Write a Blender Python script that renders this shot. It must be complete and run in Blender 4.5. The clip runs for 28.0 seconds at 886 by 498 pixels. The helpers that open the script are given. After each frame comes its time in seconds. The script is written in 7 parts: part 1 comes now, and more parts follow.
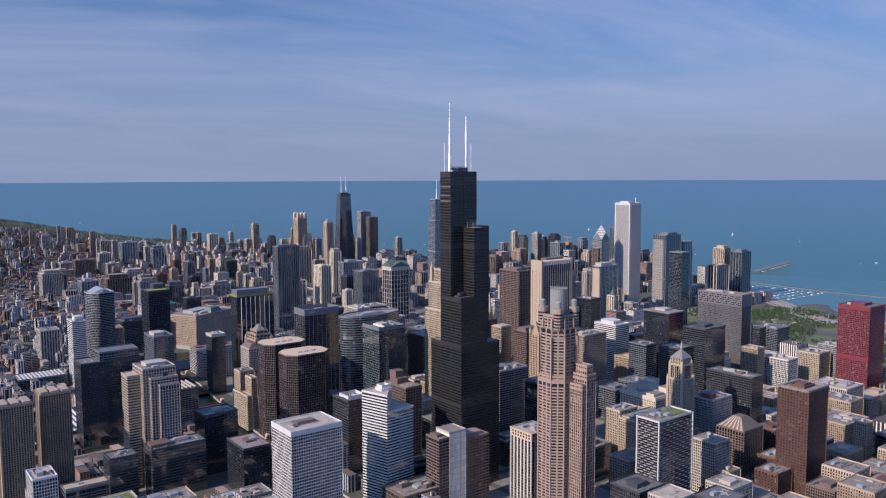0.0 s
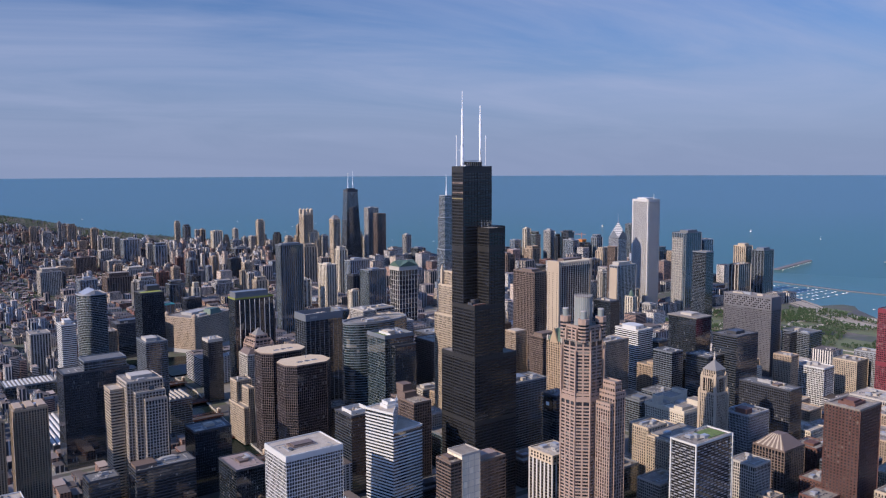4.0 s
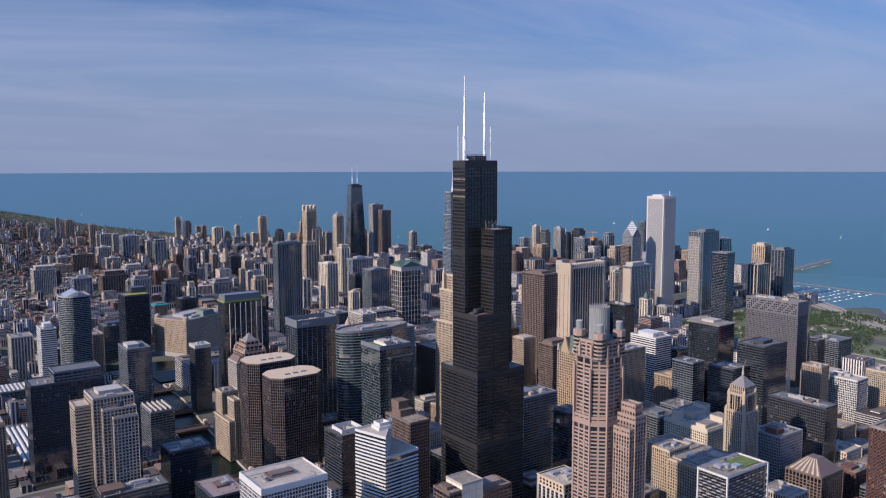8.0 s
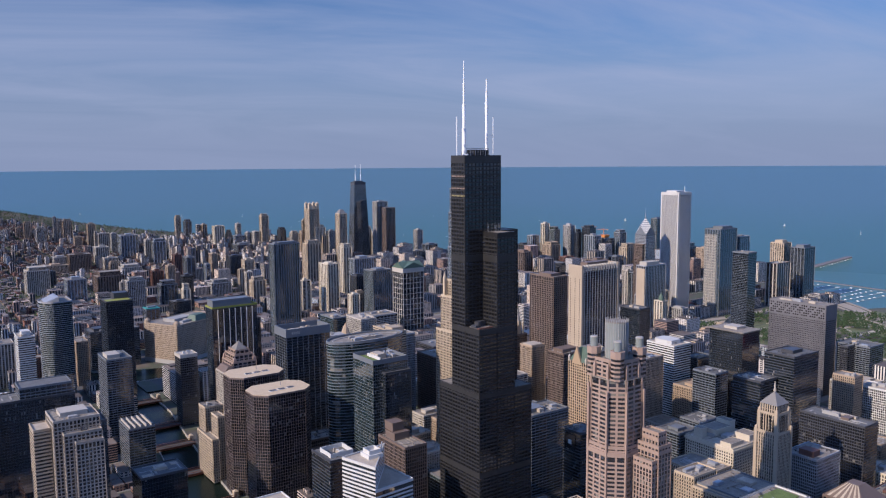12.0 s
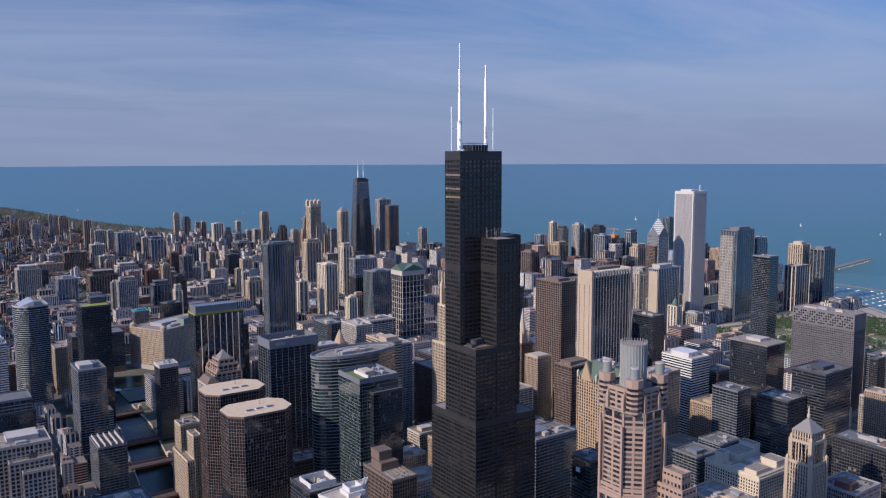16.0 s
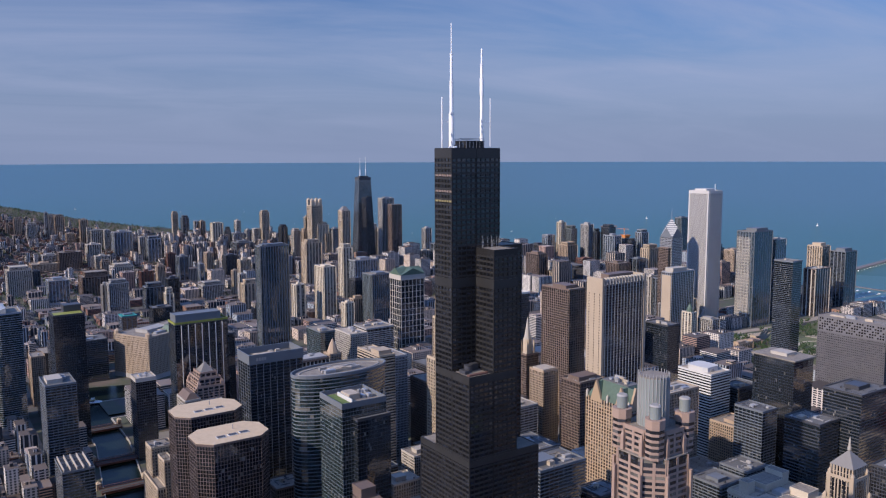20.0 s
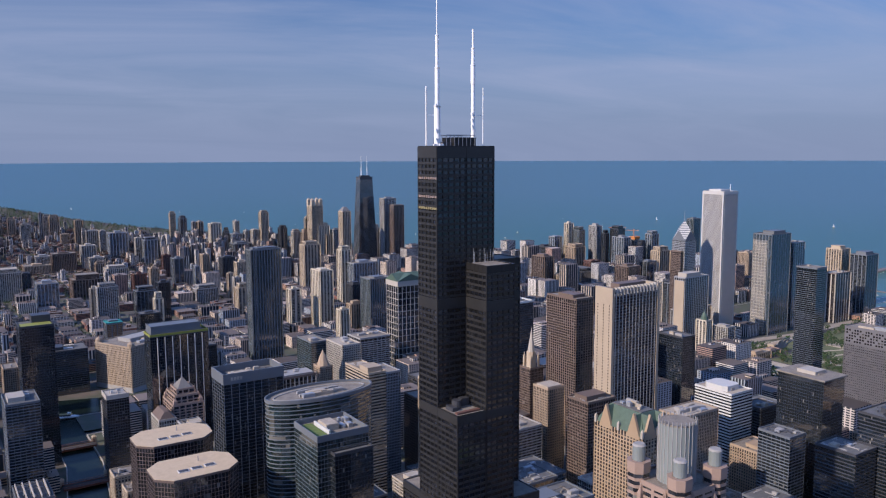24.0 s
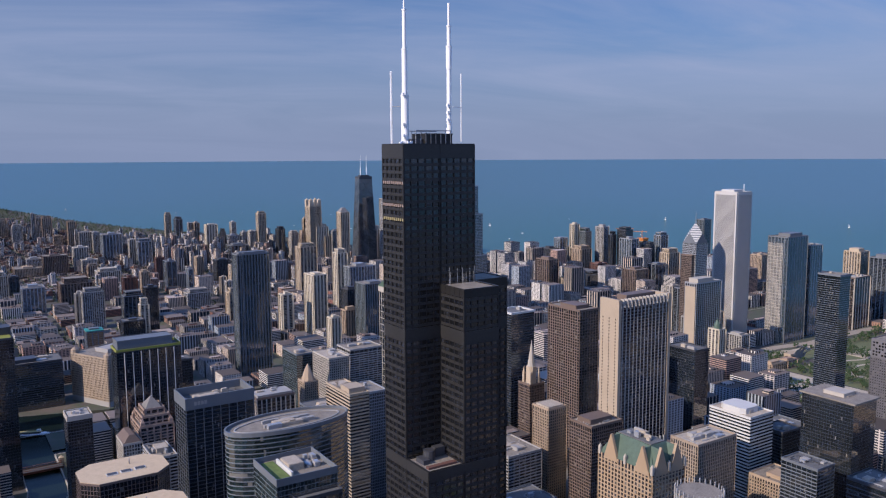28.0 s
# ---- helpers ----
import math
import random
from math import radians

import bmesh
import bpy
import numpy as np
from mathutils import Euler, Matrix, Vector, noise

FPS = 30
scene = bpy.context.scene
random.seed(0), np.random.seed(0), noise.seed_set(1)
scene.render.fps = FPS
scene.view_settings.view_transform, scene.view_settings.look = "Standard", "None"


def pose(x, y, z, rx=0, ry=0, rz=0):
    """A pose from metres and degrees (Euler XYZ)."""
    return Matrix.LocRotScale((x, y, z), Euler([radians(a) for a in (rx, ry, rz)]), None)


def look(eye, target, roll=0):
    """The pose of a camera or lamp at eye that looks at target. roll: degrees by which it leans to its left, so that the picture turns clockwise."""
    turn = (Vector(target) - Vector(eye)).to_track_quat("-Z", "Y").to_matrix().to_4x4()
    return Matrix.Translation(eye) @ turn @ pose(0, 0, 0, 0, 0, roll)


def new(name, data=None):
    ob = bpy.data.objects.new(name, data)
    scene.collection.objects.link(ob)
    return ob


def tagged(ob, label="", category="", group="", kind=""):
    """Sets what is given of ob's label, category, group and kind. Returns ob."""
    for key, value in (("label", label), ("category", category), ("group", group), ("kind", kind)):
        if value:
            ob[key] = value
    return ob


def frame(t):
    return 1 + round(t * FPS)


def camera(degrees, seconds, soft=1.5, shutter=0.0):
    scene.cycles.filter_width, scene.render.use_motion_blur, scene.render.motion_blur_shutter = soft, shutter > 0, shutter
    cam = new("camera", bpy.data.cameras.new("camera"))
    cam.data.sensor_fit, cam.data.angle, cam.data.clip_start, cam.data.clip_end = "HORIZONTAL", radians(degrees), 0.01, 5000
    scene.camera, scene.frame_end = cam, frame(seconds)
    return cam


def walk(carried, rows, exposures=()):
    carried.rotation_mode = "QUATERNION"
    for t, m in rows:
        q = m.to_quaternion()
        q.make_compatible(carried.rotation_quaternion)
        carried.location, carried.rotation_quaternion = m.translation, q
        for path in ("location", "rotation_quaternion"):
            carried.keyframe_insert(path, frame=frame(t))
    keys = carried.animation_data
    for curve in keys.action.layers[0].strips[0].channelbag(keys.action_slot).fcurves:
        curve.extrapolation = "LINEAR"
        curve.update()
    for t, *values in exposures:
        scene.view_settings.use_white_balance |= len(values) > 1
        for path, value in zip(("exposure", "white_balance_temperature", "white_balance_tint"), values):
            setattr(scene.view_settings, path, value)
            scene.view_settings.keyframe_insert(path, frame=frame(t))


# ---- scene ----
cam = camera(57.9, 28.0, 1.2)
PATH = [
    (0, (-707.642, -878.042, 439.473), (-706.436, -876.457, 439.286), -0.2),
    (0.5, (-702.37, -868.999, 439.591), (-701.167, -867.412, 439.402), -0.1),
    (1, (-695.768, -857.338, 438.837), (-694.566, -855.751, 438.648), -0.1),
    (1.5, (-688.89, -846.817, 439.209), (-687.691, -845.228, 439.018), -0.2),
    (2, (-681.7, -835.054, 438.742), (-680.503, -833.463, 438.55), -0.1),
    (2.5, (-674.559, -824.754, 438.579), (-673.364, -823.162, 438.385), -0.1),
    (3, (-666.291, -814.567, 438.942), (-665.099, -812.973, 438.746), -0.1),
    (3.5, (-658.622, -805.719, 439.067), (-657.432, -804.124, 438.87), -0.2),
    (5.5, (-623.889, -767.657, 438.627), (-622.709, -766.055, 438.424), -0.1),
    (6, (-615.48, -758.844, 438.153), (-614.302, -757.241, 437.95), -0.1),
    (6.5, (-607.077, -749.625, 437.838), (-605.901, -748.02, 437.632), -0.1),
    (7, (-597.581, -740.099, 438.305), (-596.408, -738.492, 438.097), -0.1),
    (7.5, (-589.945, -730.794, 438.519), (-588.774, -729.186, 438.311), -0.2),
    (8, (-580.81, -721.388, 437.668), (-579.642, -719.778, 437.459), -0.1),
    (8.5, (-573.715, -713.367, 437.782), (-572.548, -711.756, 437.571), -0.2),
    (9, (-564.605, -703.643, 437.473), (-563.441, -702.03, 437.261), -0.2),
    (9.5, (-556.299, -694.728, 437.644), (-555.138, -693.114, 437.431), -0.2),
    (10, (-548.068, -685.45, 437.296), (-546.909, -683.834, 437.082), -0.3),
    (10.5, (-539.859, -677.438, 438.438), (-538.704, -675.82, 438.221), -0.3),
    (11, (-531.419, -667.768, 437.616), (-530.264, -666.149, 437.398), -0.3),
    (11.5, (-523.553, -659.275, 437.259), (-522.402, -657.654, 437.041), -0.2),
    (12, (-514.878, -650.435, 437.273), (-513.729, -648.813, 437.054), -0.4),
    (12.5, (-506.418, -642.07, 437.496), (-505.272, -640.446, 437.276), -0.3),
    (14.5, (-473.475, -607.357, 437.121), (-472.338, -605.727, 436.896), -0.2),
    (15, (-465.448, -598.982, 437.126), (-464.313, -597.351, 436.901), -0.2),
    (15.5, (-456.281, -589.412, 437.195), (-455.148, -587.78, 436.968), -0.3),
    (16, (-447.695, -580.233, 437.022), (-446.564, -578.6, 436.795), -0.2),
    (16.5, (-439.319, -571.282, 436.928), (-438.19, -569.647, 436.699), -0.1),
    (17, (-431.174, -563.233, 436.449), (-430.048, -561.596, 436.22), -0.2),
    (17.5, (-422.637, -555.487, 436.417), (-421.513, -553.849, 436.188), -0.2),
    (18, (-414.701, -547.27, 436.586), (-413.579, -545.631, 436.357), -0.2),
    (18.5, (-406.735, -539.64, 437.144), (-405.615, -537.999, 436.913), -0.2),
    (19, (-398.22, -530.59, 437.688), (-397.103, -528.948, 437.455), -0.2),
    (19.5, (-389.728, -519.806, 437.189), (-388.612, -518.162, 436.956), -0.2),
    (20, (-382.097, -511.64, 437.177), (-380.984, -509.996, 436.944), -0.2),
    (20.5, (-374.413, -502.821, 437.384), (-373.301, -501.175, 437.151), -0.3),
    (21, (-366.503, -494.896, 437.803), (-365.393, -493.249, 437.568), -0.3),
    (21.5, (-358.438, -486.562, 437.435), (-357.331, -484.913, 437.201), -0.2),
    (23.5, (-325.942, -452.51, 437.287), (-324.844, -450.855, 437.052), -0.2),
    (24, (-318.095, -444.76, 437.346), (-316.998, -443.105, 437.11), -0.2),
    (24.5, (-310.033, -437.157, 437.542), (-308.938, -435.5, 437.306), -0.2),
    (25, (-301.496, -428.594, 437.008), (-300.403, -426.935, 436.771), -0.2),
    (25.5, (-293.135, -421.227, 437.222), (-292.044, -419.568, 436.985), -0.2),
    (26, (-284.549, -413.146, 437.246), (-283.46, -411.485, 437.008), -0.2),
    (26.5, (-276.184, -405.521, 437.411), (-275.098, -403.859, 437.172), -0.2),
    (27, (-267.57, -397.55, 437.336), (-266.487, -395.886, 437.097), -0.1),
    (27.5, (-259.466, -389.591, 437.353), (-258.383, -387.926, 437.115), -0.2),
    (28, (-250.471, -380.526, 437.637), (-249.39, -378.861, 437.398), -0.3),
]
walk(cam, [(t, look(eye, target, roll)) for t, eye, target, roll in PATH], [(0, 0.56, 5900, 13), (28, 0.44, 5900, 13)])

# ---------------------------------------------------------------- world, sun
SUN_AZ, SUN_EL = 268.0, 30.0            # compass bearing and height of the sun, degrees
EYE = 438.0                             # the flight keeps to this height

world = bpy.data.worlds.new("sky")
scene.world = world
world.use_nodes = True
wn, wl = world.node_tree.nodes, world.node_tree.links
wn.clear()


def wnode(kind, **sets):
    n = wn.new(kind)
    for k, v in sets.items():
        n.inputs[k].default_value = v
    return n


sky = wn.new("ShaderNodeTexSky")
sky.sky_type, sky.sun_disc = 'NISHITA', False
sky.sun_elevation, sky.sun_rotation = radians(SUN_EL), radians(SUN_AZ)
sky.altitude, sky.air_density, sky.dust_density, sky.ozone_density = 400, 1.0, 0.35, 4.0
geo = wn.new("ShaderNodeTexCoord")
sep = wn.new("ShaderNodeSeparateXYZ")
wl.new(geo.outputs["Generated"], sep.inputs[0])


def wmath(kind, a, b=0.0, c=0.0):
    n = wn.new("ShaderNodeMath")
    n.operation = kind
    for i, v in enumerate((a, b, c)):
        if isinstance(v, (int, float)):
            n.inputs[i].default_value = v
        else:
            wl.new(v, n.inputs[i])
    return n.outputs[0]


up = wmath('MAXIMUM', sep.outputs["Z"], 0.0)
tone = wn.new("ShaderNodeMixRGB"); tone.blend_type = 'MULTIPLY'; tone.inputs[0].default_value = 1.0
tone.inputs[2].default_value = (0.80, 0.95, 1.20, 1)
wl.new(sky.outputs[0], tone.inputs[1])
deep = wn.new("ShaderNodeMapRange"); deep.interpolation_type = 'SMOOTHSTEP'
for _k, _x in (("From Min", 0.2), ("From Max", 0.42), ("To Min", 0.36), ("To Max", 1.75)):
    deep.inputs[_k].default_value = _x
wl.new(up, deep.inputs["Value"])
# the overhead sky is deeper than the bright middle heights
zen = wn.new("ShaderNodeMapRange"); zen.interpolation_type = 'SMOOTHSTEP'
for _k, _x in (("From Min", 0.5), ("From Max", 0.95), ("To Min", 1.0), ("To Max", 0.4)):
    zen.inputs[_k].default_value = _x
wl.new(up, zen.inputs["Value"])
dome = wn.new("ShaderNodeVectorMath"); dome.operation = 'SCALE'
wl.new(tone.outputs[0], dome.inputs[0]); wl.new(wmath('MULTIPLY', deep.outputs[0], zen.outputs[0]), dome.inputs["Scale"])
# summer haze over the lake pales the lowest sky
hz = wn.new("ShaderNodeMapRange"); hz.interpolation_type = 'SMOOTHSTEP'
for _k, _x in (("From Min", 0.0), ("From Max", 0.26), ("To Min", 0.95), ("To Max", 0.0)):
    hz.inputs[_k].default_value = _x
wl.new(up, hz.inputs["Value"])
dim = wn.new("ShaderNodeMixRGB")
dim.inputs[2].default_value = (1.33, 1.58, 2.25, 1)
wl.new(hz.outputs[0], dim.inputs[0]); wl.new(dome.outputs[0], dim.inputs[1])
# thin cirrus: streaks on a level sheet high above
za = wmath('ADD', up, 0.13)
comb = wn.new("ShaderNodeCombineXYZ")
wl.new(wmath('DIVIDE', sep.outputs["X"], za), comb.inputs[0])
wl.new(wmath('DIVIDE', sep.outputs["Y"], za), comb.inputs[1])
mp = wn.new("ShaderNodeMapping")
mp.inputs["Rotation"].default_value = (0, 0, radians(38))
mp.inputs["Scale"].default_value = (0.36, 0.72, 1)
mp.inputs["Location"].default_value = (1.7, 0.6, 0)
wl.new(comb.outputs[0], mp.inputs[0])
cn = wn.new("ShaderNodeTexNoise")
cn.inputs["Scale"].default_value, cn.inputs["Detail"].default_value = 1.0, 7
cn.inputs["Roughness"].default_value, cn.inputs["Distortion"].default_value = 0.58, 1.4
wl.new(mp.outputs[0], cn.inputs["Vector"])
# broad veils, thick in some parts of the sky and torn open in others
cv = wn.new("ShaderNodeTexNoise")
cv.inputs["Scale"].default_value, cv.inputs["Detail"].default_value = 0.42, 4
cv.inputs["Distortion"].default_value = 0.8
wl.new(mp.outputs[0], cv.inputs["Vector"])
cr = wn.new("ShaderNodeValToRGB")
cr.color_ramp.elements[0].position, cr.color_ramp.elements[1].position = 0.42, 0.62
cr.color_ramp.elements[0].color, cr.color_ramp.elements[1].color = (0, 0, 0, 1), (0.66, 0.66, 0.66, 1)
wl.new(wmath('MULTIPLY_ADD', cv.outputs["Fac"], 0.4, wmath('MULTIPLY', cn.outputs["Fac"], 0.6)), cr.inputs[0])
mixc = wn.new("ShaderNodeMixRGB")
mixc.inputs[2].default_value = (2.08, 2.26, 2.98, 1)
# near the horizon the veils melt into the haze
low = wn.new("ShaderNodeMapRange"); low.interpolation_type = 'SMOOTHSTEP'
for _k, _x in (("From Min", 0.01), ("From Max", 0.12), ("To Min", 0.25), ("To Max", 1.0)):
    low.inputs[_k].default_value = _x
wl.new(up, low.inputs["Value"])
wl.new(wmath('MULTIPLY', cr.outputs[0], low.outputs[0]), mixc.inputs[0]); wl.new(dim.outputs[0], mixc.inputs[1])
bg = wn.new("ShaderNodeBackground")
bg.inputs["Strength"].default_value = 0.135
wl.new(mixc.outputs[0], bg.inputs[0])
wo = wn.new("ShaderNodeOutputWorld")
wl.new(bg.outputs[0], wo.inputs[0])

sun = new("sun", bpy.data.lights.new("sun", 'SUN'))
sun.data.energy, sun.data.angle, sun.data.color = 4.15, radians(0.53), (1.0, 0.815, 0.625)
_a, _e = radians(SUN_AZ), radians(SUN_EL)
sun.matrix_world = look((math.sin(_a) * math.cos(_e) * 900, math.cos(_a) * math.cos(_e) * 900, math.sin(_e) * 900), (0, 0, 0))


# ---------------------------------------------------------------- materials
def material(name, rgb, rough=0.7, metal=0.0, vary=0.12, scale=0.05, fine=1.5, spec=0.5, bump=0.0, island=0.0):
    """A surface with grain at two scales, in metres."""
    m = bpy.data.materials.new(name)
    m.use_nodes = True
    n, l = m.node_tree.nodes, m.node_tree.links
    b = n["Principled BSDF"]
    b.inputs["Roughness"].default_value, b.inputs["Metallic"].default_value = rough, metal
    b.inputs["Specular IOR Level"].default_value = spec
    g = n.new("ShaderNodeNewGeometry")
    n1 = n.new("ShaderNodeTexNoise"); n1.inputs["Scale"].default_value, n1.inputs["Detail"].default_value = scale, 4
    n2 = n.new("ShaderNodeTexNoise"); n2.inputs["Scale"].default_value, n2.inputs["Detail"].default_value = fine, 3
    l.new(g.outputs["Position"], n1.inputs["Vector"]); l.new(g.outputs["Position"], n2.inputs["Vector"])
    add = n.new("ShaderNodeMath"); add.operation = 'ADD'
    l.new(n1.outputs["Fac"], add.inputs[0]); l.new(n2.outputs["Fac"], add.inputs[1])
    last = add
    if island:
        k = n.new("ShaderNodeMath"); k.operation = 'MULTIPLY_ADD'
        k.inputs[1].default_value = island
        l.new(g.outputs["Random Per Island"], k.inputs[0]); l.new(add.outputs[0], k.inputs[2])
        last = k
    mr = n.new("ShaderNodeMapRange")
    mr.inputs["From Min"].default_value, mr.inputs["From Max"].default_value = 0.55, 1.45 + island
    mr.inputs["To Min"].default_value, mr.inputs["To Max"].default_value = 1 - vary, 1 + vary
    l.new(last.outputs[0], mr.inputs["Value"])
    mx = n.new("ShaderNodeVectorMath"); mx.operation = 'SCALE'
    mx.inputs[0].default_value = rgb
    l.new(mr.outputs[0], mx.inputs["Scale"])
    l.new(mx.outputs[0], b.inputs["Base Color"])
    if bump:
        bp = n.new("ShaderNodeBump"); bp.inputs["Strength"].default_value = bump
        l.new(n2.outputs["Fac"], bp.inputs["Height"]); l.new(bp.outputs[0], b.inputs["Normal"])
    return m


def glazing(name, rgb, rough=0.12, cell=(1.6, 3.9), vary=0.5, spec=0.6, metal=0.0, blinds=0.0, wave=0.12, ior=1.5):
    """Window glass of an office tower: every pane has its own tone (blinds, lamps off, coating)."""
    m = bpy.data.materials.new(name)
    m.use_nodes = True
    n, l = m.node_tree.nodes, m.node_tree.links
    b = n["Principled BSDF"]
    b.inputs["Roughness"].default_value, b.inputs["Specular IOR Level"].default_value = rough, spec
    b.inputs["Metallic"].default_value, b.inputs["IOR"].default_value = metal, ior
    g = n.new("ShaderNodeNewGeometry")
    sx = n.new("ShaderNodeSeparateXYZ"); l.new(g.outputs["Position"], sx.inputs[0])
    s = n.new("ShaderNodeMath"); s.operation = 'ADD'
    l.new(sx.outputs["X"], s.inputs[0]); l.new(sx.outputs["Y"], s.inputs[1])
    cx = n.new("ShaderNodeMath"); cx.operation = 'DIVIDE'; cx.inputs[1].default_value = cell[0]
    cz = n.new("ShaderNodeMath"); cz.operation = 'DIVIDE'; cz.inputs[1].default_value = cell[1]
    l.new(s.outputs[0], cx.inputs[0]); l.new(sx.outputs["Z"], cz.inputs[0])
    fx = n.new("ShaderNodeMath"); fx.operation = 'FLOOR'; fz = n.new("ShaderNodeMath"); fz.operation = 'FLOOR'
    l.new(cx.outputs[0], fx.inputs[0]); l.new(cz.outputs[0], fz.inputs[0])
    cb = n.new("ShaderNodeCombineXYZ"); l.new(fx.outputs[0], cb.inputs[0]); l.new(fz.outputs[0], cb.inputs[1])
    w = n.new("ShaderNodeTexWhiteNoise"); w.noise_dimensions = '2D'; l.new(cb.outputs[0], w.inputs["Vector"])
    big = n.new("ShaderNodeTexNoise"); big.inputs["Scale"].default_value = 0.035
    l.new(g.outputs["Position"], big.inputs["Vector"])
    ad = n.new("ShaderNodeMath"); ad.operation = 'ADD'
    pw = n.new("ShaderNodeMath"); pw.operation = 'POWER'; pw.inputs[1].default_value = 5.0
    l.new(w.outputs["Value"], pw.inputs[0])
    l.new(pw.outputs[0], ad.inputs[0]); l.new(big.outputs["Fac"], ad.inputs[1])
    mr = n.new("ShaderNodeMapRange")
    mr.inputs["From Min"].default_value, mr.inputs["From Max"].default_value = 0.3, 1.6
    mr.inputs["To Min"].default_value, mr.inputs["To Max"].default_value = 1 - 0.6 * vary, 1 + 3 * vary
    l.new(ad.outputs[0], mr.inputs["Value"])
    mx = n.new("ShaderNodeVectorMath"); mx.operation = 'SCALE'; mx.inputs[0].default_value = rgb
    l.new(mr.outputs[0], mx.inputs["Scale"])
    last = mx.outputs[0]
    if blinds:                       # drawn blinds behind some of the panes
        pick = n.new("ShaderNodeMapRange")
        for k, v in (("From Min", 1 - blinds), ("From Max", 1.0), ("To Min", 0.0), ("To Max", 0.8)):
            pick.inputs[k].default_value = v
        sw = n.new("ShaderNodeSeparateXYZ"); l.new(w.outputs["Color"], sw.inputs[0])
        l.new(sw.outputs["Y"], pick.inputs["Value"])
        bl = n.new("ShaderNodeMixRGB"); bl.inputs[2].default_value = (0.24, 0.22, 0.19, 1)
        l.new(pick.outputs[0], bl.inputs[0]); l.new(last, bl.inputs[1])
        last = bl.outputs[0]
    l.new(last, b.inputs["Base Color"])
    # panes are never quite flat: reflections break up from pane to pane
    wv = n.new("ShaderNodeTexNoise"); wv.inputs["Scale"].default_value, wv.inputs["Detail"].default_value = 0.16, 2
    l.new(g.outputs["Position"], wv.inputs["Vector"])
    sm = n.new("ShaderNodeMath"); sm.operation = 'MULTIPLY_ADD'; sm.inputs[1].default_value = 0.06
    l.new(w.outputs["Value"], sm.inputs[0]); l.new(wv.outputs["Fac"], sm.inputs[2])
    bp = n.new("ShaderNodeBump"); bp.inputs["Strength"].default_value, bp.inputs["Distance"].default_value = wave, 1.0
    l.new(sm.outputs[0], bp.inputs["Height"]); l.new(bp.outputs[0], b.inputs["Normal"])
    return m


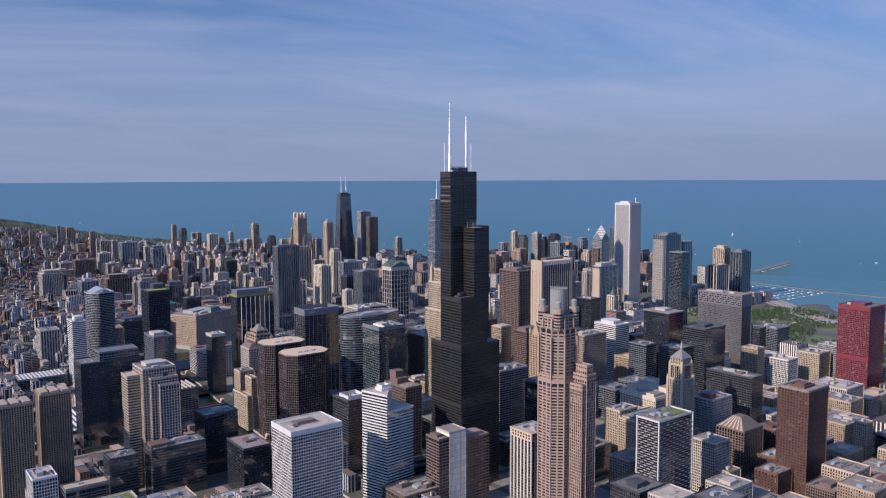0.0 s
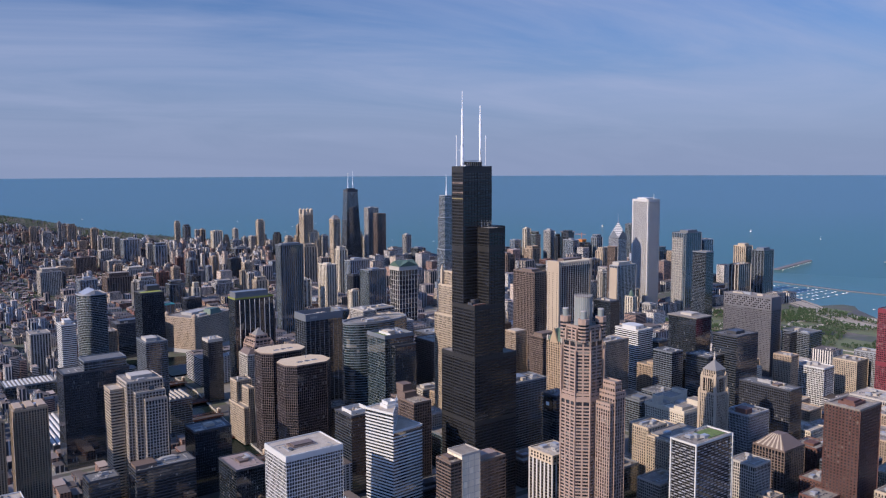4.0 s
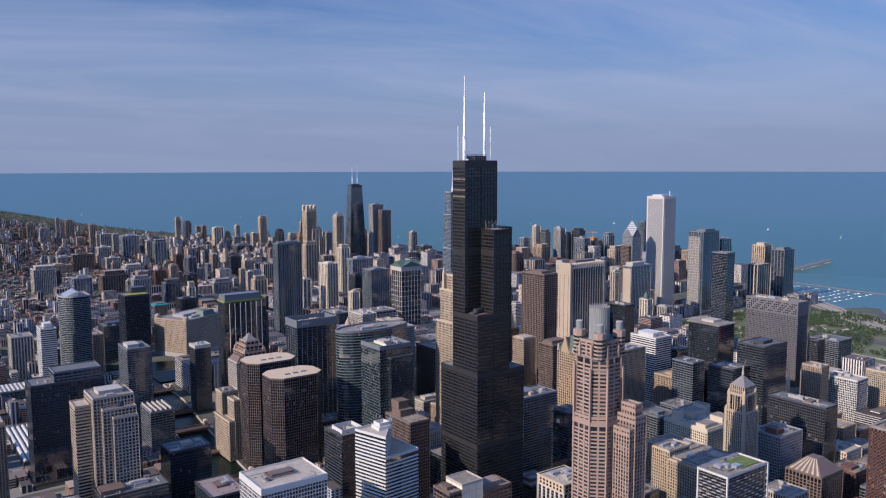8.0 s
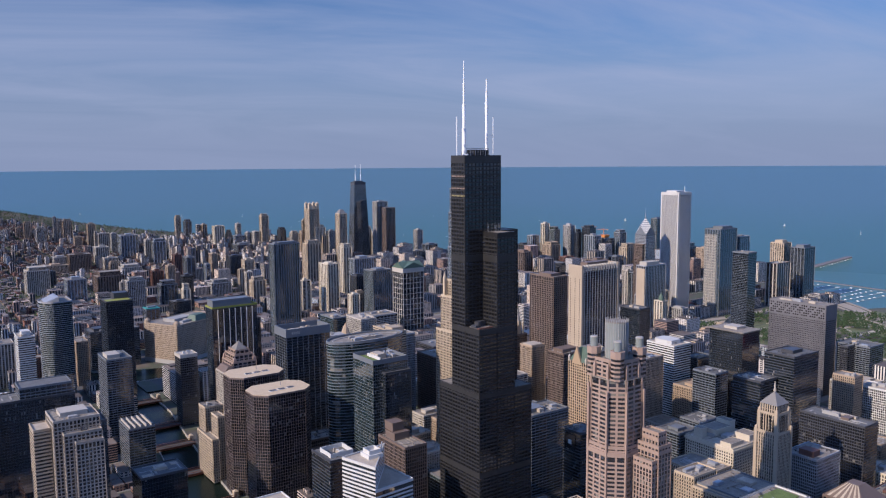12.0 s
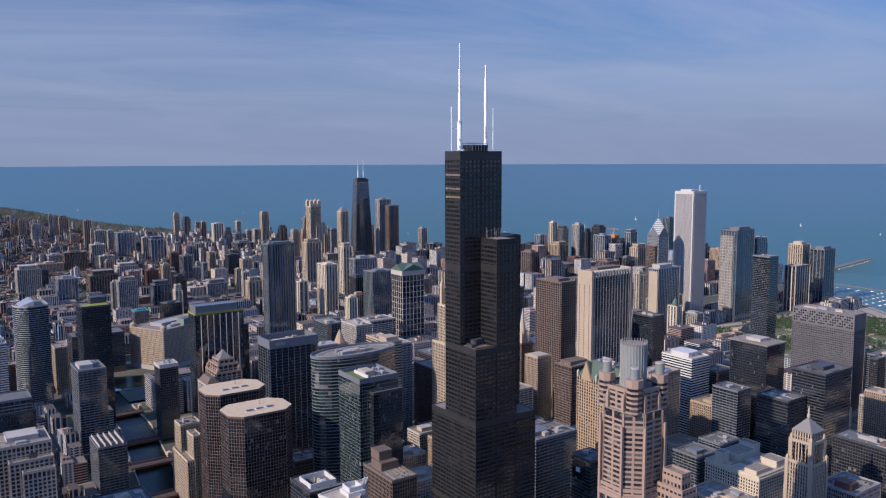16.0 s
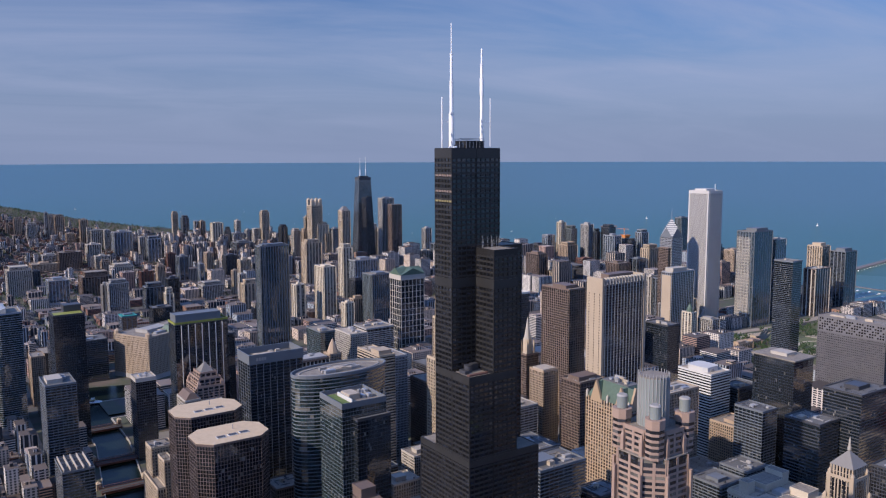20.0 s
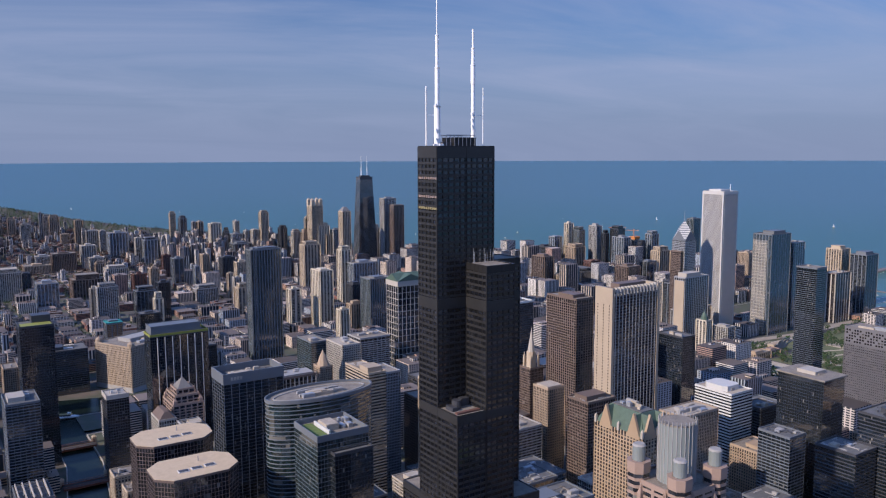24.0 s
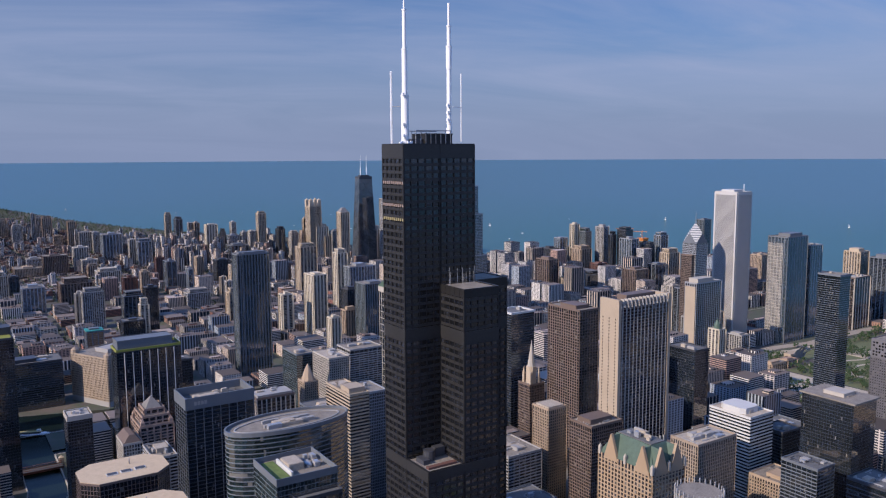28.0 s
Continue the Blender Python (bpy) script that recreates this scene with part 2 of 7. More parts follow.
def facade(name, wall, glass, floor=3.7, bay=5.6, fw=0.58, fz=0.62, single=False):
    """Wall of a far building, with rows of windows too small to stand apart; pitched or flat tops stay plain."""
    m = bpy.data.materials.new(name)
    m.use_nodes = True
    n, l = m.node_tree.nodes, m.node_tree.links
    b = n["Principled BSDF"]
    b.inputs["Specular IOR Level"].default_value = 0.4
    g = n.new("ShaderNodeNewGeometry")
    sx = n.new("ShaderNodeSeparateXYZ"); l.new(g.outputs["Position"], sx.inputs[0])

    def op(kind, a, bb=None, c=None):
        k = n.new("ShaderNodeMath"); k.operation = kind
        for i, v in enumerate((a, bb, c)):
            if v is None:
                continue
            if isinstance(v, (int, float)):
                k.inputs[i].default_value = v
            else:
                l.new(v, k.inputs[i])
        return k.outputs[0]
    rnd = n.new("ShaderNodeObjectInfo").outputs["Random"] if single else g.outputs["Random Per Island"]
    s = op('ADD', sx.outputs["X"], sx.outputs["Y"])
    bays = op('DIVIDE', s, op('MULTIPLY_ADD', rnd, bay * 0.7, bay * 0.7))
    rows = op('DIVIDE', sx.outputs["Z"], floor)
    kind = op('FRACT', op('MULTIPLY', rnd, 5.37))
    wx = op('MAXIMUM', op('LESS_THAN', op('FRACT', bays), op('MULTIPLY_ADD', rnd, 0.3, fw - 0.1)), op('GREATER_THAN', kind, 0.74))
    wz = op('MAXIMUM', op('LESS_THAN', op('FRACT', rows), fz), op('LESS_THAN', kind, 0.38))
    nz = n.new("ShaderNodeSeparateXYZ"); l.new(g.outputs["True Normal"], nz.inputs[0])
    upright = op('LESS_THAN', op('ABSOLUTE', nz.outputs["Z"]), 0.4)
    win = op('MULTIPLY', op('MULTIPLY', wx, wz), upright)
    ns = n.new("ShaderNodeTexNoise"); ns.inputs["Scale"].default_value = 0.08; ns.inputs["Detail"].default_value = 5
    l.new(g.outputs["Position"], ns.inputs["Vector"])
    r = n.new("ShaderNodeValToRGB")
    r.color_ramp.interpolation = 'CONSTANT'
    for i, c in enumerate(wall):
        e = r.color_ramp.elements[i] if i < 2 else r.color_ramp.elements.new(i / len(wall))
        e.position, e.color = i / len(wall), (*c, 1)
    l.new(rnd, r.inputs[0])
    v = n.new("ShaderNodeVectorMath"); v.operation = 'SCALE'
    l.new(r.outputs[0], v.inputs[0])
    l.new(op('MULTIPLY_ADD', ns.outputs["Fac"], 0.5, 0.75), v.inputs["Scale"])
    rr = n.new("ShaderNodeValToRGB")
    for i, (p, c) in enumerate(((0.0, 0.06), (0.5, 0.11), (0.88, 0.19), (1.0, 0.42))):
        e = rr.color_ramp.elements[i] if i < 2 else rr.color_ramp.elements.new(p)
        e.position, e.color = p, (c, c * 0.80, c * 0.68, 1)
    l.new(op('FRACT', op('MULTIPLY', rnd, 17.31)), rr.inputs[0])
    flat = n.new("ShaderNodeMixRGB")
    l.new(upright, flat.inputs[0]); l.new(rr.outputs[0], flat.inputs[1]); l.new(v.outputs[0], flat.inputs[2])
    mix = n.new("ShaderNodeMixRGB"); mix.inputs[2].default_value = (*glass, 1)
    l.new(win, mix.inputs[0]); l.new(flat.outputs[0], mix.inputs[1])
    l.new(mix.outputs[0], b.inputs["Base Color"])
    l.new(op('MULTIPLY_ADD', win, -0.55, 0.75), b.inputs["Roughness"])
    return m


YELLOWED = material("yellowed_blind", (0.26, 0.22, 0.11), 0.8, 0, 0.2)
BLACK = material("black_anodised_aluminium", (0.017, 0.0165, 0.017), 0.42, 0.0, 0.25, 0.03, 0.6, 0.38)
BRONZE = material("dark_bronze_spandrel", (0.027, 0.0265, 0.027), 0.42, 0.0, 0.3, 0.05, 0.8, 0.42)
SMOKE = glazing("bronze_tinted_glass", (0.010, 0.011, 0.014), 0.10, (4.6, 3.95), 0.7, 0.8, ior=1.65)
WHITE = material("white_painted_concrete", (0.49, 0.48, 0.46), 0.6, 0, 0.07)
LIGHT = material("pale_grey_stone", (0.365, 0.33, 0.285), 0.75, 0, 0.10)
GREY = material("grey_concrete", (0.28, 0.27, 0.26), 0.8, 0, 0.12)
STEEL = material("brushed_grey_metal", (0.30, 0.31, 0.33), 0.4, 0.3, 0.12)
BUFF = material("buff_limestone", (0.41, 0.328, 0.235), 0.8, 0, 0.12)
TAN = material("tan_brick", (0.33, 0.248, 0.175), 0.85, 0, 0.15)
PINK = material("rose_granite", (0.285, 0.203, 0.160), 0.65, 0, 0.10)
BROWN = material("brown_granite", (0.13, 0.093, 0.074), 0.6, 0, 0.15)
TAUPE = material("taupe_granite", (0.25, 0.19, 0.165), 0.6, 0, 0.12)
MAUVE = material("mauve_grey_concrete", (0.118, 0.112, 0.12), 0.7, 0, 0.1)
HONEY = material("honey_granite", (0.32, 0.232, 0.15), 0.65, 0, 0.1)
WARM = material("white_granite", (0.43, 0.415, 0.395), 0.7, 0, 0.06)
FROST = material("frosted_glass", (0.19, 0.21, 0.205), 0.35, 0, 0.1)
FROST_STONE = glazing("pale_beige_panels", (0.66, 0.58, 0.44), 0.6, (4.5, 7.8), 0.12, 0.3)
CREAM = material("cream_roof_membrane", (0.48, 0.37, 0.245), 0.9, 0, 0.15, 0.2, 1.5)
RUST = material("red_brown_stone", (0.108, 0.050, 0.038), 0.75, 0, 0.15)
RED = material("red_painted_steel", (0.150, 0.022, 0.032), 0.5, 0, 0.08)
DARK = material("charcoal_cladding", (0.044, 0.045, 0.052), 0.5, 0, 0.15)
CLADDING = material("pale_blue_grey_cladding", (0.27, 0.27, 0.285), 0.6, 0, 0.1)
SLATE = material("blue_grey_cladding", (0.125, 0.136, 0.152), 0.5, 0, 0.15)
OLDSTONE = material("weathered_limestone", (0.29, 0.225, 0.165), 0.85, 0, 0.2, 0.02, 0.5)
OLIVE = material("olive_brown_concrete", (0.215, 0.165, 0.11), 0.8, 0, 0.15)
GRANITE = material("warm_grey_concrete", (0.315, 0.272, 0.228), 0.8, 0, 0.14, 0.03, 0.7)
UMBER = material("umber_granite", (0.115, 0.084, 0.074), 0.55, 0, 0.15)
SANDSTONE = material("sand_coloured_concrete", (0.34, 0.272, 0.198), 0.8, 0, 0.14, 0.03, 0.7)
CREAMY = material("cream_terracotta", (0.46, 0.40, 0.31), 0.7, 0, 0.15, 0.03, 0.7)
ORANGE = material("orange_safety_netting", (0.50, 0.19, 0.05), 0.9, 0, 0.3, 0.2, 1.5)
AQUA = material("teal_roof_membrane", (0.03, 0.22, 0.20), 0.7, 0, 0.2, 0.1, 1.0)
GRAVEL = material("gravel_roof", (0.20, 0.175, 0.147), 0.95, 0, 0.45, 0.15, 1.2)
TAR = material("dark_roof_membrane", (0.11, 0.11, 0.11), 0.9, 0, 0.35, 0.12, 1.6)
PALE = material("pale_roof_membrane", (0.35, 0.30, 0.24), 0.9, 0, 0.35, 0.12, 0.9)
TURF = material("green_roof_planting", (0.10, 0.14, 0.035), 0.95, 0, 0.5, 0.2, 2.0)
COPPER = material("green_copper_roof", (0.062, 0.098, 0.072), 0.6, 0, 0.25, 0.2, 1.2)
ZINC = material("grey_metal_roof", (0.17, 0.16, 0.15), 0.6, 0.0, 0.15, 0.2, 1.2)
MAST = material("white_painted_steel", (0.80, 0.80, 0.80), 0.45, 0, 0.08)
YELLOW = material("yellow_green_louvres", (0.21, 0.22, 0.04), 0.7, 0, 0.2)
GLASS = glazing("dark_blue_glass", (0.009, 0.013, 0.018), 0.07, (1.5, 3.9), 0.5, 0.95, blinds=0.03, ior=1.85)
TEAL = glazing("teal_glass", (0.012, 0.022, 0.025), 0.07, (1.5, 3.9), 0.6, 0.95, blinds=0.05, ior=1.85)
BLUE = glazing("blue_grey_glass", (0.030, 0.046, 0.064), 0.10, vary=0.4, spec=0.95, blinds=0.1, ior=1.9)
NIGHT = glazing("black_glass", (0.010, 0.011, 0.014), 0.10, (3.0, 3.9), 0.6, 0.8, blinds=0.04, ior=1.65)
ROOM = glazing("shaded_window_glass", (0.018, 0.019, 0.023), 0.12, (3.0, 3.8), 0.7, 0.7, blinds=0.16, ior=1.6)


# ---------------------------------------------------------------- mesh helpers
class Geo:
    """Collects vertices and faces for one mesh."""

    def __init__(self):
        self.v, self.f = [], []

    def quadbox(self, x0, x1, y0, y1, z0, z1):
        i = len(self.v)
        self.v += [(x0, y0, z0), (x1, y0, z0), (x1, y1, z0), (x0, y1, z0), (x0, y0, z1), (x1, y0, z1), (x1, y1, z1), (x0, y1, z1)]
        self.f += [(i, i + 3, i + 2, i + 1), (i + 4, i + 5, i + 6, i + 7), (i, i + 1, i + 5, i + 4), (i + 1, i + 2, i + 6, i + 5), (i + 2, i + 3, i + 7, i + 6), (i + 3, i, i + 4, i + 7)]
        return self

    def prism(self, poly, z0, z1, top=None, cap=True):
        """A solid over a footprint (anticlockwise); top: another outline for the upper end."""
        i, n = len(self.v), len(poly)
        up = top or poly
        self.v += [(x, y, z0) for x, y in poly] + [(x, y, z1) for x, y in up]
        self.f += [(i + k, i + (k + 1) % n, i + n + (k + 1) % n, i + n + k) for k in range(n)]
        if cap:
            self.f += [tuple(i + n + k for k in range(n)), tuple(i + k for k in reversed(range(n)))]
        return self

    def ring(self, poly, out, z0, z1, inner=0.0):
        """A band round a footprint, standing proud of it."""
        i, n = len(self.v), len(poly)
        a, b = offset(poly, out), offset(poly, -inner)
        self.v += [(x, y, z0) for x, y in a] + [(x, y, z1) for x, y in a] + [(x, y, z0) for x, y in b] + [(x, y, z1) for x, y in b]
        for k in range(n):
            j = (k + 1) % n
            self.f += [(i + k, i + j, i + n + j, i + n + k), (i + n + k, i + n + j, i + 3 * n + j, i + 3 * n + k), (i + 2 * n + k, i + 2 * n + j, i + j, i + k)]
            if inner:
                self.f.append((i + 2 * n + j, i + 2 * n + k, i + 3 * n + k, i + 3 * n + j))
        return self

    def cyl(self, x, y, r, z0, z1, n=12, r1=None):
        c = [(x + r * math.cos(2 * math.pi * k / n), y + r * math.sin(2 * math.pi * k / n)) for k in range(n)]
        q = r if r1 is None else r1
        return self.prism(c, z0, z1, [(x + q * math.cos(2 * math.pi * k / n), y + q * math.sin(2 * math.pi * k / n)) for k in range(n)])

    def pyramid(self, poly, z0, z1, tip=None):
        i, n = len(self.v), len(poly)
        tip = tip or (sum(p[0] for p in poly) / n, sum(p[1] for p in poly) / n)
        self.v += [(x, y, z0) for x, y in poly] + [(*tip, z1)]
        self.f += [(i + k, i + (k + 1) % n, i + n) for k in range(n)] + [tuple(i + k for k in reversed(range(n)))]
        return self

    def mesh(self, name, mat):
        me = bpy.data.meshes.new(name)
        me.from_pydata(self.v, [], self.f)
        me.materials.append(mat)
        me.update()
        return me


def offset(poly, d):
    """The outline moved outwards by d (anticlockwise, convex or nearly)."""
    n, out = len(poly), []
    for k in range(n):
        (ax, ay), (bx, by), (cx, cy) = poly[k - 1], poly[k], poly[(k + 1) % n]
        l1, l2 = math.hypot(bx - ax, by - ay) or 1, math.hypot(cx - bx, cy - by) or 1
        n1, n2 = ((by - ay) / l1, (ax - bx) / l1), ((cy - by) / l2, (bx - cx) / l2)
        s = 1 + n1[0] * n2[0] + n1[1] * n2[1]
        out.append((bx + d * (n1[0] + n2[0]) / max(s, 0.3), by + d * (n1[1] + n2[1]) / max(s, 0.3)))
    return out


def rect(w, d, x=0.0, y=0.0):
    return [(x, y), (x + w, y), (x + w, y + d), (x, y + d)]


def chamfer(w, d, c, x=0.0, y=0.0):
    return [(x + c, y), (x + w - c, y), (x + w, y + c), (x + w, y + d - c), (x + w - c, y + d), (x + c, y + d), (x, y + d - c), (x, y + c)]


def part(name, data, mat, parent, label="", kind=""):
    """One mesh object under a thing or a part; data is a Geo or a mesh that is shared."""
    me = data.mesh(name, mat) if isinstance(data, Geo) else data
    ob = new(name, me)
    ob.parent = parent
    return tagged(ob, label, kind=kind) if label or kind else ob


def thing(name, x, y, z=0.0, label="", category="", group="", kind=""):
    ob = new(name)
    ob.location = (x, y, z)
    return tagged(ob, label, category, group, kind)


# ---------------------------------------------------------------- towers
# a style: floor height, band height, band depth, pier spacing, pier width, pier depth, glass, band, pier, roof
STYLES = {
    "white_grid": (3.9, 0.95, 0.09, 3, 0.72, 0.12, ROOM, WHITE, WHITE, PALE),
    "white_bands": (3.9, 1.9, 0.15, 0, 0, 0, GLASS, WHITE, WHITE, PALE),
    "buff_punched": (3.8, 1.4, 0.1, 3.4, 1.56, 0.1, ROOM, BUFF, BUFF, GRAVEL),
    "tan_punched": (3.7, 1.4, 0.1, 3.2, 1.48, 0.1, ROOM, TAN, TAN, GRAVEL),
    "pale_punched": (3.8, 1.4, 0.1, 3.4, 1.39, 0.1, ROOM, LIGHT, LIGHT, PALE),
    "grey_grid": (3.8, 1.3, 0.1, 3, 0.9, 0.13, ROOM, GREY, GREY, GRAVEL),
    "grey_bands": (3.8, 1.6, 0.14, 9, 0.8, 0.13, ROOM, GREY, GREY, GRAVEL),
    "brown_grid": (3.9, 1.2, 0.1, 3, 0.9, 0.15, NIGHT, BROWN, BROWN, GRAVEL),
    "brown_ribs": (3.9, 1, 0.07, 2.6, 0.8, 0.2, NIGHT, BROWN, BROWN, GRAVEL),
    "rust_punched": (3.9, 1.7, 0.1, 4.4, 2.0, 0.1, ROOM, RUST, RUST, GRAVEL),
    "pink_punched": (3.9, 1.75, 0.14, 8.2, 1.9, 0.35, ROOM, PINK, PINK, GRAVEL),
    "dark_grid": (3.9, 1, 0.09, 3, 0.5, 0.1, NIGHT, DARK, DARK, TAR),
    "dark_bands": (3.9, 1.2, 0.1, 0, 0, 0, GLASS, DARK, DARK, TAR),
    "dark_glass": (3.9, 0.35, 0.04, 3, 0.18, 0.04, GLASS, DARK, DARK, TAR),
    "teal_glass": (3.9, 0.45, 0.04, 3, 0.2, 0.04, TEAL, SLATE, SLATE, GRAVEL),
    "blue_glass": (3.8, 0.7, 0.09, 4.5, 0.25, 0.05, BLUE, STEEL, STEEL, GRAVEL),
    "navy_glass": (3.8, 0.5, 0.05, 4.5, 0.2, 0.05, BLUE, SLATE, SLATE, GRAVEL),
    "slate_bands": (3.8, 1.2, 0.1, 6, 0.4, 0.08, GLASS, SLATE, SLATE, TAR),
    "white_ribs": (3.9, 1.2, 0.1, 6.3, 1.5, 0.25, NIGHT, BROWN, LIGHT, PALE),
    "steel_ribs": (3.9, 1.2, 0.07, 2.4, 0.9, 0.15, NIGHT, STEEL, STEEL, GRAVEL),
    "pale_ribs": (3.9, 1.3, 0.05, 3, 1.1, 0.15, ROOM, LIGHT, LIGHT, GRAVEL),
    "oval": (4, 1, 0.12, 0, 0, 0, TEAL, SLATE, SLATE, GRAVEL),
    "slabs": (3.4, 0.45, 0.5, 0, 0, 0, GLASS, SLATE, SLATE, GRAVEL),
    "red": (3.9, 1.5, 0.1, 3.1, 1, 0.15, ROOM, RED, RED, TAR),
    "brown_grid2": (3.9, 1.1, 0.1, 4.6, 1.4, 0.18, NIGHT, BROWN, BROWN, GRAVEL),
    "gothic": (3.9, 1.3, 0.1, 4.2, 1.7, 0.18, ROOM, HONEY, HONEY, GRAVEL),
    "frames": (11.8, 1.0, 0.3, 9.0, 1.1, 0.5, GLASS, LIGHT, LIGHT, GRAVEL),
    "big_grid": (3.9, 1.2, 0.11, 3.9, 1.3, 0.12, NIGHT, GRANITE, GRANITE, GRAVEL),
    "arcade": (3.8, 0.5, 0.1, 6.4, 2.3, 0.5, NIGHT, BUFF, WARM, PALE),
    "pale_panel": (7.8, 0.4, 0.08, 9.0, 0.5, 0.1, FROST_STONE, LIGHT, LIGHT, GRAVEL),
    "mart": (4.2, 1.7, 0.08, 3.6, 2.1, 0.3, ROOM, OLDSTONE, OLDSTONE, GRAVEL),
    "curve": (3.6, 0.65, 0.35, 0, 0, 0, TEAL, CLADDING, CLADDING, GRAVEL),
    "deco": (3.9, 0.7, 0.04, 2.8, 1.35, 0.35, ROOM, SANDSTONE, SANDSTONE, GRAVEL),
    "brown_bands": (3.9, 1.7, 0.11, 6, 0.5, 0.08, NIGHT, BROWN, BROWN, GRAVEL),
    "two_tone": (3.6, 1, 0.09, 3.8, 1.1, 0.13, BLUE, CLADDING, CLADDING, GRAVEL),
    "slate_grid": (3.9, 2.2, 0.1, 3.2, 1.7, 0.1, ROOM, MAUVE, MAUVE, GRAVEL),
    "balconies": (3.1, 0.3, 0.3, 6.5, 0.4, 0.35, NIGHT, GREY, DARK, GRAVEL),
    "octagon": (3.9, 0.5, 0.1, 3.3, 0.42, 0.16, NIGHT, UMBER, UMBER, GRAVEL),
    "wide_grid": (3.95, 0.85, 0.1, 8.6, 0.7, 0.2, GLASS, DARK, SLATE, TAR),
    "beige_bands": (3.9, 1.9, 0.12, 0, 0, 0, GLASS, SANDSTONE, SANDSTONE, PALE),
    "sand_ribs": (3.9, 1.0, 0.05, 3.0, 1.2, 0.25, ROOM, OLDSTONE, OLDSTONE, PALE),
    "umber_ribs": (2.95, 0.9, 0.08, 3.1, 1.35, 0.3, NIGHT, OLIVE, OLIVE, GRAVEL),
    "pink_ribs": (3.9, 1.0, 0.1, 3.6, 1.3, 0.35, ROOM, PINK, PINK, GRAVEL),
    "cream_punched": (3.9, 1.5, 0.12, 3.6, 1.7, 0.14, ROOM, CREAMY, CREAMY, PALE),
}
LABELS = {
    "white_grid": "white concrete office tower with a grid of square windows",
    "white_bands": "white office tower with continuous bands of dark windows",
    "buff_punched": "buff limestone office building with punched windows",
    "tan_punched": "tan brick building with rows of punched windows",
    "pale_punched": "pale grey stone building with punched windows",
    "grey_grid": "grey concrete tower with a grid of windows",
    "grey_bands": "grey concrete tower with banded floors",
    "brown_grid": "brown granite office tower with a grid of dark windows",
    "brown_ribs": "brown office tower with close vertical ribs",
    "rust_punched": "red-brown stone building with punched windows",
    "pink_punched": "rose granite tower with punched windows",
    "dark_grid": "charcoal steel office tower with dark glass",
    "dark_bands": "charcoal office tower with banded dark glass",
    "dark_glass": "dark blue glass curtain-wall office tower",
    "teal_glass": "teal glass curtain-wall office tower",
    "blue_glass": "blue-grey glass apartment tower with slab edges",
    "slate_bands": "blue-grey clad office tower with banded windows",
    "white_ribs": "tower with white vertical ribs over brown glass",
    "steel_ribs": "grey metal tower with close vertical ribs",
    "pale_ribs": "pale stone tower with vertical piers",
    "oval": "oval blue-grey glass office tower", "slabs": "glass apartment tower with projecting pale slab edges",
    "red": "red painted steel office tower", "brown_grid2": "brown granite tower with square grid", "gothic": "rose granite tower with tall window bays",
    "pale_panel": "office shaft clad in pale stone panels", "mart": "huge buff limestone block with rows of windows", "curve": "curved glass tower with pale slab edges", "deco": "grey stone tower with close vertical ribs", "big_grid": "pale concrete tower with big square windows", "arcade": "cream stone block with tall arcaded windows", "brown_bands": "brown banded office tower with dark windows",
    "frames": "glass tower framed in pale stone", "two_tone": "tower of pale ribs and blue glass",
    "slate_grid": "mauve-grey concrete office slab with small windows",
    "octagon": "octagonal brown granite office tower", "wide_grid": "dark glass tower with a wide grey grid", "beige_bands": "beige concrete office tower with banded windows", "sand_ribs": "rose-beige stone tower with vertical ribs", "pink_ribs": "rose granite tower with vertical ribs", "umber_ribs": "taupe concrete tower with vertical ribs", "cream_punched": "cream terracotta office building with punched windows",
    "balconies": "apartment tower with stacked pale balconies",
}
rng = random.Random(7)
footprints = []                      # what is built on: x0, x1, y0, y1


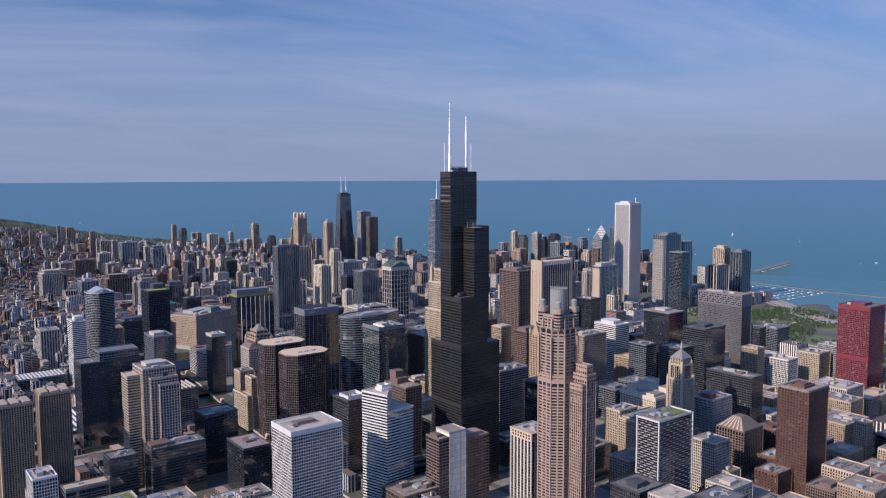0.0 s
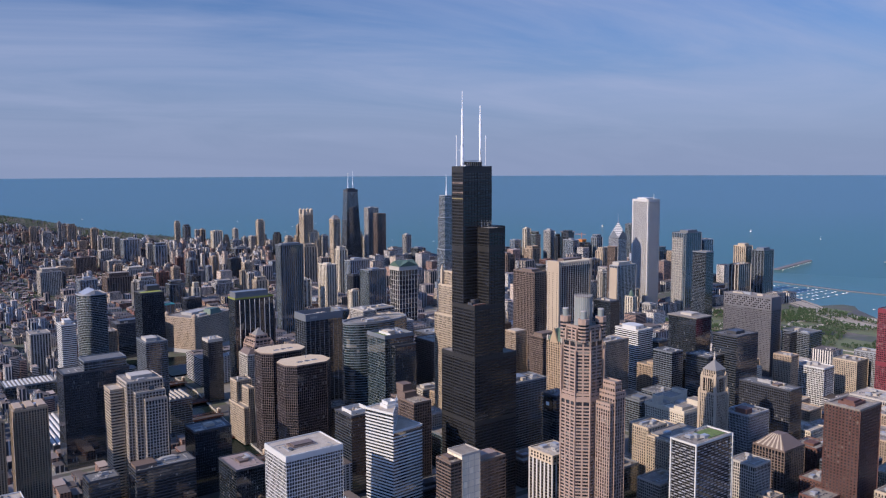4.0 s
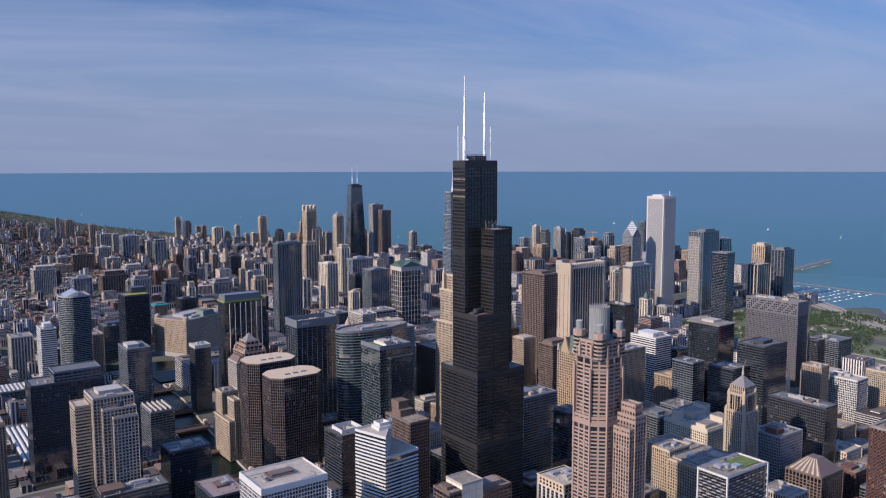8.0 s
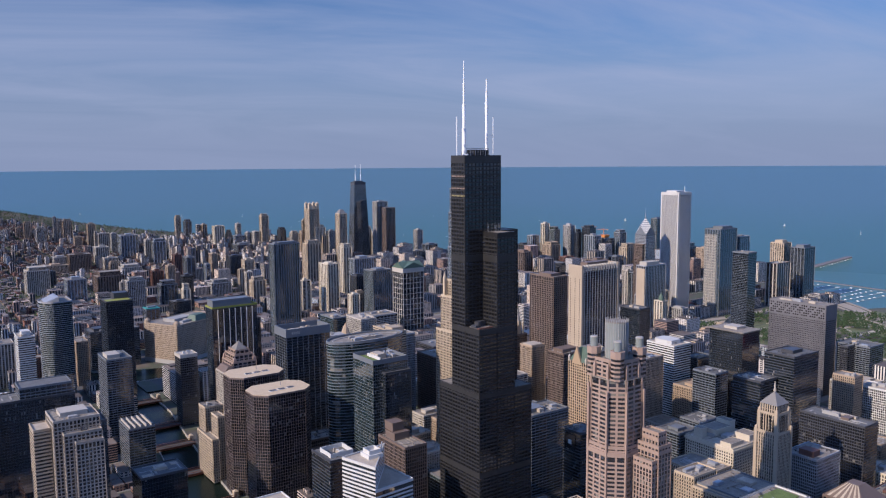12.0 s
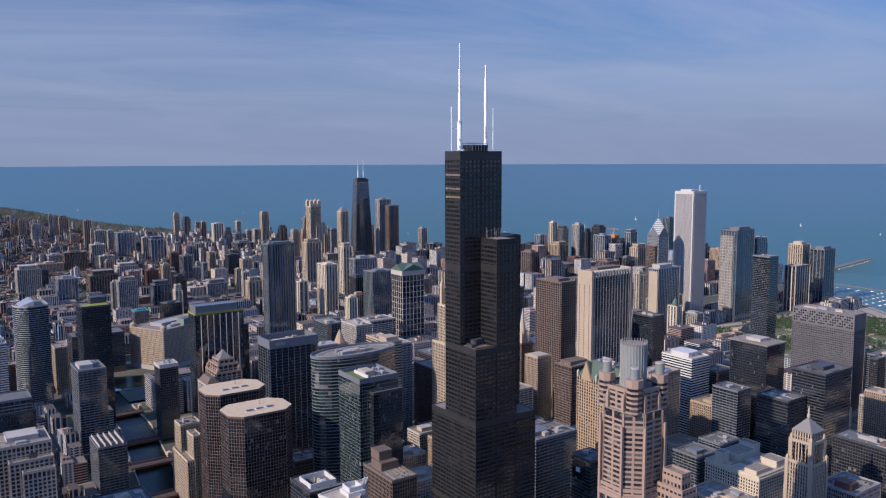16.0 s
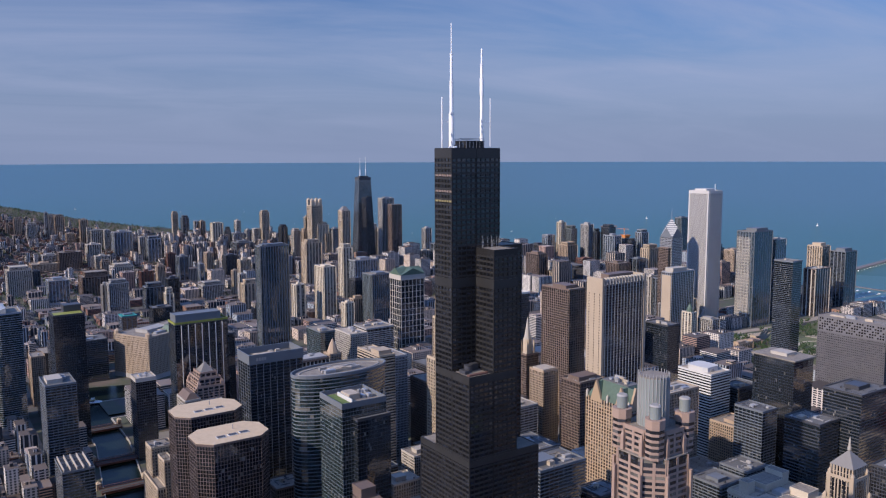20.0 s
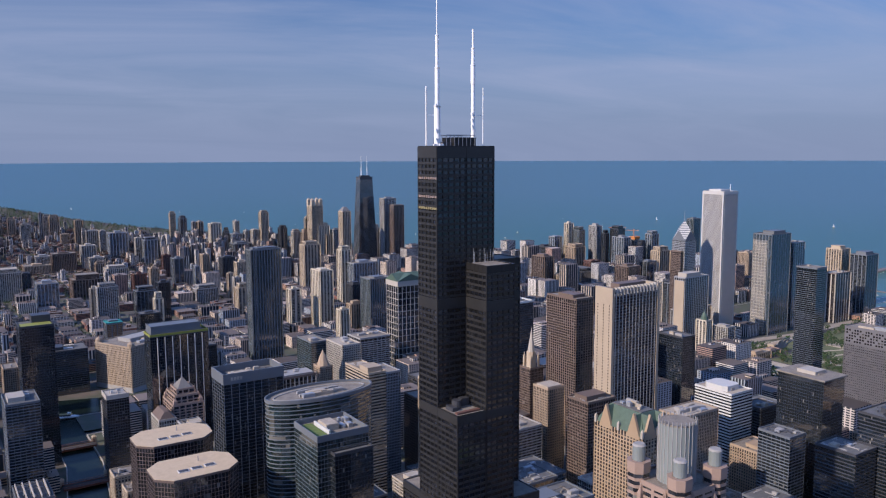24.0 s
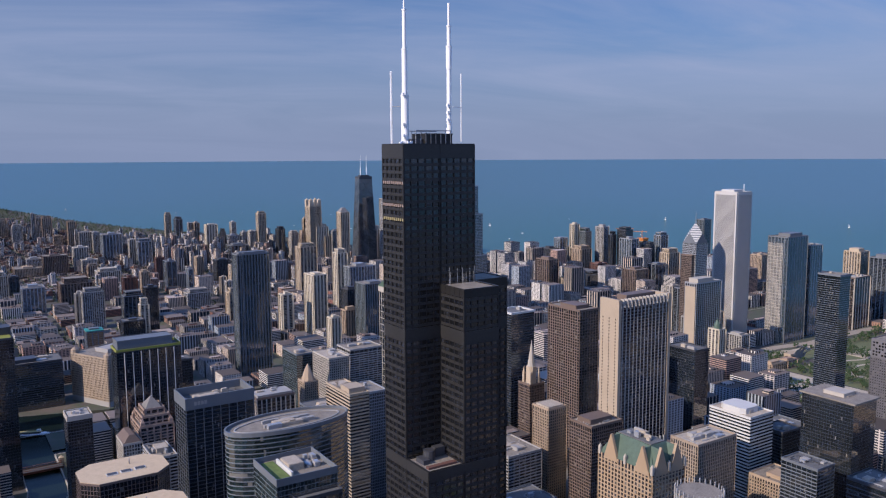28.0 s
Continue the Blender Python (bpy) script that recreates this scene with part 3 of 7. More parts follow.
def shaft(parent, poly, z0, z1, style, pieces=True, roof=True, parapet=1.6, bays=1.0):
    """One storeyed block of a tower: core of glass, floor bands and piers that stand proud of it, roof and parapet."""
    fh, bh, bo, ps, pw, po, glass, band, pier, top = STYLES[style]
    if bays > 1:                     # broad bays between wide piers; the extra wall share pales far towers like haze
        ps, pw, bh = max(ps, 3) * bays, max(pw, 1) * bays * 1.05, bh * 0.5
    part("core", Geo().prism(poly, z0, z1 - 0.3), glass, parent)
    n = max(1, int((z1 - z0) / fh))
    pieces = pieces and z1 - z0 > 152
    if bh:
        levels = [z0 + k * fh for k in range(n)]
        if pieces:
            me = Geo().ring(poly, bo, 0, bh).mesh("spandrel", band)
            for z in levels:
                part("spandrel", me, band, parent).location.z = z
        else:
            g = Geo()
            for z in levels:
                g.ring(poly, bo, z, z + bh)
            part("floor_banding", g, band, parent, kind="stuff")
    if pw and ps:
        spots = []
        for k in range(len(poly)):
            (ax, ay), (bx, by) = poly[k], poly[(k + 1) % len(poly)]
            ln = math.hypot(bx - ax, by - ay)
            if ln < ps * 0.8:
                continue
            m = max(1, round(ln / ps))
            for j in range(m + 1):
                t = j / m
                spots.append((ax + (bx - ax) * t, ay + (by - ay) * t, math.atan2(by - ay, bx - ax)))
        def pier_geo(g, x, y, a, zz0, zz1):
            c, s = math.cos(a), math.sin(a)
            h = pw / 2
            pts = [(-h, -po), (h, -po), (h, 0.02), (-h, 0.02)]
            return g.prism([(x + c * u - s * v, y + s * u + c * v) for u, v in pts], zz0, zz1)
        if pieces and ps > 4 and len(spots) < 60:
            me = pier_geo(Geo(), 0, 0, 0, z0, z1 - 0.2).mesh("pier", pier)
            for x, y, a in spots:
                ob = part("pier", me, pier, parent)
                ob.location, ob.rotation_euler = (x, y, 0), (0, 0, a)
        else:
            g = Geo()
            for x, y, a in spots:
                pier_geo(g, x, y, a, z0, z1 - 0.2)
            part("pier_grid", g, pier, parent, kind="stuff")
    if roof:
        deck = part("roof", Geo().prism(offset(poly, -0.4), z1 - 0.3, z1 + 0.1), top, parent)
        part("parapet", Geo().ring(poly, max(bo, po) + 0.12, z1 - 1.2, z1 + parapet, 0.5), band if bh else pier, deck)
        return deck


def roof_units(parent, x, y, w, d, z, n, mat=GREY, seed=0):
    """Plant rooms, ducts and coolers on a roof."""
    r = random.Random(seed)
    for k in range(n):
        ww, dd, hh = r.uniform(0.08, 0.3) * w, r.uniform(0.08, 0.3) * d, r.uniform(1.5, 4.5)
        ux, uy = x + r.uniform(0.08, 0.9) * (w - ww), y + r.uniform(0.08, 0.9) * (d - dd)
        g = Geo().quadbox(ux, ux + ww, uy, uy + dd, z, z + hh)
        g.quadbox(ux + ww * 0.1, ux + ww * 0.9, uy + dd * 0.1, uy + dd * 0.9, z + hh, z + hh + 0.35)
        part("rooftop_unit", g, r.choice((mat, GREY, STEEL, PALE)), parent)


def roof_clutter(parent, x, y, w, d, z, n, seed=0):
    """Small fans, pipes, hatches and duct runs, too small to pick apart."""
    r, g = random.Random(seed), Geo()
    for k in range(n):
        a, b, c = r.uniform(0.5, 2.0), r.uniform(0.5, 2.0), r.uniform(0.5, 1.8)
        if k % 4 == 0:
            a, c = r.uniform(0.15, 0.5) * w, 0.7
        elif k % 4 == 1:
            b, c = r.uniform(0.15, 0.5) * d, 0.7
        ux, uy = x + r.random() * max(w - a, 0.1), y + r.random() * max(d - b, 0.1)
        g.quadbox(ux, ux + a, uy, uy + b, z - 0.1, z + c)
        if k % 5 == 2:
            g.cyl(ux, uy, r.uniform(0.4, 1.0), z - 0.1, z + c + 0.8, 7)
    part("roof_clutter", g, r.choice((GREY, DARK, GRAVEL, GREY)), parent, kind="stuff")


def tower(x, y, w, d, h, style, label="", near=False, house=None, units=3, z0=0.0, name="office_tower", roof=None):
    """A plain upright block with its SW corner at x, y. house: a plant storey on the roof (x, y, w, d, height in shares)."""
    footprints.append((x, x + w, y, y + d))
    t = thing(name, x, y, 0, label or LABELS[style], "skyscraper" if h > 90 else "building")
    deck = shaft(t, rect(w, d), z0, h, style, near, bays=2.0 if math.hypot(x + 480, y + 620) > 1700 and STYLES[style][3] else 1.0)
    if house:
        hx, hy, hw, hd, hh = house
        g = Geo().quadbox(hx * w, (hx + hw) * w, hy * d, (hy + hd) * d, h, h + hh)
        g.ring(rect(hw * w, hd * d, hx * w, hy * d), 0.25, h + hh - 0.8, h + hh + 0.3)
        part("plant_room", g, roof or STYLES[style][7], deck)
    if units:
        roof_units(deck, w * 0.06, d * 0.06, w * 0.88, d * 0.88, h + 0.1, units, seed=int(x * 7 + y * 3))
    if math.hypot(x + 480, y + 620) < 1250:
        roof_clutter(deck, w * 0.05, d * 0.05, w * 0.9, d * 0.9, h + 0.1, 14, int(x * 5 + y))
    return t

# ---------------------------------------------------------------- ground, lake, river
CX, CY, NEAR, RISE = -480.0, -620.0, 3400.0, 0.326


def far(x, y, z=0.0):
    """Draws the country beyond 3.4 km together on a gentle even rise, so that the horizon lies inside 5 km: place and scale."""
    dx, dy = x - CX, y - CY
    d = math.hypot(dx, dy)
    s = 1.0 if d <= NEAR else (EYE + RISE * NEAR) / (EYE + RISE * d)
    return (CX + dx * s, CY + dy * s, EYE + (z - EYE) * s), s


SHORE = [(-40000, 9000), (-9000, 3200), (-3000, 2000), (-1200, 1760), (-330, 1740), (200, 1740), (300, 1745), (400, 1840), (440, 1900), (480, 1900), (520, 1800), (600, 1890), (700, 1900), (830, 1970), (900, 2080), (1080, 2120), (1100, 2130),
         (1480, 2100), (1500, 1900), (1750, 1790), (2000, 1740), (2150, 1660), (2330, 1450), (2440, 1240), (2600, 1130), (3000, 1100), (3300, 1220), (3480, 1440), (3640, 1420), (3957, 1220),
         (4504, 985), (4785, 885), (5185, 799), (5630, 704), (6334, 629), (7096, 527), (7905, 396), (8600, 200), (9300, -100), (10500, -700), (14000, -2200), (40000, -9000)]


def shore(y):
    for (y0, x0), (y1, x1) in zip(SHORE, SHORE[1:]):
        if y0 <= y <= y1:
            return x0 + (x1 - x0) * (y - y0) / (y1 - y0)
    return SHORE[-1][1]


RIVER_W, RIVER_E = -232.0, -174.0       # south branch, at its southern end
RIVER_S, RIVER_N = 880.0, 985.0        # main branch


def bank(x, y):
    """The south branch leans to the east on its way north."""
    k = min(max(y, 0), 760) / 760
    return x + (72 if x < -200 else 60) * k ** 1.6


LAND = bpy.data.materials.new("city_ground")
LAND.use_nodes = True
_n, _l = LAND.node_tree.nodes, LAND.node_tree.links
_b = _n["Principled BSDF"]; _b.inputs["Roughness"].default_value = 0.9
_g = _n.new("ShaderNodeNewGeometry")
_v = _n.new("ShaderNodeTexNoise"); _v.inputs["Scale"].default_value, _v.inputs["Detail"].default_value = 0.012, 8
_l.new(_g.outputs["Position"], _v.inputs["Vector"])
_r = _n.new("ShaderNodeValToRGB")
for _i, (_p, _c) in enumerate(((0.30, (0.06, 0.06, 0.062)), (0.44, (0.075, 0.068, 0.064)), (0.52, (0.06, 0.072, 0.045)), (0.68, (0.125, 0.098, 0.085)))):
    _el = _r.color_ramp.elements[_i] if _i < 2 else _r.color_ramp.elements.new(_p)
    _el.position, _el.color = _p, (*_c, 1)
_l.new(_v.outputs["Fac"], _r.inputs[0]); _l.new(_r.outputs[0], _b.inputs["Base Color"])

WATER = bpy.data.materials.new("lake_water")
WATER.use_nodes = True
_n, _l = WATER.node_tree.nodes, WATER.node_tree.links
_b = _n["Principled BSDF"]
_b.inputs["Roughness"].default_value, _b.inputs["Specular IOR Level"].default_value = 0.35, 0.5
_g = _n.new("ShaderNodeNewGeometry")
_m = _n.new("ShaderNodeMapping"); _m.inputs["Scale"].default_value = (1, 1, 3)
_l.new(_g.outputs["Position"], _m.inputs[0])
_w1 = _n.new("ShaderNodeTexNoise"); _w1.inputs["Scale"].default_value, _w1.inputs["Detail"].default_value = 0.0016, 5
_w2 = _n.new("ShaderNodeTexNoise"); _w2.inputs["Scale"].default_value, _w2.inputs["Detail"].default_value = 0.05, 5
_l.new(_m.outputs[0], _w1.inputs["Vector"]); _l.new(_g.outputs["Position"], _w2.inputs["Vector"])
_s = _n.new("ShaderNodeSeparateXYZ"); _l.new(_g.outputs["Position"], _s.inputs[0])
# base colour follows height on the rise: green-blue near, paler and bluer far out
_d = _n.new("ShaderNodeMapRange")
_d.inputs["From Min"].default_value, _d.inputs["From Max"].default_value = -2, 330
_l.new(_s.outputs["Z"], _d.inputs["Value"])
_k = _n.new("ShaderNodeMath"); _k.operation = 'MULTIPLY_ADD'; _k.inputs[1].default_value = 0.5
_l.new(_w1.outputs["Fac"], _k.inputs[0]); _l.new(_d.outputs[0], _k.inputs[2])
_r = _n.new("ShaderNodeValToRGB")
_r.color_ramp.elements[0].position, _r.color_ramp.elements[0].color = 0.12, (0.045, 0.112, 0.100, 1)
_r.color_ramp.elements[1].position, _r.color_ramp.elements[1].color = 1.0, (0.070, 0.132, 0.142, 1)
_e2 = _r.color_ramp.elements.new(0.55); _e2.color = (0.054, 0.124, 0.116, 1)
_l.new(_k.outputs[0], _r.inputs[0]); _l.new(_r.outputs[0], _b.inputs["Base Color"])
_bp = _n.new("ShaderNodeBump"); _bp.inputs["Strength"].default_value, _bp.inputs["Distance"].default_value = 0.25, 1.0
_up = _n.new("ShaderNodeCombineXYZ"); _up.inputs[2].default_value = 1.0
_l.new(_w2.outputs["Fac"], _bp.inputs["Height"]); _l.new(_up.outputs[0], _bp.inputs["Normal"]); _l.new(_bp.outputs[0], _b.inputs["Normal"])

RIVER = material("river_water", (0.008, 0.014, 0.011), 0.25, 0, 0.3, 0.02, 0.3, 0.06, bump=0.05)
ASPHALT = material("asphalt", (0.055, 0.055, 0.057), 0.9, 0, 0.2, 0.05, 1.0)
PAVING = material("pavement_concrete", (0.18, 0.17, 0.155), 0.9, 0, 0.2, 0.05, 1.0)
CONCRETE = material("road_concrete", (0.29, 0.25, 0.205), 0.9, 0, 0.2, 0.02, 0.3)
GRASS = material("park_grass", (0.105, 0.118, 0.055), 0.95, 0, 0.35, 0.02, 0.4)
SAND = material("sandy_path", (0.38, 0.33, 0.26), 0.95, 0, 0.15, 0.03, 0.5)
LEAF = material("tree_leaves", (0.036, 0.062, 0.024), 0.8, 0, 0.5, 0.06, 0.9, 0.3, island=0.8)
BARK = material("bark", (0.10, 0.075, 0.055), 0.9)

lake = Geo()
_rings = [0, 900, 1800, 2600, 3100, 3400, 3700, 4000, 4400, 4800, 5300, 6000, 7000, 8500, 10500, 14000, 20000, 30000, 50000]
_na = 96
for _i, _q in enumerate(_rings):
    for _j in range(_na):
        _t = 2 * math.pi * _j / _na
        lake.v.append(far(CX + max(_q, 1) * math.sin(_t), CY + max(_q, 1) * math.cos(_t), -2.5)[0])
        if _i:
            _k0, _k1 = (_i - 1) * _na, _i * _na
            lake.f.append((_k0 + _j, _k0 + (_j + 1) % _na, _k1 + (_j + 1) % _na, _k1 + _j)[::-1])
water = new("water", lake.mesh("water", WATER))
for _p in water.data.polygons:
    _p.use_smooth = True
tagged(water, "open blue-green lake reaching the horizon", "lake", kind="structure")

land = Geo()
_ys = sorted(set([y for y, _ in SHORE] + [RIVER_S, RIVER_N] + list(range(-3000, 9000, 150)) + [12000, 16000, 22000, 30000, -5000, -7000, -14000, -22000]))
_xs = [-40000, -26000, -16000, -10000, -7000, -5500, -4600, -4000, -3400, -2900, -2400, -1900, -1400, -1000, -600, RIVER_W, RIVER_E, 0, 200]
_fr = [0.2, 0.4, 0.55, 0.7, 0.8, 0.9, 1.0]
for _y in _ys:
    _sh = shore(_y)
    for _x in _xs:
        land.v.append(far(min(bank(_x, _y) if _x in (RIVER_W, RIVER_E) else _x, _sh), _y)[0])
    for _q in _fr:
        land.v.append(far(min(200, _sh) + (_sh - min(200, _sh)) * _q, _y)[0])
_nc = len(_xs) + len(_fr)
_rw = _xs.index(RIVER_W)
for _i in range(len(_ys) - 1):
    for _j in range(_nc - 1):
        if _j == _rw and -3000 <= _ys[_i] < RIVER_N:
            continue
        if _j >= _rw and _ys[_i] == RIVER_S:
            continue
        _a = _i * _nc + _j
        land.f.append((_a, _a + 1, _a + _nc + 1, _a + _nc))
ground = new("ground", land.mesh("ground", LAND))
for _p in ground.data.polygons:
    _p.use_smooth = True
tagged(ground, "flat city ground of asphalt, gravel and scattered green", "ground", kind="structure")

riv = Geo()
_yy = [-3000, 0, 150, 300, 450, 600, 750, RIVER_N]
for _y0, _y1 in zip(_yy, _yy[1:]):
    riv.prism([(bank(RIVER_W, _y0), _y0), (bank(RIVER_E, _y0), _y0), (bank(RIVER_E, _y1), _y1), (bank(RIVER_W, _y1), _y1)], -3.5, -1.8)
riv.quadbox(bank(RIVER_E, RIVER_S), 2110, RIVER_S, RIVER_N, -3.5, -1.804)
_bends = [(-160, 985), (-230, 1120), (-300, 1300), (-420, 1460), (-560, 1700), (-800, 2000), (-1000, 2600)]
for (_x0, _y0), (_x1, _y1) in zip(_bends, _bends[1:]):
    riv.prism([(_x0, _y0), (_x0 + 60, _y0), (_x1 + 60, _y1), (_x1, _y1)], -3.5, 0.25)
for _p in ([(-175, 985), (420, 985), (300, 1010), (120, 1052), (-10, 1062), (-120, 1095), (-190, 1120)],):
    riv.prism(_p, -3.5, 0.28)
footprints.append((-180, 130, 985, 1062))
tagged(new("river", riv.mesh("river", RIVER)), "dark green river between stone quays", "river", kind="structure")
quay = Geo()
for _x, _top in ((RIVER_W, RIVER_N), (RIVER_E, RIVER_S)):
    for _y0, _y1 in zip(_yy, _yy[1:-1] + [_top]):
        _p, _q = bank(_x, _y0), bank(_x, _y1)
        _s = -1.4 if _x == RIVER_W else 0
        quay.prism([(_p + _s, _y0), (_p + _s + 1.4, _y0), (_q + _s + 1.4, _y1), (_q + _s, _y1)], -3.4, 1.1)
quay.quadbox(bank(RIVER_E, RIVER_S) + 1.4, 2080, RIVER_S - 1.4, RIVER_S, -3.4, 1.1)
quay.quadbox(bank(RIVER_W, RIVER_N), 2080, RIVER_N, RIVER_N + 1.4, -3.4, 1.1)
tagged(new("quay_wall", quay.mesh("quay_wall", LIGHT)), "pale concrete quay walls along the river", "wall", kind="structure")

# ---------------------------------------------------------------- the black tower of nine tubes
T = 22.86
TUBES = {(-1, 0): 442, (0, 0): 442, (0, 1): 365.5, (1, 0): 365.5, (0, -1): 365.5, (1, 1): 270.5, (-1, -1): 270.5, (-1, 1): 205, (1, -1): 205}
landmark = thing("skyscraper", -3.3, -3.4, 0, "black bundled-tube skyscraper with bronze glass and setbacks", "skyscraper")
footprints.append((-36, 36, -36, 36))
FL = 3.95
BAND_W = Geo()
LOUVRE = ((435, 442), (337, 343), (266, 270.5), (200, 205), (118, 124))
for (i, j), h in TUBES.items():
    x0, y0 = i * T - T / 2, j * T - T / 2
    tube = part("tube", Geo().quadbox(x0 + 0.3, x0 + T - 0.3, y0 + 0.3, y0 + T - 0.3, 0, h - 0.4), SMOKE, landmark)
    part("tube_roof", Geo().quadbox(x0 + 0.5, x0 + T - 0.5, y0 + 0.5, y0 + T - 0.5, h - 0.4, h - 0.1), GRAVEL if h < 430 else TAR, tube)
    part("parapet", Geo().ring(rect(T, T, x0, y0), 0.05, h - 4.2, h + 0.5, 0.8), BLACK, tube)
    for si, sj in ((-1, 0), (0, -1), (1, 0), (0, 1)):
        low = TUBES.get((i + si, j + sj), 0)
        if low >= h:
            continue
        # columns 4.57 m apart
        for k in range(6):
            u = -T / 2 + k * T / 5
            cw = 0.3 if 0 < k < 5 else 0.8
            cx, cy = i * T + (si * T / 2 if si else u), j * T + (sj * T / 2 if sj else u)
            if si:
                g = Geo().quadbox(cx - 0.19, cx + 0.19, max(cy - cw, y0 - 0.2), min(cy + cw, y0 + T + 0.2), low, h)
            else:
                g = Geo().quadbox(max(cx - cw, x0 - 0.2), min(cx + cw, x0 + T + 0.2), cy - 0.19, cy + 0.19, low, h)
            part("column", g, BLACK, tube)
        # one spandrel to a storey
        me = Geo().quadbox(-0.16, 0.16, -T / 2, T / 2, 0, 1.55).mesh("spandrel", BRONZE)
        z = math.ceil((low + 1) / FL) * FL
        rest = Geo()
        while z < h - 5:
            if z < 205 or si == 1 or sj == 1:
                q, e = T / 2, 0.16
                cx, cy = i * T + si * q, j * T + sj * q
                rest.quadbox(cx - (e if si else q), cx + (e if si else q), cy - (q if si else e), cy + (q if si else e), z, z + 1.55)
                z += FL
                continue
            ob = part("spandrel", me, BRONZE, tube)
            ob.location = (i * T + si * T / 2, j * T + sj * T / 2, z)
            ob.rotation_euler.z = 0 if si else math.pi / 2
            z += FL
        if rest.v:
            part("floor_banding", rest, BRONZE, tube, kind="stuff")
        for a, b in LOUVRE:
            if low < b and h >= b:
                g = Geo()
                e = 0.28
                if si:
                    g.quadbox(i * T + si * T / 2 - e, i * T + si * T / 2 + e, y0 + 0.1, y0 + T - 0.1, max(a, low), b)
                else:
                    g.quadbox(x0 + 0.1, x0 + T - 0.1, j * T + sj * T / 2 - e, j * T + sj * T / 2 + e, max(a, low), b)
                part("louvre_band", g, BRONZE, tube)
# pale storeys near the top
for z in (401.5, 409.0, 421.0):
    for w0, w1, d0, d1 in ((-34.6, -34.25, -11.2, 11.2), (-34.1, 11.2, -11.75, -11.4)):
        for k in range(10):
            if d1 - d0 > 1:
                a, b = d0 + (d1 - d0) * k / 10, d0 + (d1 - d0) * (k + 0.6) / 10
                part("blind", Geo().quadbox(w0, w1, a, b, z, z + 1.5), TAUPE if z > 402 else YELLOWED, landmark)
            elif (k * 7 + int(z)) % 3:
                a, b = w0 + (w1 - w0) * k / 10, w0 + (w1 - w0) * (k + 0.7) / 10
                part("blind", Geo().quadbox(a, b, d0, d1, z, z + 1.6), BRONZE, landmark)
# roof house, rails and masts
part("plant_room", Geo().quadbox(-16.5, 0.2, -6, 9, 442, 447.4).quadbox(-16.8, 0.5, -6.3, 9.3, 447.4, 448), BLACK, landmark)
part("plant_room", Geo().quadbox(-24, -16.8, -3, 8, 442, 445), DARK, landmark)
for y in (-7, 8):
    part("roof_rail", Geo().quadbox(-24, -1, y - 0.15, y + 0.15, 449.2, 449.7), STEEL, landmark)
    for k in range(8):
        part("rail_post", Geo().quadbox(-24 + 3.2 * k, -23.75 + 3.2 * k, y - 0.12, y + 0.12, 442, 449.4), STEEL, landmark)


def mast(x, y, sections, thing_):
    m = part("antenna_mast", Geo().cyl(x, y, sections[0][0], sections[0][1], sections[0][2], 16), MAST, thing_, "white tubular antenna mast")
    for r, a, b in sections[1:]:
        part("mast_section", Geo().cyl(x, y, r, a, b, 14), MAST, m)
    for r, a, b in sections[:-1]:
        part("collar", Geo().cyl(x, y, r + 0.25, b - 0.6, b, 16), MAST, m)
    return m


m = mast(-25.2, 1.8, [(2.1, 442, 468.5), (1.5, 468.5, 493), (1.05, 493, 513.5), (0.42, 513.5, 536)], landmark)
for z in (446, 452, 468):
    part("dish", Geo().cyl(-27.7, -0.4, 0.8, z, z + 1.6, 10), MAST, m, "white dish antenna")
m = mast(2.2, 0, [(1.6, 442, 454), (1.3, 454, 484), (1.6, 484, 496), (1.1, 496, 507), (0.7, 507, 519)], landmark)
for z in (455, 459, 463):
    part("dish", Geo().cyl(0.2, -1.6, 0.8, z, z + 1.5, 10), MAST, m, "white dish antenna")
for x, y, z0, arm in ((-32.3, 4.6, 442, -25.2), (-31.4, 5.2, 442, -25.2), (8.0, -3.4, 443, 2.2)):
    m = part("whip_antenna", Geo().cyl(x, y, 0.32, z0, 481, 8), MAST, landmark, "thin white whip antenna")
    part("stay_arm", Geo().quadbox(min(x, arm), max(x, arm), y - 0.15, y + 0.15, 462.4, 462.8), MAST, m)
for k in range(6):
    part("roof_box", Geo().quadbox(-33 + 1.6 * k, -32 + 1.6 * k, -6 + k % 3, -5 + k % 3, 442, 443.4 + 0.5 * (k % 2)), MAST, landmark)
r = random.Random(2)
for k in range(9):
    x, y = r.uniform(-9, 10), r.uniform(-20, -13)
    part("roof_whip", Geo().cyl(x, y, 0.14, 365.4, 365.4 + r.uniform(6, 11), 6), STEEL, landmark)
part("cooling_unit", Geo().cyl(-24, -18, 3.2, 270.4, 276, 12).quadbox(-31, -27, -24, -16, 270.4, 273), DARK, landmark)
part("cooling_unit", Geo().quadbox(-19, -13, -17, -12.5, 270.4, 275.5), DARK, landmark)
part("roof_duct", Geo().quadbox(-32, -14, -31, -28, 270.4, 271.6), RUST, landmark)

# ---------------------------------------------------------------- office towers by the river and west of it
def cap_band(t, w, d, h, tall, mat):
    """A blank storey of louvres round the top of a tower."""
    part("louvre_storey", Geo().ring(rect(w, d), 0.55, h - tall, h + 1.0, 0.4), mat, t)


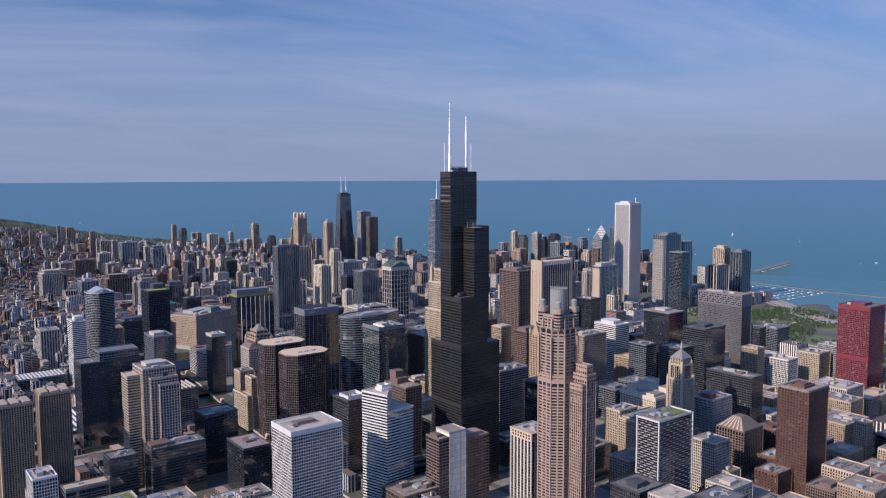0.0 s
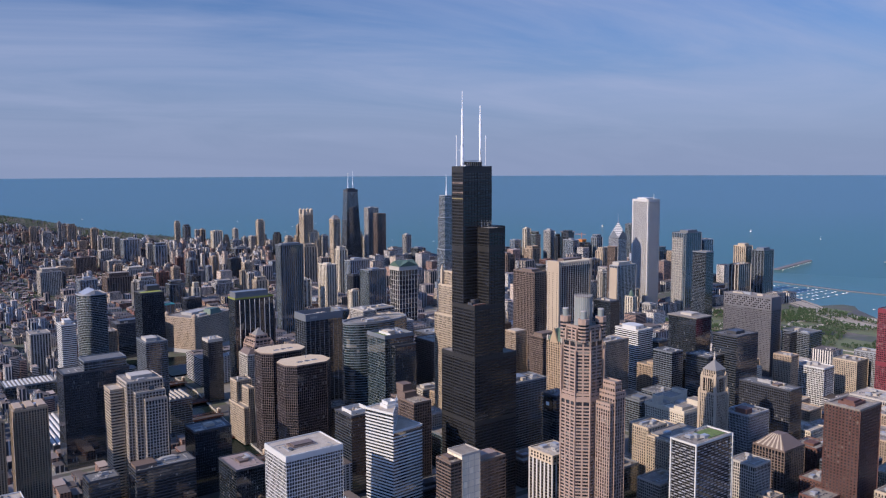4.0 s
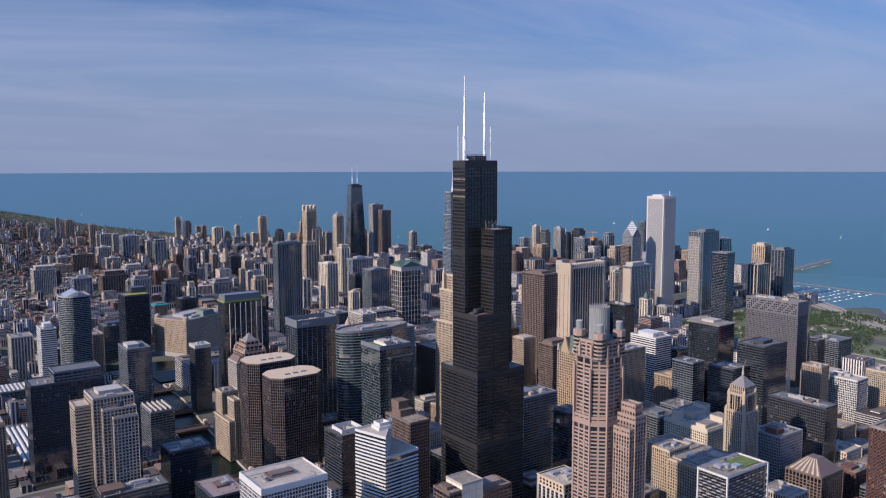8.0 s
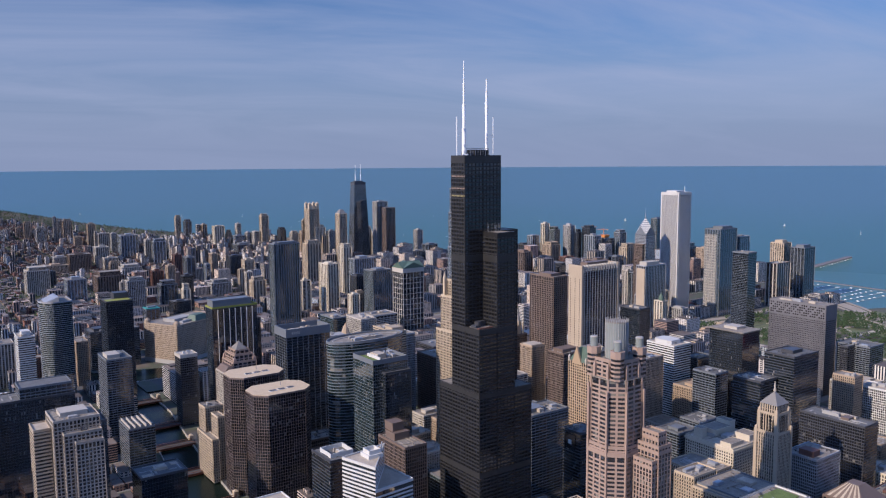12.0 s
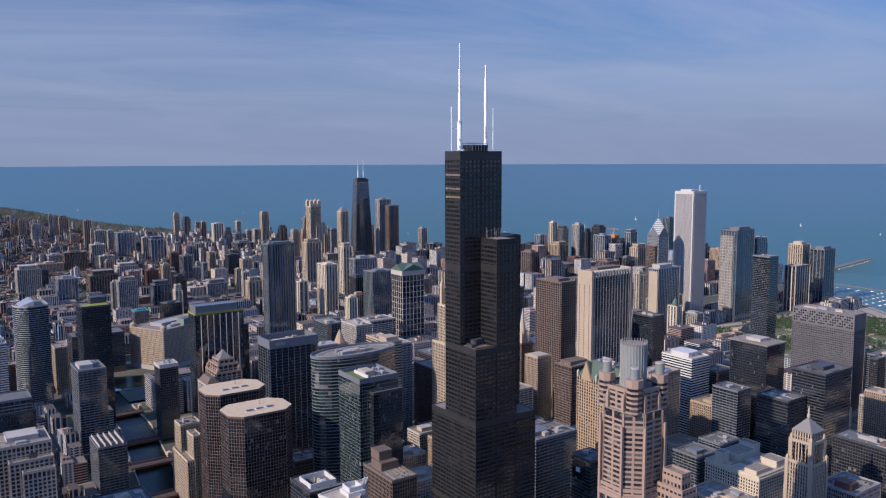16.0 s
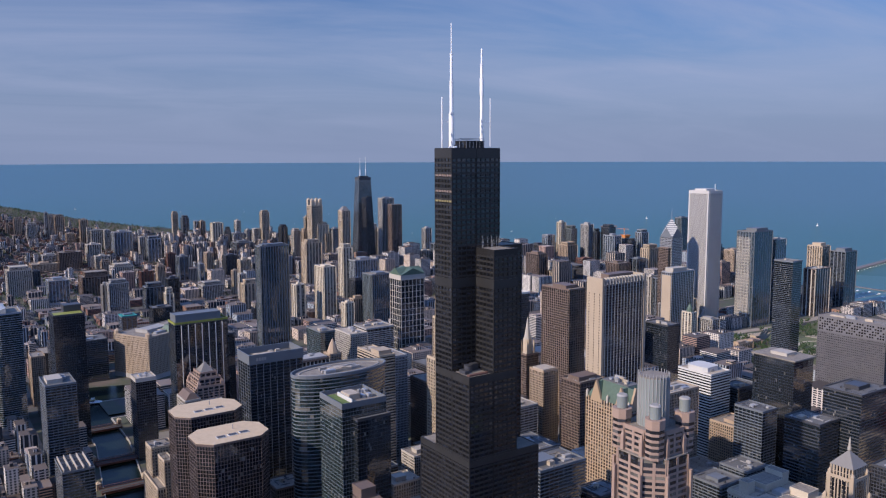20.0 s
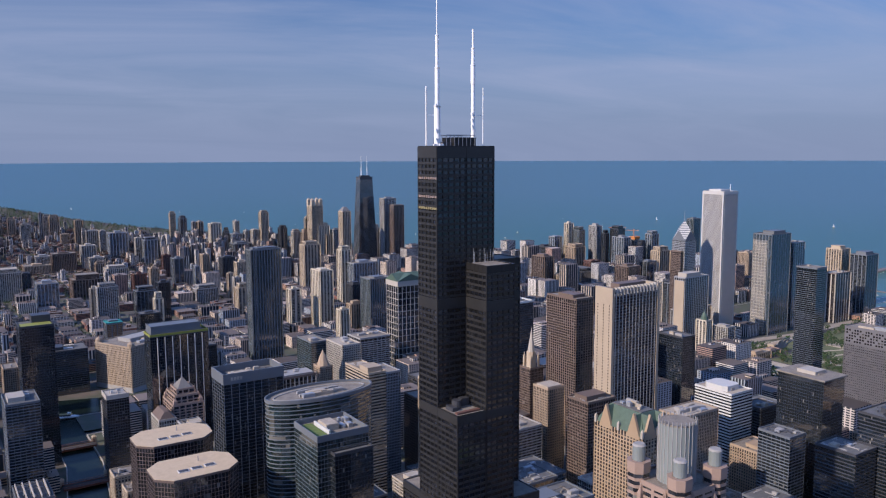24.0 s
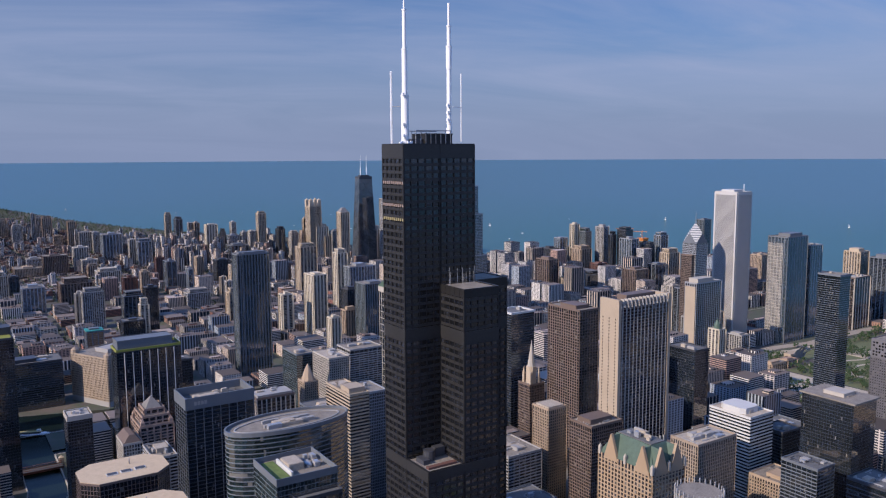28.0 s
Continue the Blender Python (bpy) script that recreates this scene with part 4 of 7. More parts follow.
t = tower(-301, -52, 67, 52, 141, "white_grid", "white concrete office block with close square windows", True, None, 0)
cap_band(t, 67, 52, 141, 5, WHITE)
part("roof_well", Geo().ring(rect(26, 15, 18, 20), 0.6, 141, 143.2, 0.6).quadbox(20, 42, 22, 33, 141, 144.2), BROWN, t, "brown roof plant enclosure")
part("roof_hatch", Geo().quadbox(14, 17, 16, 24, 141, 142.6), DARK, t)
t = tower(-127, 114, 40, 46, 109, "dark_bands", "black glass office tower with a white plant room", True, None, 0)
part("plant_room", Geo().ring(rect(28, 26, 6, 10), 0.2, 109, 114, 0.6), WHITE, t, "white plant enclosure")
roof_units(t, 8, 12, 24, 22, 109, 5, WHITE, 3)
t = tower(-81, 33, 27, 54, 138, "brown_ribs", "brown ribbed office tower with a stepped top", True, (0.15, 0.5, 0.7, 0.35, 8), 2, roof=BROWN)
part("plant_room", Geo().quadbox(6, 20, 34, 50, 146, 155).ring(rect(14, 16, 6, 34), 0.3, 153.5, 155.5), BROWN, t)
# the stepped tower with the white grid front
t = tower(-380, 240, 45, 46, 170, "big_grid", "stepped pale concrete office tower with square windows", True, (0.2, 0.3, 0.6, 0.5, 5), 3, roof=LIGHT)
shaft(t, rect(37, 9, 8, -9), 0, 157, "big_grid", True)
shaft(t, rect(27, 6, 18, -15), 0, 148, "big_grid", True)
shaft(t, rect(6, 40, 45, -4), 0, 164, "dark_glass", False)
shaft(t, rect(16, 30, -17, 14), 0, 160, "beige_bands", True)
part("sign_panel", Geo().quadbox(24, 31, -9.9, -9.5, 159.5, 165), BLUE, t, "plain blue sign panel")
t = tower(-414, 447, 93, 45, 143, "dark_glass", "wide dark glass office tower with a stepped top", True, None, 3)
shaft(t, rect(60, 38, 30, 4), 143, 157, "slate_bands", True)
t = tower(-296, 238, 51, 40, 89, "dark_glass", "dark glass block with pale roof panels", True, None, 0)
part("roof_house", Geo().quadbox(19, 33, 15, 27, 89, 92.5).quadbox(21, 31, 17, 25, 92.5, 93.2), PALE, t, "white roof house")
part("roof_pad", Geo().quadbox(3, 15, 3, 11, 89.1, 89.8), PALE, t)
part("roof_pad", Geo().quadbox(40, 48, 24, 33, 89.1, 89.8), PALE, t)
t = tower(-285, 125, 40, 58, 68, "dark_glass", "dark green glass office block with a brown roof", True, (0.35, 0.4, 0.3, 0.25, 3), 2, roof=BROWN)
part("roof_deck", Geo().quadbox(1, 39, 1, 57, 68.1, 68.5), TAUPE, t, "brown roof deck")
tower(-387, 189, 74, 34, 71, "dark_bands", "charcoal banded office block", True, (0.02, 0.2, 0.35, 0.6, 5), 3, roof=BROWN)
tower(-440, 196, 36, 30, 68, "dark_bands", "charcoal banded office block", True, None, 2)
# four-square apartment towers of brown concrete with notched tops
for k, (bx, by) in enumerate(((-503, 276), (-556, 243))):
    t = tower(bx, by, 37, 37, 147, "umber_ribs", "brown concrete apartment tower with a notched top", True, None, 3, name="apartment_tower")
    for cx in (1, 14, 27):
        part("crown_block", Geo().quadbox(cx, cx + 9, 4, 33, 147, 150.5), TAN, t)
    part("corner_pier", Geo().quadbox(-1.6, 0.4, 2, 9, 0, 148), TAN, t)
t = tower(-545, 110, 26, 40, 92, "white_grid", "small white apartment block with corner bays", True, None, 6, name="apartment_block")
tower(-492, 205, 62, 30, 34, "slate_bands", "low building with a long white standing-seam roof", False, (0.02, 0.15, 0.96, 0.55, 3), 2, roof=PALE, name="low_building")
t = tower(-470, 150, 52, 30, 26, "pale_punched", "low building with a planted green roof", False, None, 3, name="low_building")
part("green_roof", Geo().quadbox(4, 48, 3, 26, 26, 26.7), TURF, t, "patchy green roof planting")
tower(-420, 100, 60, 40, 30, "buff_punched", "low buff hall with roof plant", False, None, 8, name="low_building")
tower(-340, 70, 70, 34, 24, "grey_grid", "low grey building with crowded roof plant", False, None, 10, name="low_building")
tower(-300, 40, 60, 24, 22, "grey_bands", "", False, None, 8, name="low_building")

# 200-foot white wedge: two triangular wings of different height
W1, W2, W3, W4 = (-154, -30), (-110, -26), (-114, 20), (-166, 12)
footprints.append((-168, -108, -32, 22))
t = thing("office_tower", W1[0], W1[1], 0, "white banded office tower of two triangular wings", "skyscraper")
rel = lambda *ps: [(p[0] - W1[0], p[1] - W1[1]) for p in ps]
shaft(t, rel(W1, W3, W4), 0, 154, "white_bands", True)
shaft(t, rel(W1, W2, W3), 0, 132, "white_bands", True)
part("mast_frame", Geo().quadbox(6, 22, 22, 38, 154, 158).ring(rect(12, 12, 8, 24), 0.3, 158, 162, 0.4), WHITE, t, "white roof plant screen")
for k in range(5):
    part("screen_post", Geo().quadbox(20 + 2.2 * k, 20.4 + 2.2 * k, 24 + 3 * k, 24.4 + 3 * k, 154, 164), WHITE, t)

# twin octagonal towers with pale roofs
for bx, by in ((-160, 233), (-154, 326)):
    footprints.append((bx, bx + 74, by, by + 52))
    t = thing("office_tower", bx, by, 0, "octagonal brown granite office tower with a pale flat roof", "skyscraper", "twin octagonal towers")
    body = chamfer(74, 52, 13)
    shaft(t, body, 0, 158, "octagon", True, parapet=0.8)
    part("roof_deck", Geo().prism(offset(body, 0.2), 158.2, 159.2), CREAM, t, "pale cream roof deck")
    for ux, uy in ((22, 14), (34, 15), (46, 16)):
        part("roof_grille", Geo().quadbox(ux, ux + 8, uy, uy + 5, 159.2, 160.0), DARK, t)
        part("roof_kerb", Geo().ring(rect(8, 5, ux, uy), 0.8, 159.1, 159.7, 0.1), WHITE, t)
    part("roof_mast", Geo().cyl(44, 34, 0.5, 159, 164, 8), GREY, t)

# oval tower and its green-roofed neighbour
footprints.append((-50, 60, 240, 290))
t = thing("office_tower", -50, 238, 0, "oval blue-grey glass office tower with a flat roof", "skyscraper")
oval = [(55 + 56 * math.cos(2 * math.pi * k / 32), 26 + 25 * math.sin(2 * math.pi * k / 32)) for k in range(32)]
shaft(t, oval, 0, 204, "oval", True, roof=False)
part("roof", Geo().prism(offset(oval, -0.5), 203.5, 204.2), GRAVEL, t)
part("roof_screen", Geo().ring(oval, 0.6, 203, 206.5, 0.7), SLATE, t, "curved metal roof screen")
part("roof_track", Geo().ring(offset(oval, -7), 0.0, 204.2, 205.0, 1.2), GREY, t)
roof_units(t, 22, 12, 66, 24, 204.2, 12, GREY, 12)
footprints.append((-52, -4, 140, 200))
t = thing("office_tower", -51, 148, 0, "dark green glass office tower with a planted roof", "skyscraper")
shaft(t, rect(48, 48), 0, 200, "teal_glass", True, parapet=4.5)
shaft(t, rect(36, 8, 12, -8), 0, 188, "dark_glass", True)
part("green_roof", Geo().quadbox(1.5, 14, 2, 44, 200.2, 201.0), TURF, t, "green roof planting")
part("green_roof", Geo().quadbox(14, 46, 1.5, 8, 200.2, 201.0), TURF, t, "green roof planting")
part("plant_room", Geo().quadbox(17, 29, 18, 36, 200, 205.5).quadbox(17.5, 28.5, 18.5, 35.5, 205.5, 205.9), PALE, t, "white plant room")
part("roof_wall", Geo().quadbox(15, 16.4, 9, 40, 200, 204), WHITE, t)
roof_units(t, 30, 14, 16, 30, 200.2, 9, STEEL, 5)

t = tower(-47, 400, 69, 40, 190, "wide_grid", "dark glass office tower with a pale louvred top", True, None, 0)
part("louvre_storey", Geo().ring(rect(69, 40), 0.7, 186, 198, 0.6), SLATE, t, "grey louvred plant storey with faded lettering bars")
for k in range(4):
    part("sign_bar", Geo().quadbox(8 + 3.4 * k, 10.6 + 3.4 * k, -1.0, -0.75, 190, 193.6), GREY, t)
roof_units(t, 6, 6, 56, 28, 190, 8, PALE, 9)
t = tower(65, 512, 48, 30, 148, "white_ribs", "dark office tower with white ribs on its top storeys", True, (0.05, 0.1, 0.9, 0.8, 3), 4, roof=GREY)
t = tower(129, 394, 24, 62, 172, "beige_bands", "beige office tower with banded windows and stepped roof", True, (0.1, 0.1, 0.8, 0.35, 6), 2, roof=SANDSTONE)
tower(175, 455, 34, 46, 150, "steel_ribs", "grey office tower with an arched top frame", True, None, 2)
tower(60, 470, 60, 30, 110, "slate_bands", "", True, None, 6)

# slab with white fins and a yellow-green crown line
t = tower(-58, 677, 80, 34, 188, "dark_glass", "dark blue glass slab with white vertical fins", True, None, 0)
for k in range(7):
    part("fin", Geo().quadbox(9 + 10.3 * k, 9.8 + 10.3 * k, -1.3, 0, 8, 186), WHITE, t)
part("crown_line", Geo().ring(rect(80, 34), 0.6, 188, 191, 0.6), YELLOW, t, "yellow-green louvre line")
part("plant_storey", Geo().quadbox(2, 70, 3, 31, 190, 201).ring(rect(68, 28, 2, 3), 0.3, 199.5, 202), SLATE, t, "pale grey plant storey")
tower(24, 740, 30, 30, 150, "dark_glass", "", True)

# cream tower with a glass pyramid
footprints.append((-50, 10, 600, 680))
t = thing("office_tower", -46, 618, 0, "rose stone office tower with a glass pyramid roof", "skyscraper")
shaft(t, rect(40, 52), 0, 104, "pink_punched", True)
shaft(t, rect(32, 44, 4, 4), 104, 115, "pink_punched", True)
shaft(t, rect(24, 30, 8, 11), 115, 122, "pink_punched", True)
part("pyramid_roof", Geo().pyramid(rect(20, 24, 10, 14), 122, 136), ZINC, t, "grey glass pyramid")
for ux, uy in ((1, 1), (35, 1), (1, 47), (35, 47)):
    part("corner_gable", Geo().prism(rect(5, 5, ux, uy), 104, 109).pyramid(rect(5, 5, ux, uy), 109, 114), PINK, t)
t = tower(-72, 590, 22, 40, 96, "pale_ribs", "pale stone building with gabled roof", True, None, 0)
part("gable_roof", Geo().prism(rect(22, 40), 96, 106, [(8, 4), (14, 4), (14, 36), (8, 36)]), BROWN, t)
tower(-55, 514, 26, 52, 100, "grey_bands", "grey banded office block with a white roof house", True, (0.3, 0.35, 0.5, 0.35, 5), 2, roof=PALE)
# opera house: pale stone block with a tall centre
t = tower(-158, 432, 26, 26, 95, "buff_punched", "pale limestone tower of an opera house", True, None, 1)
shaft(t, rect(9, 62, -4, -38), 0, 60, "buff_punched", True)
t = tower(-153, 396, 10, 26, 90, "buff_punched", "slender pale limestone wing", True, None, 0)

# banks of the south branch
t = tower(-122, 655, 28, 30, 118, "dark_grid", "slender dark office tower with white roof plant", True, None, 0)
part("crown", Geo().quadbox(2, 26, 2, 28, 118, 121).ring(rect(28, 30), 0.5, 116, 122, 0.4), LIGHT, t, "pale roof rim")
roof_units(t, 5, 5, 18, 20, 121, 4, WHITE, 8)
t = tower(-240, 640, 38, 58, 133, "slate_bands", "dark grey office tower with banded floors and a tiled top", True, (0.1, 0.2, 0.5, 0.5, 6), 4, roof=LIGHT)
t = tower(-245, 500, 36, 56, 62, "slate_bands", "grey block with framed roof terrace", True, None, 0)
for k in range(5):
    part("roof_beam", Geo().quadbox(2 + 7.4 * k, 3 + 7.4 * k, 2, 54, 62, 66), LIGHT, t)
t = tower(-208, 768, 43, 47, 203, "dark_glass", "dark teal glass apartment tower with a green roof terrace", True, None, 0)
part("green_roof", Geo().quadbox(2, 41, 2, 24, 203, 204.2), YELLOW, t, "yellow-green roof terrace")
part("plant_room", Geo().quadbox(18, 42, 24, 46, 203, 214), DARK, t)
# curved tower with slab edges
footprints.append((-285, -225, 930, 1010))
t = thing("apartment_tower", -284, 930, 0, "curved blue glass apartment tower with pale slab edges", "skyscraper")
curve = [(52, 0), (52, 60)] + [(26 + 26 * math.cos(a), 30 + 34 * math.sin(a)) for a in [math.pi * (0.5 + k / 14) for k in range(1, 14)]]
shaft(t, curve, 0, 186, "curve", True)
part("crown_screen", Geo().prism([(8, 6), (30, 0), (30, 50), (8, 50)], 186, 196, [(26, 8), (30, 0), (30, 50), (26, 46)]), STEEL, t, "sloped metal crown")
t = tower(-330, 880, 26, 46, 138, "white_bands", "white apartment tower with banded balconies", True, (0.3, 0.3, 0.5, 0.5, 8), 2, name="apartment_tower")
tower(-352, 1090, 40, 48, 88, "pale_ribs", "pale grey slab apartment block", False, None, 2, name="apartment_block")
tower(-212, 1022, 22, 40, 88, "tan_punched", "tan apartment tower with a domed lantern", False, None, 1, name="apartment_tower")
tower(-290, 1055, 24, 30, 60, "rust_punched", "", False, None, 1)
t = tower(-430, 900, 90, 60, 26, "teal_glass", "low glass headquarters with slatted white roof", False, None, 0, name="low_building")
for k in range(12):
    part("roof_slat", Geo().quadbox(3 + 7.2 * k, 6 + 7.2 * k, 4, 56, 26.4, 27.6), WHITE, t)

# dark office block west of the merchandise hall
t = tower(-165, 1128, 100, 56, 82, "dark_bands", "dark banded office block by the river fork", True, (0.1, 0.2, 0.5, 0.5, 6), 4, roof=DARK)
tower(-176, 1200, 90, 60, 52, "brown_bands", "brown banded exhibition block", False, (0.2, 0.2, 0.5, 0.5, 5), 4, roof=GREY)
# big limestone merchandise hall with corner turrets
t = thing("merchandise_hall", -2, 1070, 0, "huge buff limestone block with corner turrets", "building")
t.rotation_euler.z = radians(28)
footprints.append((-50, 150, 1060, 1250))
shaft(t, rect(150, 97), 0, 85.5, "mart", False)
part("base_course", Geo().ring(rect(150, 97), 0.6, 0, 9, 0.3), GREY, t)
roof_units(t, 10, 10, 130, 76, 85.6, 9, GREY, 31)
part("roof_house", Geo().quadbox(30, 86, 36, 70, 85, 92).ring(rect(56, 34, 30, 36), 0.4, 91, 93), GREY, t)
for ux, uy in ((-1, -1), (-1, 86), (139, -1)):
    part("corner_turret", Geo().prism(chamfer(12, 12, 3, ux, uy), 84, 92).pyramid(chamfer(12, 12, 3, ux, uy), 92, 97), OLDSTONE, t)
part("central_roof", Geo().prism(rect(44, 30, 60, 4), 84, 98, rect(30, 18, 67, 10)), COPPER, t, "green copper hipped roof")
t = tower(256, 1138, 66, 30, 241, "teal_glass", "tall dark glass office tower by the river", True, (0.1, 0.2, 0.8, 0.6, 4), 2)
for cx in (0, 9, 65):
    part("corner_fin", Geo().quadbox(cx, cx + 0.8, -1.0, 0, 0, 243), SLATE, t)

# ---------------------------------------------------------------- around the black tower and east of it
t = tower(-116, -91, 16, 28, 104, "brown_bands", "brown stone office block with a pale centre strip", True, (0.2, 0.3, 0.5, 0.5, 4), 1, roof=BROWN)
shaft(t, rect(27, 28, 16, -0.6), 0, 110, "pale_panel", True)
shaft(t, rect(40, 28, 43, 0), 0, 96, "brown_bands", True)
part("plant_room", Geo().quadbox(48, 74, 6, 22, 96, 101), TAUPE, t)
footprints.append((-116, 0, -260, -62))
t = tower(-170, -90, 66, 48, 42, "brown_grid", "low brown podium with hexagonal roof plant", True, None, 3, roof=GRAVEL, name="podium_building")
for hx, hy, hr in ((20, 33, 9), (44, 13, 8)):
    six = [(hx + hr * math.cos(math.pi * k / 3), hy + hr * 0.8 * math.sin(math.pi * k / 3)) for k in range(6)]
    ring = part("roof_enclosure", Geo().ring(six, 0.4, 42, 47.5, 0.8), UMBER, t, "hexagonal plant enclosure")
    part("enclosure_floor", Geo().prism(offset(six, -0.9), 42.1, 45.0), GRAVEL, ring)
    for q in (-3, 1):
        part("cooler", Geo().quadbox(hx + q, hx + q + 2.6, hy - 2.4, hy + 2.4, 45, 47), GREY, ring)
t = tower(-104, -84, 6, 40, 44, "pale_punched", "small pale car park deck", False, None, 0, name="car_park")
t = tower(128, 70, 62, 40, 122, "slate_bands", "blue-grey banded office tower with a white roof edge", True, (0.1, 0.3, 0.4, 0.5, 5), 3)
t = tower(152, 10, 30, 30, 112, "dark_bands", "dark block with a dark square sign panel", True, None, 2)
part("sign_panel", Geo().quadbox(-0.8, -0.4, 8, 26, 88, 108), NIGHT, t, "black square sign panel")
part("sign_bar", Geo().quadbox(-1.1, -0.8, 14, 20, 96, 101), WHITE, t)
t = tower(6, -131, 40, 40, 97, "arcade", "cream stone office block with tall arcaded windows", True, None, 6)
part("attic_storey", Geo().ring(rect(40, 40), 0.7, 88, 98, 0.5), BUFF, t)
part("cornice", Geo().ring(rect(40, 40), 1.3, 97, 98.4, 0.4), BUFF, t)
part("cornice", Geo().ring(rect(40, 40), 1.0, 87, 88, 0.4), BUFF, t)
for k in range(7):
    for z in (89.6, 93.4):
        part("attic_window", Geo().quadbox(-0.8, -0.6, 2.5 + 5.2 * k, 5.0 + 5.2 * k, z, z + 2.4), NIGHT, t)
        part("attic_window", Geo().quadbox(2.5 + 5.2 * k, 5.0 + 5.2 * k, -0.8, -0.6, z, z + 2.4), NIGHT, t)

# rose granite tower with a glass drum
PX, PY = 16, -168
footprints.append((-12, 70, -196, -140))
t = thing("skyscraper", PX, PY, 0, "rose granite skyscraper with octagonal shaft and glass drum crown", "skyscraper")
o = chamfer(46, 46, 12, -23, -23)
shaft(t, o, 0, 178, "pink_punched", True, roof=False)
part("belt_course", Geo().ring(o, 0.7, 178, 182, 0.5), PINK, t)
shaft(t, chamfer(45, 45, 12, -22.5, -22.5), 182, 186, "pink_punched", False)
for cx, cy in o:
    part("corner_rib", Geo().quadbox(cx - 0.9, cx + 0.9, cy - 0.9, cy + 0.9, 0, 236), PINK, t)
i8 = chamfer(42, 42, 11, -21, -21)
shaft(t, i8, 184, 246, "pink_punched", True, roof=False)
part("setback_roof", Geo().prism(i8, 245, 246.5), GRAVEL, t)
for ang in range(0, 360, 45):
    a = radians(ang + 22.5)
    r0 = 20.5
    part("pinnacle", Geo().prism(rect(2.6, 2.6, r0 * math.cos(a) - 1.3, r0 * math.sin(a) - 1.3), 240, 256).pyramid(rect(2.6, 2.6, r0 * math.cos(a) - 1.3, r0 * math.sin(a) - 1.3), 256, 261), PINK, t)
shaft(t, chamfer(36, 36, 10, -18, -18), 246, 262, "pink_punched", False)
for ux, uy in ((-14, -14), (14, -14), (-14, 14), (14, 14)):
    shaft(t, chamfer(11, 11, 3, ux - 5.5, uy - 5.5), 246, 271, "pink_punched", False, roof=False)
    g = part("corner_turret", Geo().ring(chamfer(11, 11, 3, ux - 5.5, uy - 5.5), 0.5, 266, 272, 2.0), PINK, t)
    part("turret_drum", Geo().cyl(ux, uy, 3.5, 272, 280, 16), FROST, g, "pale glass turret drum")
    part("drum_cap", Geo().cyl(ux, uy, 3.8, 280, 281, 16, 3.0), GREY, g)
drum = part("drum", Geo().cyl(0, 0, 10, 262, 294, 28), FROST, t, "frosted pale glass drum")
for k in range(28):
    a = 2 * math.pi * k / 28
    part("drum_post", Geo().quadbox(10 * math.cos(a) - 0.2, 10 * math.cos(a) + 0.2, 10 * math.sin(a) - 0.2, 10 * math.sin(a) + 0.2, 262, 297), GREY, drum)
part("drum_roof", Geo().cyl(0, 0, 9.6, 294, 295, 28), GRAVEL, drum)
for ax, ay, aw, ad, az in ((4, -46, 16, 23, 190), (7, -43, 10, 17, 201), (-3, -45, 7.5, 20, 178)):
    shaft(t, rect(aw, ad, ax, ay), 0 if az < 195 else 190, az, "pink_ribs", True)
    part("belt_course", Geo().ring(rect(aw, ad, ax, ay), 0.6, az - 6, az - 3, 0.4), PINK, t)
footprints.append((10, 45, -218, -188))

# balconied apartment tower with white frame
t = tower(77, -280, 67, 33, 137, "balconies", "apartment tower with staggered pale balconies and white frame", True, None, 3, name="apartment_tower")
part("roof_frame", Geo().ring(rect(67, 33), 0.9, 136.6, 138.6, 0.8), WHITE, t, "white roof frame")
part("green_roof", Geo().quadbox(32, 62, 6, 27, 137.2, 138), TURF, t, "green roof terrace")
for ux, uy in ((-1.6, -1.7), (66, -1.7), (-1.7, 31.6)):
    part("frame_post", Geo().quadbox(ux, ux + 1.5, uy, uy + 1.5, 10, 138), WHITE, t)
me_s = Geo().quadbox(0, 3.8, -1.3, 0, 0, 0.9).mesh("balcony", CLADDING)
me_w = Geo().quadbox(-1.3, 0, 0, 4.2, 0, 1.0).mesh("balcony", CLADDING)
for k in range(8, 43):
    for q in range(5):
        part("balcony", me_s, CLADDING, t).location = (2 + 13 * q + (6.5 if k % 2 else 0), 0, 3.1 * k)
    for q in range(3):
        part("balcony", me_w, CLADDING, t).location = (0, 1.5 + 10.4 * q + (5 if k % 2 and q < 3 else 0), 3.1 * k)
t = tower(195, -120, 40, 26, 90, "buff_punched", "cream stone office block with roof plant", True, None, 5)
t = tower(196, -190, 62, 66, 86, "teal_glass", "blue-green glass office block with a cream stone side", True, None, 3)
shaft(t, rect(8, 66, -8, 0), 0, 84, "buff_punched", False)
tower(150, -225, 40, 30, 60, "pale_ribs", "", True, None, 4)
tower(222, -262, 34, 36, 74, "pale_ribs", "pale stone office block with ribs", True, None, 3)

